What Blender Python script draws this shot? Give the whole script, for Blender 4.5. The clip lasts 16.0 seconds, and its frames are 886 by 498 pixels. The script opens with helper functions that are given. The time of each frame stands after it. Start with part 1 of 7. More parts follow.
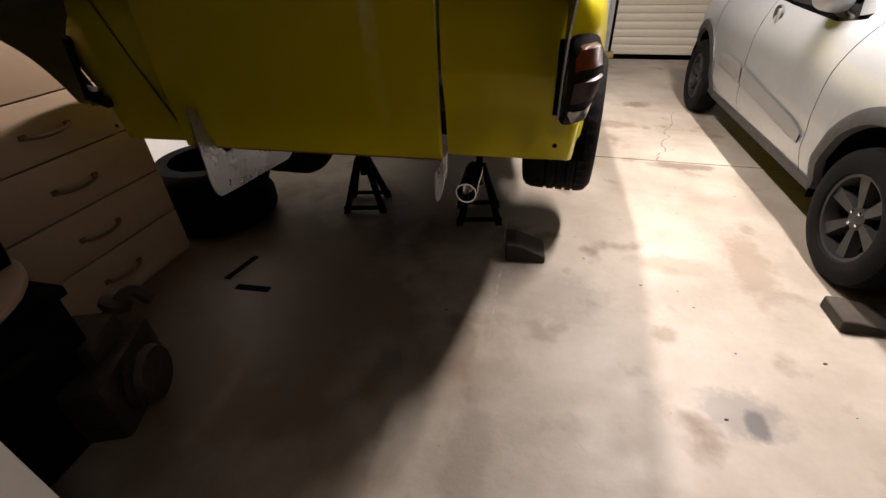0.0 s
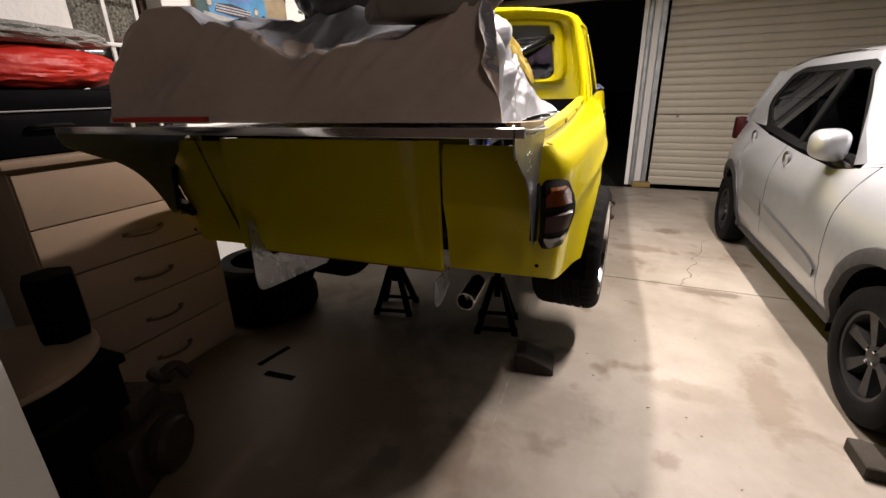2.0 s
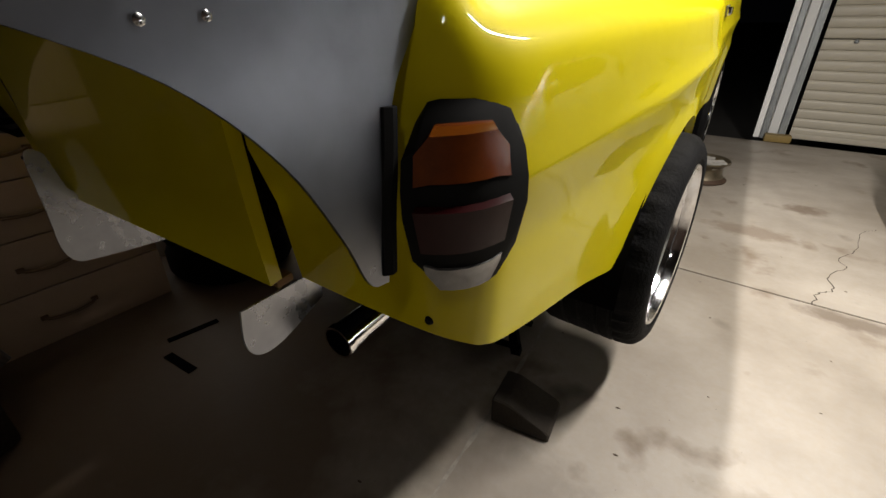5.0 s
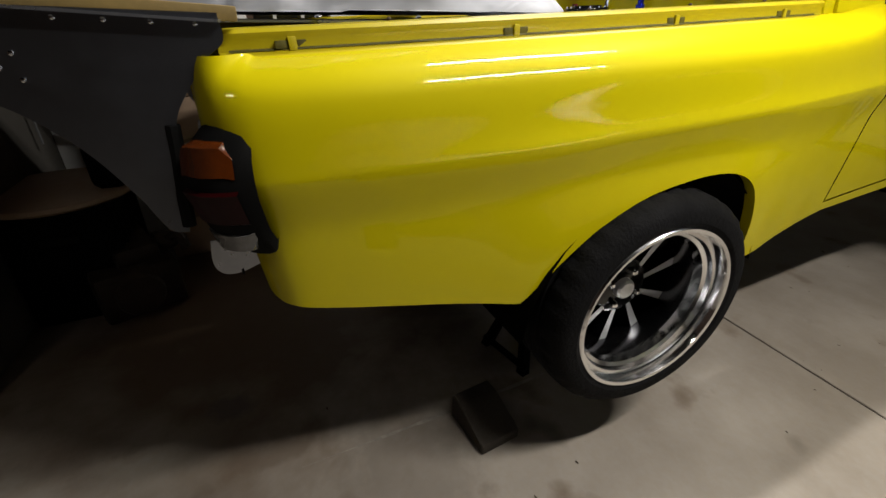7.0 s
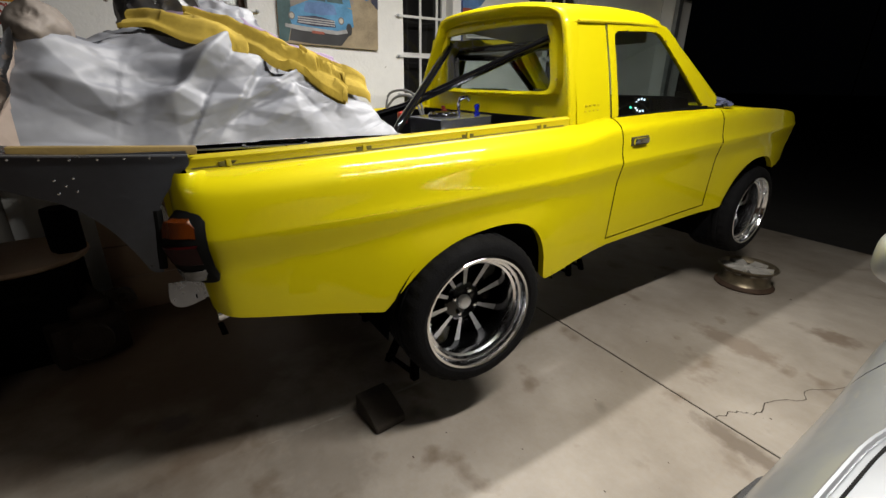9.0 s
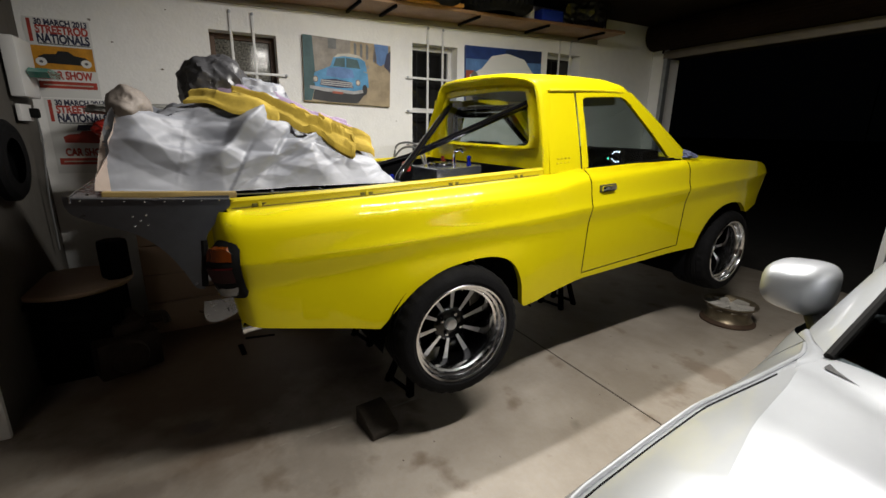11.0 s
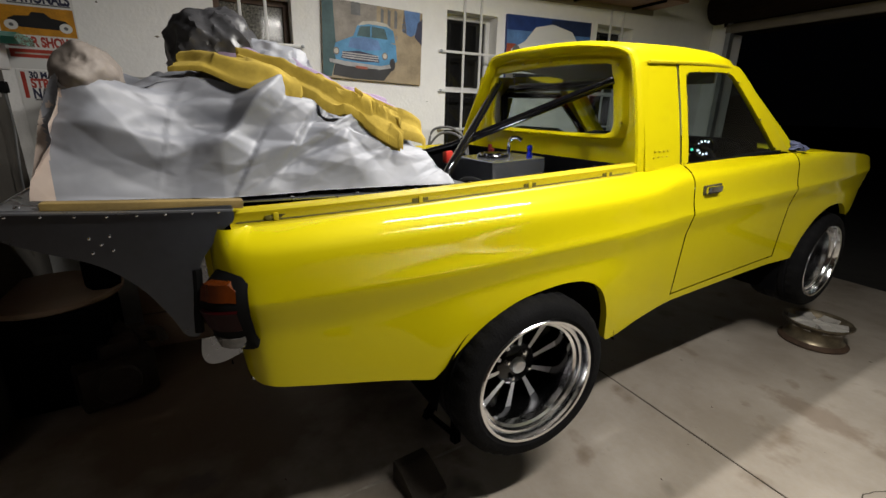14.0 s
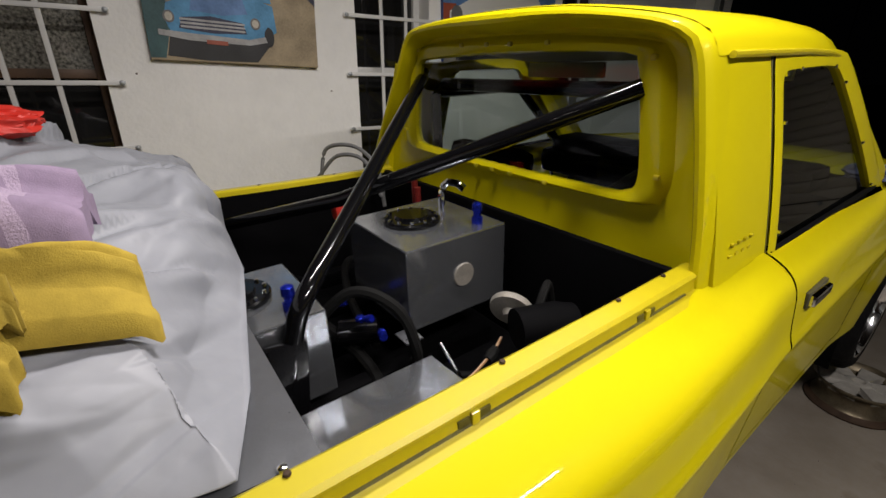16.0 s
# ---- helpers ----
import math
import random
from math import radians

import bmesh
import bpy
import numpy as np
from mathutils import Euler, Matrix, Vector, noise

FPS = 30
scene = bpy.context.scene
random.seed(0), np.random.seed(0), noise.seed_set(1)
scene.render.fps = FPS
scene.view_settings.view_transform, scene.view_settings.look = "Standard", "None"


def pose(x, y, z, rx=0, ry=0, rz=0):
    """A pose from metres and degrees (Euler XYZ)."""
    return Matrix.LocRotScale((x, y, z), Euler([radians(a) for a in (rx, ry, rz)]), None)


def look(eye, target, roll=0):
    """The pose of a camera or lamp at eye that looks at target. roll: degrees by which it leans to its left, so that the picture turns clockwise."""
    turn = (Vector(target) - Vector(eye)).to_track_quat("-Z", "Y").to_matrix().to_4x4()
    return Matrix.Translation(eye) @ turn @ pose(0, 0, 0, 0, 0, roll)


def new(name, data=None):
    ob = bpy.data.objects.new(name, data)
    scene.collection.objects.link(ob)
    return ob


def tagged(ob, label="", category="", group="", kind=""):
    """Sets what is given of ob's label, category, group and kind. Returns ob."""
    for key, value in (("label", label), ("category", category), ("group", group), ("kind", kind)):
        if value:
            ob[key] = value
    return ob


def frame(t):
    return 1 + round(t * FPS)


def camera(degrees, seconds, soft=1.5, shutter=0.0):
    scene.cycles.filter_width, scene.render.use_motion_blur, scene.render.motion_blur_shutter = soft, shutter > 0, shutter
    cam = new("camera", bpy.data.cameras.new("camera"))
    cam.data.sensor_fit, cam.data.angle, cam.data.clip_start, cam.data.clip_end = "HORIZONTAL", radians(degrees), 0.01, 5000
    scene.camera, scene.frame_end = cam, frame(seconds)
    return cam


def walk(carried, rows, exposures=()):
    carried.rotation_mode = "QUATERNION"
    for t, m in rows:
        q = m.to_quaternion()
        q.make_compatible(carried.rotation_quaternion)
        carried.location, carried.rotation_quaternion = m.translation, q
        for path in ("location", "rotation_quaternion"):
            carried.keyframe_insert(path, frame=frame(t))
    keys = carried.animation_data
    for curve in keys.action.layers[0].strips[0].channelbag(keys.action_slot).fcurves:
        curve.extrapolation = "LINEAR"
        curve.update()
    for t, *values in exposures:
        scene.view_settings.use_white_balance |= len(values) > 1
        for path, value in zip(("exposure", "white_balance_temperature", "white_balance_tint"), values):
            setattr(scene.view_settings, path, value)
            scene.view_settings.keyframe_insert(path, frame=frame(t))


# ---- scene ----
cam = camera(91.1, 16.0)
PATH = [
    (0, (0.575, -2.163, 1.271), (0.188, -0.558, 0.143), -2.3),
    (0.5, (0.634, -2.349, 1.329), (0.205, -0.614, 0.431), -2.0),
    (1, (0.702, -2.398, 1.368), (0.23, -0.602, 0.627), -1.8),
    (1.5, (0.774, -2.33, 1.345), (0.195, -0.543, 0.659), -1.1),
    (2, (0.792, -2.292, 1.348), (0.134, -0.528, 0.673), -1.4),
    (2.5, (0.802, -2.274, 1.351), (0.092, -0.525, 0.691), -1.9),
    (3, (0.788, -2.238, 1.337), (0.057, -0.494, 0.685), -2.1),
    (5.5, (0.99, -1.145, 1.147), (-0.087, 0.246, 0.195), -1.7),
    (6, (1.15, -1.025, 1.164), (-0.246, 0.139, 0.329), -5.1),
    (6.5, (1.338, -0.92, 1.237), (-0.226, -0.135, 0.269), 0.6),
    (7, (1.436, -0.926, 1.246), (-0.157, -0.154, 0.316), 0.8),
    (7.5, (1.484, -0.922, 1.253), (-0.117, -0.151, 0.335), 1.3),
    (8, (1.714, -0.926, 1.325), (0.089, -0.126, 0.477), 1.9),
    (8.5, (1.955, -0.959, 1.374), (0.323, -0.104, 0.597), 1.0),
    (9, (2.046, -0.996, 1.432), (0.488, 0.045, 0.732), 0.9),
    (11.5, (2.41, -1.073, 1.493), (0.748, -0.079, 0.995), 0.9),
    (12, (2.405, -1.07, 1.488), (0.738, -0.079, 1.002), 1.0),
    (12.5, (2.395, -1.068, 1.487), (0.723, -0.081, 1.006), 1.1),
    (13, (2.321, -1.068, 1.477), (0.645, -0.09, 0.991), 1.1),
    (13.5, (2.056, -1.039, 1.468), (0.389, -0.072, 0.931), 1.2),
    (14, (1.824, -0.998, 1.489), (0.179, -0.029, 0.894), 1.6),
    (14.5, (1.486, -0.77, 1.529), (-0.09, 0.26, 0.853), 1.7),
    (15, (1.274, -0.618, 1.643), (-0.264, 0.444, 0.931), 2.1),
    (15.5, (1.07, -0.444, 1.659), (-0.441, 0.642, 0.927), 1.3),
    (16, (0.976, -0.25, 1.669), (-0.521, 0.85, 0.929), 0.8),
]
walk(cam, [(t, look(eye, target, roll)) for t, eye, target, roll in PATH],
     [(0, 0.70, 6850, 20), (0.5, 0.55, 6850, 20), (1, 0.36, 6850, 20), (3, 0.34, 6850, 20), (5.5, 0.0, 6500, 10), (6, -0.38, 6500, 10), (7, -0.62, 6500, 10), (9, -0.46, 6450, 10), (12, -0.42, 6450, 10), (14, -0.55, 6450, 10), (15, -0.92, 6500, 12), (16, -1.20, 6500, 14)])
# ---------------------------------------------------------------- light
world = bpy.data.worlds.new("night")
scene.world = world
world.use_nodes = True
world.node_tree.nodes["Background"].inputs[0].default_value = (0.010, 0.011, 0.014, 1)
world.node_tree.nodes["Background"].inputs[1].default_value = 0.05

TURN_G = -3.5
GM = pose(0, 0, 0, 0, 0, TURN_G)
LEAN_T = 3.0
TM = pose(0, 0, 1.1, LEAN_T, 0, 0) @ pose(0, 0, -1.1)
CEIL = 2.78


# ---------------------------------------------------------------- materials
def mat(name, colour, rough=0.5, metal=0.0, spots=0.0, scale=8.0, bump=0.0, bscale=60.0, coat=0.0, tint=None, spec=0.5, ridged=False):
    m = bpy.data.materials.new(name)
    m.use_nodes = True
    nt = m.node_tree
    b = nt.nodes["Principled BSDF"]
    b.inputs["Base Color"].default_value = (*colour, 1)
    b.inputs["Roughness"].default_value = rough
    b.inputs["Metallic"].default_value = metal
    b.inputs["Specular IOR Level"].default_value = spec
    b.inputs["Coat Weight"].default_value = coat
    b.inputs["Coat Roughness"].default_value = 0.04
    co = nt.nodes.new("ShaderNodeTexCoord")
    if spots:
        n1 = nt.nodes.new("ShaderNodeTexNoise")
        n1.inputs["Scale"].default_value, n1.inputs["Detail"].default_value = scale, 8
        n2 = nt.nodes.new("ShaderNodeTexNoise")
        n2.inputs["Scale"].default_value, n2.inputs["Detail"].default_value = scale * 9, 4
        add = nt.nodes.new("ShaderNodeMath")
        add.operation = "MULTIPLY_ADD"
        add.inputs[1].default_value = 0.45
        ramp = nt.nodes.new("ShaderNodeValToRGB")
        lo = tint or tuple(c * (1 - spots) for c in colour)
        ramp.color_ramp.elements[0].position, ramp.color_ramp.elements[1].position = 0.5, 0.92
        ramp.color_ramp.elements[0].color, ramp.color_ramp.elements[1].color = (*lo, 1), (*colour, 1)
        nt.links.new(co.outputs["Object"], n1.inputs["Vector"])
        nt.links.new(co.outputs["Object"], n2.inputs["Vector"])
        nt.links.new(n2.outputs["Fac"], add.inputs[0])
        nt.links.new(n1.outputs["Fac"], add.inputs[2])
        nt.links.new(add.outputs[0], ramp.inputs["Fac"])
        nt.links.new(ramp.outputs["Color"], b.inputs["Base Color"])
        ro = nt.nodes.new("ShaderNodeMapRange")
        ro.inputs["From Min"].default_value, ro.inputs["From Max"].default_value = 0.4, 1.0
        ro.inputs["To Min"].default_value, ro.inputs["To Max"].default_value = min(1, rough + 0.1), max(0.02, rough - 0.06)
        nt.links.new(add.outputs[0], ro.inputs["Value"])
        nt.links.new(ro.outputs[0], b.inputs["Roughness"])
    if bump:
        n3 = nt.nodes.new("ShaderNodeTexNoise")
        n3.inputs["Scale"].default_value, n3.inputs["Detail"].default_value = bscale, 6
        bp = nt.nodes.new("ShaderNodeBump")
        bp.inputs["Strength"].default_value, bp.inputs["Distance"].default_value = bump, 0.01
        if ridged:
            n3.noise_type = "RIDGED_MULTIFRACTAL"
            n3.inputs["Detail"].default_value = 3
        nt.links.new(co.outputs["Object"], n3.inputs["Vector"])
        nt.links.new(n3.outputs["Fac"], bp.inputs["Height"])
        nt.links.new(bp.outputs["Normal"], b.inputs["Normal"])
    return m


def glass(name, colour=(0.75, 0.8, 0.8), rough=0.02):
    m = bpy.data.materials.new(name)
    m.use_nodes = True
    nt = m.node_tree
    nt.nodes.remove(nt.nodes["Principled BSDF"])
    out = nt.nodes["Material Output"]
    tr, gl, mx, lw, pw, ad = (nt.nodes.new(k) for k in ("ShaderNodeBsdfTransparent", "ShaderNodeBsdfGlossy", "ShaderNodeMixShader", "ShaderNodeLayerWeight", "ShaderNodeMath", "ShaderNodeMath"))
    tr.inputs[0].default_value = (*colour, 1)
    gl.inputs["Roughness"].default_value = rough
    lw.inputs[0].default_value = 0.5
    pw.operation, pw.inputs[1].default_value = "POWER", 4.0
    ad.operation, ad.inputs[1].default_value, ad.inputs[2].default_value = "MULTIPLY_ADD", 0.7, 0.045
    nt.links.new(lw.outputs["Facing"], pw.inputs[0])
    nt.links.new(pw.outputs[0], ad.inputs[0])
    nt.links.new(ad.outputs[0], mx.inputs[0])
    nt.links.new(tr.outputs[0], mx.inputs[1])
    nt.links.new(gl.outputs[0], mx.inputs[2])
    nt.links.new(mx.outputs[0], out.inputs[0])
    return m


def emit(name, colour, strength):
    m = bpy.data.materials.new(name)
    m.use_nodes = True
    b = m.node_tree.nodes["Principled BSDF"]
    b.inputs["Base Color"].default_value = (*colour, 1)
    b.inputs["Emission Color"].default_value = (*colour, 1)
    b.inputs["Emission Strength"].default_value = strength
    return m


def floor_material():
    m = mat("trowelled_concrete", (0.38, 0.34, 0.29), 0.6)
    nt = m.node_tree
    b = nt.nodes["Principled BSDF"]
    co = nt.nodes.new("ShaderNodeTexCoord")

    def noise_of(scale, detail, lo, hi, rough=0.6):
        n = nt.nodes.new("ShaderNodeTexNoise")
        n.inputs["Scale"].default_value, n.inputs["Detail"].default_value, n.inputs["Roughness"].default_value = scale, detail, rough
        nt.links.new(co.outputs["Object"], n.inputs["Vector"])
        r = nt.nodes.new("ShaderNodeMapRange")
        r.inputs["From Min"].default_value, r.inputs["From Max"].default_value = lo, hi
        r.clamp = True
        nt.links.new(n.outputs["Fac"], r.inputs["Value"])
        return r.outputs[0], n.outputs["Fac"]

    def mix(fac, a, bcol, kind="MIX"):
        x = nt.nodes.new("ShaderNodeMix")
        x.data_type, x.blend_type = "RGBA", kind
        nt.links.new(fac, x.inputs[0])
        for s, v in ((x.inputs[6], a), (x.inputs[7], bcol)):
            if isinstance(v, tuple):
                s.default_value = (*v, 1)
            else:
                nt.links.new(v, s)
        return x.outputs[2]

    broad, _ = noise_of(1.3, 6, 0.38, 0.66)
    c = mix(broad, (0.215, 0.19, 0.16), (0.32, 0.293, 0.258))
    stain, _ = noise_of(3.1, 5, 0.60, 0.72, 0.5)
    c = mix(stain, c, (0.135, 0.102, 0.074))
    oil, _ = noise_of(2.2, 4, 0.68, 0.76, 0.45)
    c = mix(oil, c, (0.095, 0.076, 0.06))
    fine, raw = noise_of(38, 6, 0.30, 0.75, 0.7)
    c = mix(fine, c, (0.47, 0.44, 0.40), "SOFT_LIGHT")
    speck, _ = noise_of(70, 2, 0.74, 0.78)
    c = mix(speck, c, (0.10, 0.08, 0.065))
    # old brown oil stain that also paints the shade under and behind the truck
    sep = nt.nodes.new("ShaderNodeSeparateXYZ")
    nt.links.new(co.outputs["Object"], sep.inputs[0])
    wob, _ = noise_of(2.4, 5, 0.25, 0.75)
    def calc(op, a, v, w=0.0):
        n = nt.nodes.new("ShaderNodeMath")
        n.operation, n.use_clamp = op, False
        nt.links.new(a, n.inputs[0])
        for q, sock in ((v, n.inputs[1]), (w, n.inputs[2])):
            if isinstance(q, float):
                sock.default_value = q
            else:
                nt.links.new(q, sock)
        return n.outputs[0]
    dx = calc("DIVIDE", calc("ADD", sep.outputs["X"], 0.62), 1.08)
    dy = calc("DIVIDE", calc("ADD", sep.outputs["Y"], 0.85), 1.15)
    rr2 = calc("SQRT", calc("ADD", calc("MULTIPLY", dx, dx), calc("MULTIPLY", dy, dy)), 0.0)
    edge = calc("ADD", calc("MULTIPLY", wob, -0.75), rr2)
    stain_shade = nt.nodes.new("ShaderNodeMapRange")
    stain_shade.inputs["From Min"].default_value, stain_shade.inputs["From Max"].default_value = 0.75, 0.25
    stain_shade.inputs["To Max"].default_value = 0.82
    nt.links.new(edge, stain_shade.inputs["Value"])
    c = mix(stain_shade.outputs[0], c, (0.10, 0.062, 0.034))
    # single stains where oil and water have lain
    wob2, _ = noise_of(16, 4, 0.2, 0.8)
    for sx, sy, rx, ry, strength, tone in [(1.367, -1.049, 0.13, 0.1, 0.75, (0.13, 0.115, 0.105)), (1.398, -1.077, 0.035, 0.06, 0.95, (0.05, 0.045, 0.045)), (0.168, -1.112, 0.06, 0.08, 0.8, (0.09, 0.075, 0.065)), (0.42, -0.976, 0.05, 0.14, 0.65, (0.12, 0.09, 0.065)), (0.538, -1.42, 0.07, 0.22, 0.55, (0.14, 0.115, 0.095)), (1.267, -0.233, 0.19, 0.08, 0.55, (0.2, 0.165, 0.125)), (1.171, -0.72, 0.05, 0.05, 0.7, (0.16, 0.12, 0.09)), (1.492, 0.993, 0.22, 0.06, 0.7, (0.1, 0.075, 0.055)), (1.041, 1.817, 0.25, 0.1, 0.6, (0.14, 0.1, 0.07)), (0.657, -0.581, 0.3, 0.2, 0.35, (0.13, 0.11, 0.09)), (1.304, 2.434, 0.12, 0.1, 0.7, (0.11, 0.075, 0.05)), (1.612, -0.152, 0.1, 0.3, 0.6, (0.15, 0.11, 0.075))]:
        ex = calc("DIVIDE", calc("ADD", sep.outputs["X"], -sx), rx)
        ey = calc("DIVIDE", calc("ADD", sep.outputs["Y"], -sy), ry)
        rad = calc("ADD", calc("SQRT", calc("ADD", calc("MULTIPLY", ex, ex), calc("MULTIPLY", ey, ey)), 0.0), calc("MULTIPLY", wob2, -0.9))
        mr = nt.nodes.new("ShaderNodeMapRange")
        mr.inputs["From Min"].default_value, mr.inputs["From Max"].default_value = 0.75, 0.2
        mr.inputs["To Max"].default_value = strength
        nt.links.new(rad, mr.inputs["Value"])
        c = mix(mr.outputs[0], c, tone)
    nt.links.new(c, b.inputs["Base Color"])
    rr, _ = noise_of(5, 5, 0.2, 0.8)
    ro = nt.nodes.new("ShaderNodeMapRange")
    ro.inputs["To Min"].default_value, ro.inputs["To Max"].default_value = 0.42, 0.68
    nt.links.new(rr, ro.inputs["Value"])
    nt.links.new(ro.outputs[0], b.inputs["Roughness"])
    bp = nt.nodes.new("ShaderNodeBump")
    bp.inputs["Strength"].default_value, bp.inputs["Distance"].default_value = 0.25, 0.004
    nt.links.new(raw, bp.inputs["Height"])
    nt.links.new(bp.outputs["Normal"], b.inputs["Normal"])
    return m


CONCRETE = floor_material()
PLASTER = mat("white_wall_paint", (0.84, 0.835, 0.815), 0.75, spots=0.10, scale=1.6, bump=0.25, bscale=45)
# ceiling and lintel: near-black colour cuts bounce and stands in for dimness
CEILING = mat("dimmed_brown_overhead", (0.013, 0.0075, 0.004), 0.85, spots=0.3, scale=3, spec=0.1)
# unseen south and east walls: added dark so they return little light
SHELL_DARK = mat("unseen_shell_dark", (0.06, 0.036, 0.025), 0.85, spots=0.35, scale=7)
YELLOW = mat("yellow_car_paint", (0.515, 0.440, 0.0015), 0.5, spots=0.03, scale=2.0, coat=0.55, spec=0.05)
YELLOW_MATT = mat("yellow_paint_inside", (0.46, 0.375, 0.003), 0.4, spots=0.08, scale=4, coat=0.5)
BLACK = mat("satin_black_paint", (0.003, 0.003, 0.0035), 0.65, spots=0.3, scale=6, spec=0.03)
GLOSS_BLACK = mat("gloss_black_tube", (0.003, 0.003, 0.0035), 0.12, coat=0.25, spec=0.3)
RUBBER = mat("tyre_rubber", (0.005, 0.005, 0.0055), 0.8, spec=0.12, spots=0.35, scale=9, bump=0.3, bscale=120)
TRIM = mat("black_rubber_trim", (0.004, 0.004, 0.004), 0.75, spec=0.12)
ALU = mat("brushed_aluminium", (0.37, 0.385, 0.42), 0.27, 0.86, spots=0.2, scale=4, bump=0.04, bscale=160)
PLATE = mat("dull_aluminium_plate", (0.20, 0.21, 0.235), 0.30, 1.0, spots=0.25, scale=3)
ALU_BRIGHT = mat("polished_aluminium", (0.82, 0.83, 0.85), 0.12, 1.0, spots=0.08, scale=6)
CHROME = mat("chrome", (0.86, 0.87, 0.88), 0.07, 1.0)
SILVER = mat("silver_car_paint", (0.33, 0.345, 0.365), 0.40, 0.55, spots=0.05, scale=3, coat=0.7)
PLASTIC = mat("grained_black_plastic", (0.025, 0.025, 0.027), 0.6, spots=0.2, scale=20, bump=0.2, bscale=250)
GREY_TRIM = mat("grey_door_moulding", (0.16, 0.16, 0.165), 0.4)
GLASS = glass("window_glass", (0.62, 0.68, 0.67))
CAR_GLASS = glass("tinted_car_glass", (0.22, 0.26, 0.27))
AMBER = mat("amber_lens", (0.115, 0.024, 0.002), 0.2, coat=0.8, spots=0.25, scale=60)
RED_LENS = mat("red_lens", (0.020, 0.001, 0.0015), 0.35, spec=0.15, coat=0.05, spots=0.2, scale=70)
CLEAR_LENS = mat("clear_lens", (0.17, 0.17, 0.17), 0.15, 0.3, coat=1.0, spots=0.3, scale=80)
def crumple(m, strength=0.7):
    """Adds stiff creases, coarse and fine, to a sheet's surface."""
    nt = m.node_tree
    b = nt.nodes["Principled BSDF"]
    co = nt.nodes.new("ShaderNodeTexCoord")
    wob = nt.nodes.new("ShaderNodeTexNoise")
    wob.inputs["Scale"].default_value, wob.inputs["Detail"].default_value = 4.0, 2
    add = nt.nodes.new("ShaderNodeMix")
    add.data_type, add.blend_type = "RGBA", "ADD"
    add.inputs[0].default_value = 0.22
    nt.links.new(co.outputs["Object"], wob.inputs["Vector"])
    nt.links.new(co.outputs["Object"], add.inputs[6])
    nt.links.new(wob.outputs["Color"], add.inputs[7])
    last = None
    for scale, depth in ((6.0, 0.014), (15.0, 0.006)):
        v = nt.nodes.new("ShaderNodeTexVoronoi")
        v.inputs["Scale"].default_value = scale
        bp = nt.nodes.new("ShaderNodeBump")
        bp.inputs["Strength"].default_value, bp.inputs["Distance"].default_value = strength, depth
        nt.links.new(add.outputs[2], v.inputs["Vector"])
        nt.links.new(v.outputs["Distance"], bp.inputs["Height"])
        if last:
            nt.links.new(last, bp.inputs["Normal"])
        last = bp.outputs["Normal"]
    nt.links.new(last, b.inputs["Normal"])
    return m


TARP = mat("silver_grey_car_cover", (0.235, 0.245, 0.275), 0.5, 0.0, spots=0.15, scale=3, bump=0.03, bscale=80)
TARP_BEIGE = mat("beige_cover_underside", (0.52, 0.425, 0.365), 0.75, spots=0.2, scale=3, bump=0.12, bscale=60)
crumple(TARP, 0.12)
crumple(TARP_BEIGE, 0.3)
MUSTARD = mat("mustard_towel", (0.38, 0.27, 0.03), 0.95, spots=0.35, scale=7, bump=0.16, bscale=500)
LILAC = mat("lilac_towel", (0.25, 0.19, 0.28), 0.95, spots=0.25, scale=8, bump=0.16, bscale=500)
DARK_BAG = crumple(mat("dark_grey_cover", (0.065, 0.065, 0.07), 0.35, spots=0.4, scale=6))
WOOD = mat("yellowed_pine", (0.24, 0.165, 0.05), 0.6, spots=0.3, scale=9)
BOARD = mat("varnished_shelf_board", (0.30, 0.17, 0.085), 0.5, spots=0.3, scale=5)
CHEST = mat("pale_wood_veneer", (0.34, 0.24, 0.165), 0.5, spots=0.12, scale=3)
BRASS = mat("dull_bronze_handle", (0.13, 0.085, 0.05), 0.45, 0.7)
RED = mat("red_nylon", (0.50, 0.022, 0.012), 0.55, spots=0.25, scale=6, bump=0.3, bscale=40)
FLEECE = mat("grey_fleece", (0.32, 0.32, 0.30), 0.95, spots=0.25, scale=14, bump=0.8, bscale=120)
DOOR_SHEET = mat("cream_roller_door", (0.46, 0.42, 0.34), 0.45, spots=0.12, scale=2.2)
# rolled-up door: its dim light is put into the near-black brown
DOOR_DIMMED = mat("dimmed_roller_door", (0.013, 0.007, 0.004), 0.85, spots=0.3, scale=3, spec=0.1)
GALV = mat("galvanised_steel", (0.36, 0.38, 0.39), 0.5, 0.7, spots=0.3, scale=12)
RUST = mat("rusty_steel", (0.062, 0.034, 0.018), 0.75, 0.2, spots=0.5, scale=14)
FACE_ALLOY = mat("silver_wheel_lacquer", (0.52, 0.50, 0.46), 0.45, 0.25, spots=0.3, scale=18)
OLD_ALLOY = mat("weathered_alloy", (0.27, 0.25, 0.22), 0.6, 0.3, spots=0.35, scale=18)
BARS = mat("white_bar_paint", (0.62, 0.62, 0.61), 0.4)
FRAME_WOOD = mat("dark_window_frame", (0.10, 0.055, 0.03), 0.55, spots=0.3, scale=10)
BLOCK_WOOD = mat("dark_timber_block", (0.035, 0.027, 0.019), 0.85, spots=0.4, scale=10)
BLUE = mat("blue_anodised", (0.015, 0.03, 0.45), 0.25, 0.8)
CABLE = mat("grey_cable", (0.12, 0.12, 0.12), 0.6)


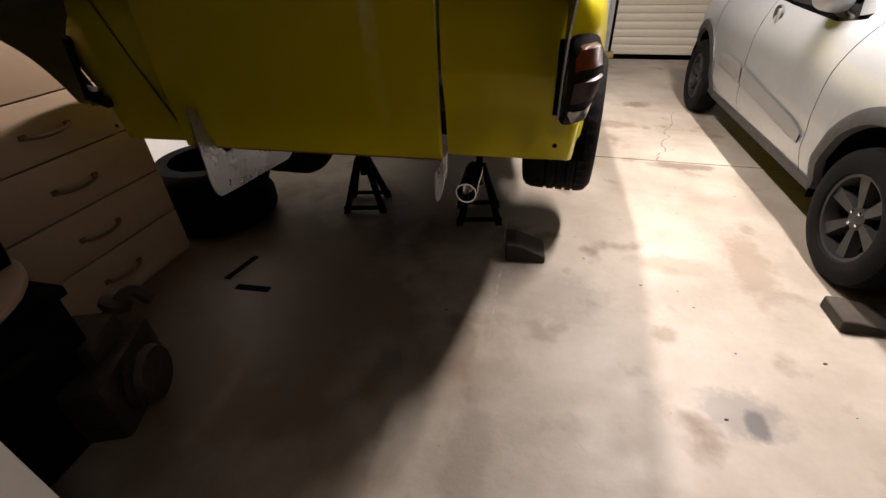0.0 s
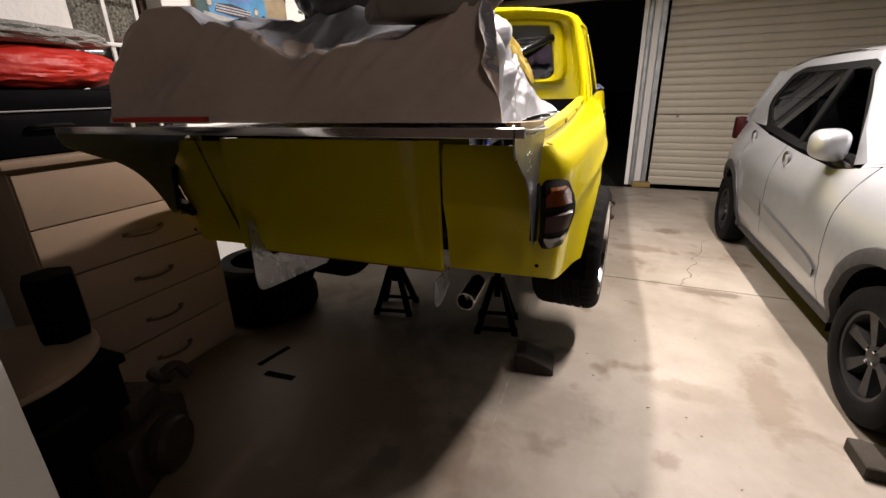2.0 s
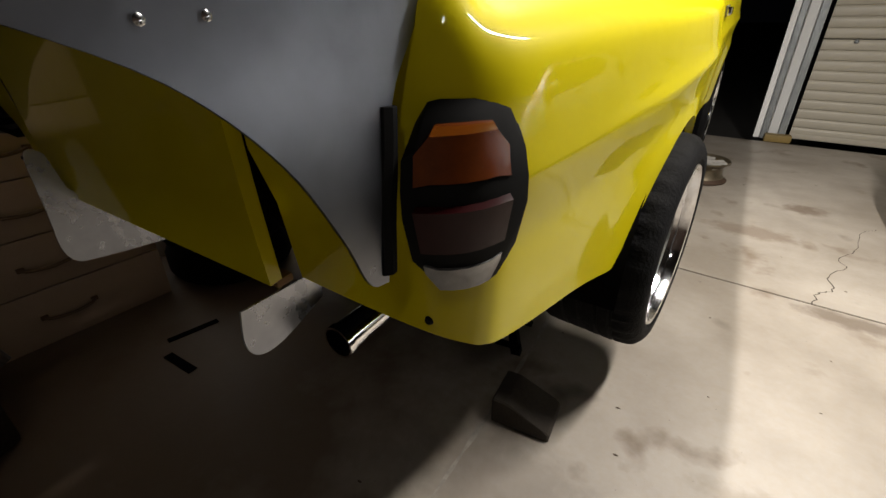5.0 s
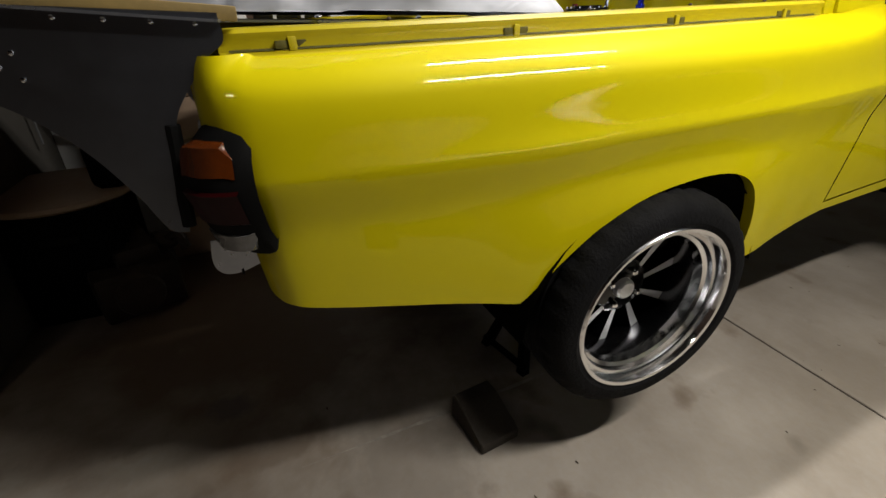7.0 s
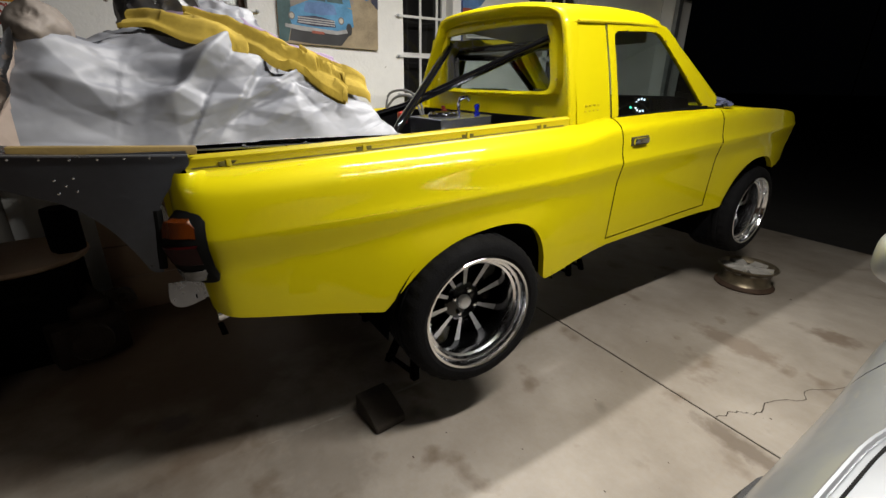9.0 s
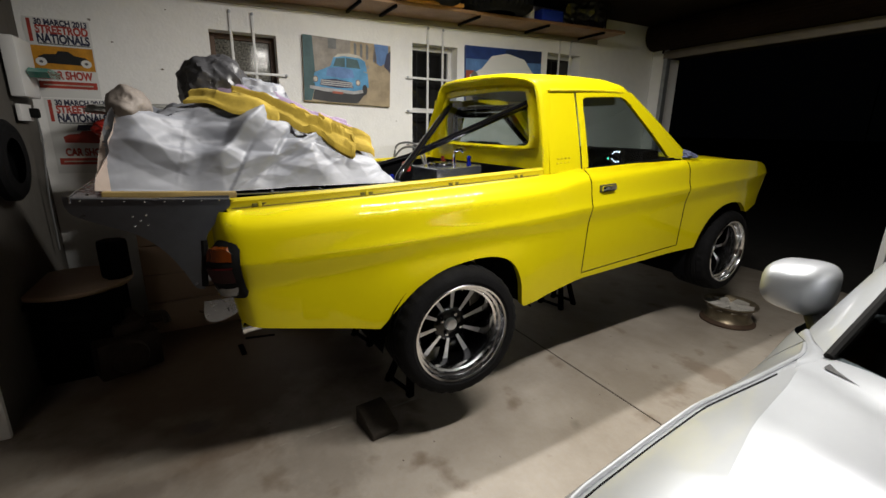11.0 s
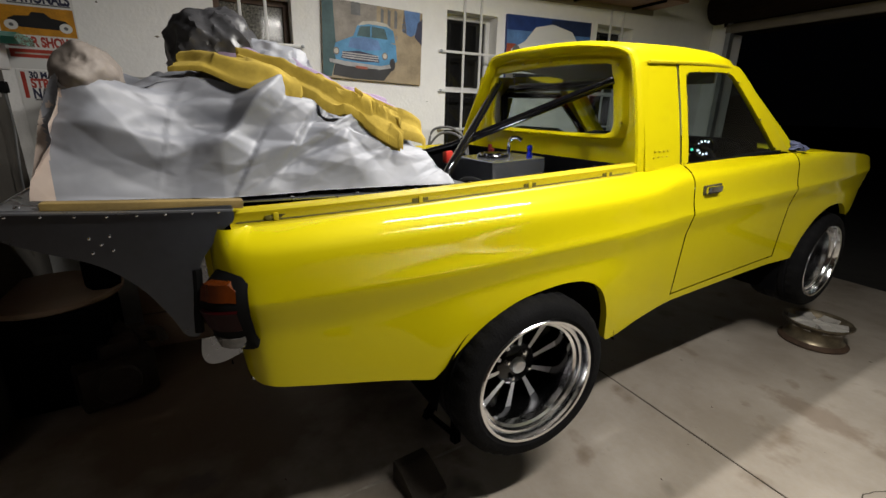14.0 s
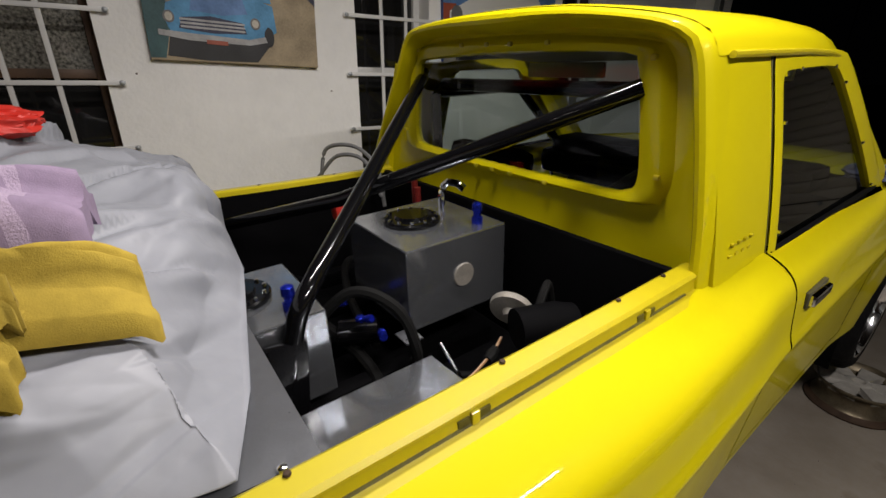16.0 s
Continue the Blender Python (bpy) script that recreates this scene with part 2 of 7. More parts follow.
# ---------------------------------------------------------------- mesh helpers
def finish(bm, smooth=True, angle=35):
    bmesh.ops.recalc_face_normals(bm, faces=bm.faces[:])
    for f in bm.faces:
        f.smooth = smooth
    if smooth:
        lim = radians(angle)
        for e in bm.edges:
            if len(e.link_faces) == 2 and e.calc_face_angle(0) > lim:
                e.smooth = False


def part(name, bm, material, parent=None, label="", smooth=True, m=None, angle=35):
    finish(bm, smooth, angle)
    me = bpy.data.meshes.new(name)
    bm.to_mesh(me)
    bm.free()
    for one in material if isinstance(material, (list, tuple)) else [material]:
        me.materials.append(one)
    ob = new(name, me)
    if parent is not None:
        ob.parent = parent
    if m is not None:
        ob.matrix_basis = m
    if label:
        tagged(ob, label)
    return ob


def thing(name, label, category, m=None, group="", kind=""):
    ob = new(name)
    ob.empty_display_size = 0.1
    if m is not None:
        ob.matrix_basis = m
    return tagged(ob, label, category, group, kind)


def box(size, at=(0, 0, 0), bevel=0.004, turn=None, bm=None):
    b = bmesh.new()
    bmesh.ops.create_cube(b, size=1, matrix=Matrix.Diagonal((*size, 1)))
    if bevel:
        bmesh.ops.bevel(b, geom=b.edges[:], offset=min(bevel, min(size) * 0.45), segments=2, affect="EDGES", profile=0.6)
    bmesh.ops.transform(b, matrix=Matrix.Translation(at) @ (turn or Matrix()), verts=b.verts[:])
    if bm is None:
        return b
    me = bpy.data.meshes.new("tmp")
    b.to_mesh(me)
    b.free()
    bm.from_mesh(me)
    bpy.data.meshes.remove(me)
    return bm


def lathe(profile, n=40, bm=None, m=None, caps=True):
    """A turned shape about x: profile of (x, r)."""
    b = bm if bm is not None else bmesh.new()
    rings = []
    for x, r in profile:
        rings.append([b.verts.new((m or Matrix()) @ Vector((x, r * math.cos(2 * math.pi * k / n), r * math.sin(2 * math.pi * k / n)))) for k in range(n)])
    for a, c in zip(rings, rings[1:]):
        for k in range(n):
            b.faces.new((a[k], a[(k + 1) % n], c[(k + 1) % n], c[k]))
    for ring, (x, r) in ((rings[0], profile[0]), (rings[-1], profile[-1])):
        if r > 1e-4 and caps:
            b.faces.new(ring)
    return b


def tread(b, low, depth, x0=-9.0, x1=9.0):
    """Cuts cross grooves into the outer ring of a tyre turned round x."""
    for v in b.verts:
        r = math.hypot(v.co.y, v.co.z)
        if r > low and x0 < v.co.x < x1:
            k = round(math.atan2(v.co.z, v.co.y) / (2 * math.pi) * 104)
            if k % 3 == 0:
                v.co.y, v.co.z = v.co.y * (1 - depth / r), v.co.z * (1 - depth / r)
    return b


def tube(points, radius, n=10, bm=None, closed=False):
    b = bm if bm is not None else bmesh.new()
    pts = [Vector(p) for p in points]
    rings = []
    up = Vector((0.13, 0.21, 1)).normalized()
    for i, p in enumerate(pts):
        d = (pts[min(i + 1, len(pts) - 1)] - pts[max(i - 1, 0)]).normalized()
        a = d.cross(up)
        if a.length < 0.05:
            a = d.cross(Vector((1, 0, 0)))
        a.normalize()
        c = d.cross(a)
        rings.append([b.verts.new(p + radius * (math.cos(2 * math.pi * k / n) * a + math.sin(2 * math.pi * k / n) * c)) for k in range(n)])
    for a, c in zip(rings, rings[1:]):
        for k in range(n):
            b.faces.new((a[k], a[(k + 1) % n], c[(k + 1) % n], c[k]))
    b.faces.new(rings[0][::-1])
    b.faces.new(rings[-1])
    return b


def curve_pts(points, steps=8):
    """Catmull-Rom through the points."""
    p = [Vector(q) for q in points]
    p = [2 * p[0] - p[1]] + p + [2 * p[-1] - p[-2]]
    out = []
    for i in range(1, len(p) - 2):
        for s in range(steps):
            t = s / steps
            a, b, c, d = p[i - 1], p[i], p[i + 1], p[i + 2]
            out.append(0.5 * ((2 * b) + (c - a) * t + (2 * a - 5 * b + 4 * c - d) * t * t + (3 * b - a - 3 * c + d) * t ** 3))
    out.append(p[-2])
    return out


def grid(rows, bm=None, close=False):
    """A skin over rows of points."""
    b = bm if bm is not None else bmesh.new()
    vs = [[b.verts.new(p) for p in row] for row in rows]
    for r, s in zip(vs, vs[1:]):
        n = len(r)
        for k in range(n if close else n - 1):
            b.faces.new((r[k], r[(k + 1) % n], s[(k + 1) % n], s[k]))
    return b


def thicken(bm, d):
    """Gives a skin an even thickness."""
    bmesh.ops.recalc_face_normals(bm, faces=bm.faces[:])
    bmesh.ops.solidify(bm, geom=bm.faces[:], thickness=d)
    return bm


def sheet(rows, d):
    """A cloth of thickness d below the given rows, closed at its edges."""
    b = bmesh.new()
    hi = [[b.verts.new(p) for p in r] for r in rows]
    lo = [[b.verts.new((p[0], p[1], p[2] - d)) for p in r] for r in rows]
    for g in (hi, lo):
        for r, s in zip(g, g[1:]):
            for k in range(len(r) - 1):
                b.faces.new((r[k], r[k + 1], s[k + 1], s[k]))
    n, m = len(rows), len(rows[0])
    rim = [(0, k) for k in range(m)] + [(i, m - 1) for i in range(1, n)] + [(n - 1, k) for k in range(m - 2, -1, -1)] + [(i, 0) for i in range(n - 2, 0, -1)]
    for (i, k), (j, l) in zip(rim, rim[1:] + rim[:1]):
        b.faces.new((hi[i][k], hi[j][l], lo[j][l], lo[i][k]))
    return b


def plate(outline, d, axis="x", bm=None):
    """A flat sheet of thickness d from an outline in the two other axes, starting at 0."""
    b = bm if bm is not None else bmesh.new()
    put = {"x": lambda u, v, w: (w, u, v), "y": lambda u, v, w: (u, w, v), "z": lambda u, v, w: (u, v, w)}[axis]
    lo, hi = ([b.verts.new(put(u, v, w)) for u, v in outline] for w in (0, d))
    b.faces.new(lo[::-1])
    b.faces.new(hi)
    n = len(outline)
    for k in range(n):
        b.faces.new((lo[k], lo[(k + 1) % n], hi[(k + 1) % n], hi[k]))
    return b


def lerp(x, table):
    """Straight lines through a table of (x, y)."""
    xs, ys = zip(*table)
    return float(np.interp(x, xs, ys))


def smooth01(x, a, b):
    t = min(1.0, max(0.0, (x - a) / (b - a)))
    return t * t * (3 - 2 * t)


# ---------------------------------------------------------------- garage
WX, NY, SY, EX = -1.60, 4.20, -3.6, 5.2
JY = 1.065
BAY = GM @ pose(-0.02, 0.60, 0)


def structure(name, bm, material, label, category, smooth=False, m=None):
    return tagged(part(name, bm, material, None, "", smooth, GM if m is None else m), label, category, "", "structure")


def build_floor():
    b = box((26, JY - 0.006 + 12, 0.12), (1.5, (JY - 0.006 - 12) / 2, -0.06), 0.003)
    fl = structure("floor", b, CONCRETE, "stained pale concrete garage floor with painted-in truck shade, a sawn joint and cracks", "floor")
    b = box((26, 3.5, 0.12), (1.5, JY + 0.006 + 1.75, -0.06), 0.003)
    structure("floor_apron", b, CONCRETE, "stained pale concrete floor slab running out under the open door", "floor")
    structure("floor_joint", box((6.6, 0.0118, 0.05), (1.75, JY, -0.029), 0), mat("joint_dirt", (0.030, 0.022, 0.015), 0.95), "dirty sawn joint between the floor slabs", "joint")
    b = bmesh.new()
    bmesh.ops.create_grid(b, x_segments=2, y_segments=2, size=400)
    structure("ground", b, mat("night_ground", (0.020, 0.018, 0.015), 0.95, spots=0.4, scale=0.7), "dark driveway and ground outside at night", "ground", m=pose(0, 0, -0.13))
    # thin pale line along the floor, tapering at both ends
    line = curve_pts([(0.452, -0.95, 0.0012), (0.450, -0.60, 0.0012), (0.446, -0.30, 0.0012), (0.428, 0.15, 0.0012), (0.405, 0.32, 0.0012), (0.37, 0.98, 0.0012)], 10)
    rows = [[p + Vector((k * 0.009 * (0.35 + 0.65 * abs(noise.noise(p * 6)) * 2) * min(1.0, 4 * i / len(line), 4 * (1 - i / len(line))), 0, 0)) for k in (-1, 1)] for i, p in enumerate(line)]
    tagged(part("floor_pale_line", grid(rows), mat("pale_line_grey", (0.29, 0.265, 0.23), 0.8, spots=0.4, scale=20)), "thin pale line along the concrete floor", "floor line", "", "structure")
    path = curve_pts([(1.41, 0.985, 0), (1.43, 1.10, 0), (1.50, 1.18, 0), (1.485, 1.33, 0), (1.57, 1.48, 0), (1.56, 1.62, 0), (1.66, 1.78, 0), (1.71, 2.05, 0), (1.80, 2.2, 0)], 5)
    random.seed(4)
    left, right = [], []
    for i, p in enumerate(path):
        w = (0.0022 + 0.0016 * random.random()) * (1 - 0.6 * i / len(path))
        j = Vector((random.uniform(-0.012, 0.012), random.uniform(-0.006, 0.006), 0.0012))
        left.append(p + j + Vector((-w, 0, 0)))
        right.append(p + j + Vector((w, 0, 0)))
    tagged(part("floor_crack", grid([left, right]), mat("crack_dirt", (0.05, 0.04, 0.03), 0.95)), "thin jagged crack in the concrete floor", "crack", "", "structure")


def build_west_wall():
    wins = [(-0.824, 1.05, 2.215), (0.868, 1.05, 2.285), (2.49, 1.05, 2.35)]
    ys = sorted({SY - 0.2, NY, *(w[0] for w in wins), *(w[0] + 0.485 for w in wins)})
    zs = sorted({0.0, 1.05, CEIL, *(w[2] for w in wins)})
    b = bmesh.new()
    vs = {(i, k): b.verts.new((WX, y, z)) for i, y in enumerate(ys) for k, z in enumerate(zs)}
    for i in range(len(ys) - 1):
        for k in range(len(zs) - 1):
            cy, cz = (ys[i] + ys[i + 1]) / 2, (zs[k] + zs[k + 1]) / 2
            if any(w[0] < cy < w[0] + 0.485 and w[1] < cz < w[2] for w in wins):
                continue
            b.faces.new((vs[i, k], vs[i + 1, k], vs[i + 1, k + 1], vs[i, k + 1]))
    ex = bmesh.ops.extrude_face_region(b, geom=b.faces[:])
    for v in ex["geom"]:
        if isinstance(v, bmesh.types.BMVert):
            v.co.x -= 0.23
    structure("wall_west", b, PLASTER, "white painted plaster garage wall with three barred windows", "wall")
    lace = mat("frosted_night_pane", (0.02, 0.02, 0.018), 0.15, spots=0.9, scale=75, tint=(0.30, 0.29, 0.25))
    pane_dark = mat("night_pane", (0.012, 0.012, 0.012), 0.06)
    for n, (y0, z0, z1) in enumerate(wins):
        w = thing("window_%d" % (n + 1), "small casement window with white burglar bars, dark outside", "window", GM, "garage windows", "structure")
        fm = FRAME_WOOD if n == 0 else BARS
        b = bmesh.new()
        xf = WX - 0.15
        for s in (0, 1):
            box((0.05, 0.04, z1 - z0), (xf, y0 + 0.02 + s * 0.445, (z0 + z1) / 2), 0.004, bm=b)
        for z in (z0 + 0.02, z0 + (z1 - z0) * 0.52, z1 - 0.02):
            box((0.05, 0.405, 0.04), (xf, y0 + 0.2425, z), 0.004, bm=b)
        part("window_frame", b, fm, w)
        part("pane", box((0.006, 0.40, (z1 - z0) * 0.46), (xf, y0 + 0.2425, z0 + (z1 - z0) * 0.76), 0.001), lace if n == 0 else pane_dark, w)
        part("pane", box((0.006, 0.40, (z1 - z0) * 0.48), (xf, y0 + 0.2425, z0 + (z1 - z0) * 0.27), 0.001), pane_dark, w)
        for dy in (0.155, 0.315):
            part("bar", box((0.012, 0.020, z1 + 0.15 - z0), (WX + 0.012, y0 + dy, (z1 + 0.15 + z0) / 2), 0.003), BARS, w)
            part("bolt", lathe([(WX + 0.018, 0.012), (WX + 0.026, 0.010), (WX + 0.028, 0.004)], 10, m=Matrix.Translation((0, y0 + dy, z1 + 0.135))), GALV, w)
        hz = (1.33, 1.62, 1.915) if n == 0 else (1.365, 1.672, 1.976)
        for z in hz:
            z += 0.04 * (n == 2)
            part("bar", box((0.010, 0.63, 0.020), (WX + 0.022, y0 + 0.2425, z), 0.003), BARS, w)
            for s in (-0.30, 0.785 - 0.30 + 0.115):
                part("bolt", lathe([(WX + 0.026, 0.012), (WX + 0.034, 0.010), (WX + 0.036, 0.004)], 10, m=Matrix.Translation((0, y0 + 0.2425 + (s if s < 0 else 0.30), z))), GALV, w)


def build_shell():
    structure("ceiling", box((EX - WX + 0.5, NY - SY + 1.5, 0.1), ((EX + WX) / 2, (NY + SY + 1.0) / 2, CEIL + 0.05), 0), CEILING, "garage ceiling in near-black brown that cuts bounced light", "ceiling")
    structure("wall_south", box((EX - WX + 0.5, 0.2, CEIL), ((EX + WX) / 2, SY - 0.1, CEIL / 2), 0), SHELL_DARK, "unseen back wall, dark to cut bounced light", "wall")
    structure("wall_east", box((0.2, NY - SY + 0.9, CEIL), (EX + 0.1, (NY + SY + 0.9) / 2, CEIL / 2), 0), SHELL_DARK, "unseen side wall, dark to cut bounced light", "wall")
    b = box((0.20, 0.25, CEIL), (WX + 0.10, NY + 0.125, CEIL / 2), 0.004)
    structure("wall_north_pier", b, PLASTER, "white plastered pier at the open door", "wall")
    b = box((0.24, 0.25, CEIL), (1.0, NY + 0.145, CEIL / 2), 0.004)
    structure("wall_north_post", b, PLASTER, "white plastered post between the two garage doors", "wall", m=BAY)
    b = box((EX - 4.1, 0.25, CEIL), ((EX + 4.1) / 2, NY + 0.125, CEIL / 2), 0.004)
    structure("wall_north_end", b, PLASTER, "white plastered wall beside the closed door", "wall", m=BAY)
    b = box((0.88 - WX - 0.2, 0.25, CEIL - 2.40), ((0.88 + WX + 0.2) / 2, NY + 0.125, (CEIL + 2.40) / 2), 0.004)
    structure("wall_north_lintel", b, CEILING, "lintel over the open garage door, darkened for its dim light", "wall")
    b = box((4.1 - 1.12, 0.25, CEIL - 2.45), ((4.1 + 1.12) / 2, NY + 0.125, (CEIL + 2.45) / 2), 0.004)
    structure("wall_north_lintel_right", b, PLASTER, "white lintel over the closed garage door", "wall", m=BAY)
    # partition's dimness is put into its dark grey
    b = box((1.43, 0.13, 2.62), (WX + 0.715, -2.003, 1.31), 0.006)
    structure("wall_partition", b, mat("dimmed_partition_wall", (0.075, 0.068, 0.058), 0.85, spots=0.15, scale=1.6, bump=0.25, bscale=45), "short grey partition wall beside the drawers, darkened for its dim light", "wall")
    # added white strip keeps the wall's lit end bright
    b = box((0.03, 0.150, 2.62), (WX + 1.447, -2.003, 1.31), 0.004)
    structure("partition_lit_end", b, PLASTER, "partition wall's lit end, an added white strip", "trim")


def build_doors():
    # open door: rolled up behind the lintel
    d = thing("roller_door_open", "brown ribbed garage door rolled up over the opening, darkened for dim light", "garage door", GM)
    prof = [(NY - 0.045, 2.46), (NY - 0.045, 2.56)]
    for k in range(61):
        a = math.radians(20 - 250 * k / 60)
        q = 0.155 + 0.006 * (k % 3 > 0)
        prof.append((NY - 0.22 + q * math.cos(a), 2.625 + q * math.sin(a)))
    n = 22
    part("curtain", grid([[(x, y, z) for y, z in prof] for x in np.linspace(WX + 0.16, 0.80, n)]), DOOR_DIMMED, d, "brown ribbed curtain, its dim light put into the colour", angle=20)
    # the bar's cream is darkened for the dim light up there
    part("bottom_bar", box((0.80 - WX - 0.20, 0.05, 0.09), ((0.80 + WX + 0.20) / 2, NY - 0.04, 2.435), 0.006), mat("dimmed_bottom_bar", (0.16, 0.135, 0.105), 0.5, spots=0.2, scale=5), d, "cream bottom bar, darkened for its dim light")
    # closed door of slats
    d = thing("roller_door", "closed cream ribbed steel roller garage door", "garage door", BAY)
    pitch, x0, x1 = 0.096, 1.16, 4.08
    sl = None
    for k in range(26):
        z = 0.03 + k * pitch
        if sl is None:
            prof = [(0.0, 0.0), (0.010, 0.006), (0.014, 0.02), (0.014, 0.068), (0.010, 0.082), (0.0, 0.0925)]
            b = grid([[(x, -y, zz) for y, zz in prof] for x in (x0, x1)])
            b2 = thicken(b, -0.002)
            sl = part("slat", b2, DOOR_SHEET, d, smooth=True)
            sl.location = (0, NY + 0.10, z)
        else:
            o = new("slat", sl.data)
            o.parent = d
            o.location = (0, NY + 0.10, z + (0.01 if k > 9 else 0))
    part("door_back", box((x1 - x0, 0.004, 2.52), ((x0 + x1) / 2, NY + 0.112, 1.27), 0), mat("door_gap", (0.10, 0.09, 0.07), 0.8), d)
    part("bottom_rail", box((x1 - x0, 0.035, 0.05), ((x0 + x1) / 2, NY + 0.095, 0.03), 0.004), DOOR_SHEET, d)
    part("lock", lathe([(0, 0.02), (0.02, 0.018), (0.03, 0.008)], 14, m=Matrix.Translation((1.42, NY + 0.085, 0.975)) @ pose(0, 0, 0, 0, 0, -90)), GALV, d, "small dark door lock")
    # tracks, jambs and foot block
    for name, x, w, mm, lab in (("door_jamb", 0.865, 0.055, PLASTER, "white timber door jamb, chipped"), ("door_track", 0.925, 0.05, GALV, "galvanised roller door channel"), ("door_jamb", 1.005, 0.085, BARS, "white painted strip between door channels"), ("door_track", 1.085, 0.06, GALV, "galvanised roller door channel")):
        b = box((w, 0.06 if mm is not GALV else 0.09, 2.62), (x, NY - 0.012, 1.31), 0.004)
        if mm is GALV:
            box((w * 0.4, 0.02, 2.62), (x, NY - 0.065, 1.31), 0.003, bm=b)
        tagged(part(name, b, mm, None, "", False, BAY), lab, "door frame", "", "structure")
    b = box((0.05, 0.07, 2.5), (WX + 0.235, NY - 0.03, 1.25), 0.004)
    tagged(part("door_track", b, GALV, None, "", False, GM), "dark steel roller door channel at the pier", "door frame", "", "structure")
    b = box((0.24, 0.12, 0.075), (0, 0, 0.0375), 0.012)
    tagged(part("timber_block", b, WOOD, None, "", True, BAY @ pose(1.06, NY - 0.16, 0, 0, 0, 6)), "weathered brown timber block at the door post's foot", "block")


def build_lamps():
    for x, y, l, power, tone in ((1.75, 0.50, 1.2, 126, (1.0, 0.95, 0.88)), (0.32, 0.52, 1.2, 92, (1.0, 0.96, 0.90)), (1.55, -2.65, 0.5, 6.5, (1.0, 0.92, 0.82))):
        t = thing("ceiling_light", "white fluorescent batten light on the ceiling", "ceiling light", pose(x, y, CEIL, 0, 0, 0), "ceiling lights")
        b = box((0.07, l + 0.06, 0.05), (0, 0, -0.025), 0.008)
        part("batten", b, BARS, t)
        la = bpy.data.lights.new("tube", "AREA")
        la.shape, la.size, la.size_y, la.energy, la.color = "RECTANGLE", 0.045, l, power, tone
        lo = new("tube", la)
        lo.parent = t
        lo.location = (0, 0, -0.075)


def build_wall_chips():
    chip = mat("chipped_plaster", (0.16, 0.14, 0.11), 0.9)
    for y, z, q in CHIPS:
        b = bmesh.new()
        b.faces.new([b.verts.new((WX + 0.0012, y + q * (1 + 0.5 * math.sin(3 * k + y * 9)) * math.cos(k * 0.785), z + 0.7 * q * math.sin(k * 0.785))) for k in range(8)])
        tagged(part("wall_chip", b, chip, None, "", False, GM), "small chip in the white wall paint", "wall chip", "wall chips", "structure")


CHIPS = ((-1.55, 2.19, 0.010), (-1.44, 2.06, 0.007), (-1.16, 1.90, 0.010), (-1.09, 2.31, 0.006), (-0.22, 1.66, 0.006), (0.70, 1.58, 0.006), (1.40, 1.55, 0.008))
build_wall_chips()
build_floor()
build_west_wall()
build_shell()
build_doors()
build_lamps()
# ---------------------------------------------------------------- yellow pickup
def mid(y):
    """The middle line of the body."""
    return -0.12 + 0.10 * smooth01(y, -0.9, 0.6)


def left_of(bm):
    for v in bm.verts:
        v.co.x = 2 * mid(v.co.y) - v.co.x
    return bm


RAIL = 1.262
CELL_ALU = mat("satin_cell_aluminium", (0.58, 0.61, 0.66), 0.15, 0.92, spots=0.2, scale=6)
SPOKE_FACE = mat("machined_spoke_face", (0.70, 0.71, 0.72), 0.34, 0.55)
BARREL = mat("dark_polished_barrel", (0.16, 0.16, 0.17), 0.2, 1.0)
HOOKS = (-0.80, -0.375, 0.06, 0.46)
GROOVE = mat("groove_dark", (0.10, 0.085, 0.004), 0.7, spots=0.5, scale=30)
PLAN = [(0.30, -0.966), (0.45, -0.974), (0.57, -0.975), (0.63, -0.968), (0.672, -0.950), (0.698, -0.920), (0.713, -0.88), (0.726, -0.80), (0.740, -0.68), (0.758, -0.50), (0.778, -0.3), (0.796, 0.0), (0.802, 0.25), (0.799, 0.42), (0.785, 0.68), (0.771, 0.9), (0.763, 1.4), (0.758, 1.9), (0.758, 2.2), (0.752, 2.5), (0.736, 2.75), (0.712, 2.95), (0.680, 3.08), (0.640, 3.14)]
RAIL_X = [(-0.92, -0.061), (-0.88, -0.056), (-0.8, -0.043), (-0.68, -0.029), (-0.5, -0.015), (-0.3, -0.005), (0.0, 0.0), (0.4, 0.002), (0.9, -0.002)]
SHOULDER = [(-0.85, 0.088), (-0.5, 0.092), (-0.3, 0.102), (0.0, 0.115), (0.25, 0.121), (0.42, 0.117), (0.68, 0.103), (0.9, 0.088)]


ARCHES = ((0.035, 0.40), (2.46, 0.40))


def inset(z, y=None, back=0.0):
    """How far the side lies inside its widest line at a height; less round the arches."""
    yy = 1.5 if y is None else y
    if z >= 1.052:
        t = (z - 1.052) / (0.182 + 0.028 * smooth01(yy, 0.58, 0.85))
        # hollow just over the crease, flat panel, then a tight roll to the top
        ridge = 0.016 * (1 - math.exp(-6 * t)) * smooth01(yy, -0.80, -0.30)
        return ridge + 0.006 * t + (lerp(yy, SHOULDER) - 0.003 - 0.075 * back) * t ** 6.5
    d = 1.052 - z
    v = 0.26 * d if d < 0.10 else 0.026 + 0.088 * (d - 0.10)
    if y is not None:
        for c, r in ARCHES:
            q = math.hypot(y - c, 1.05 * (z - 0.50)) - r
            v -= 0.020 * math.exp(-(q / 0.16) ** 2) * smooth01(d, 0.03, 0.20)
    return v


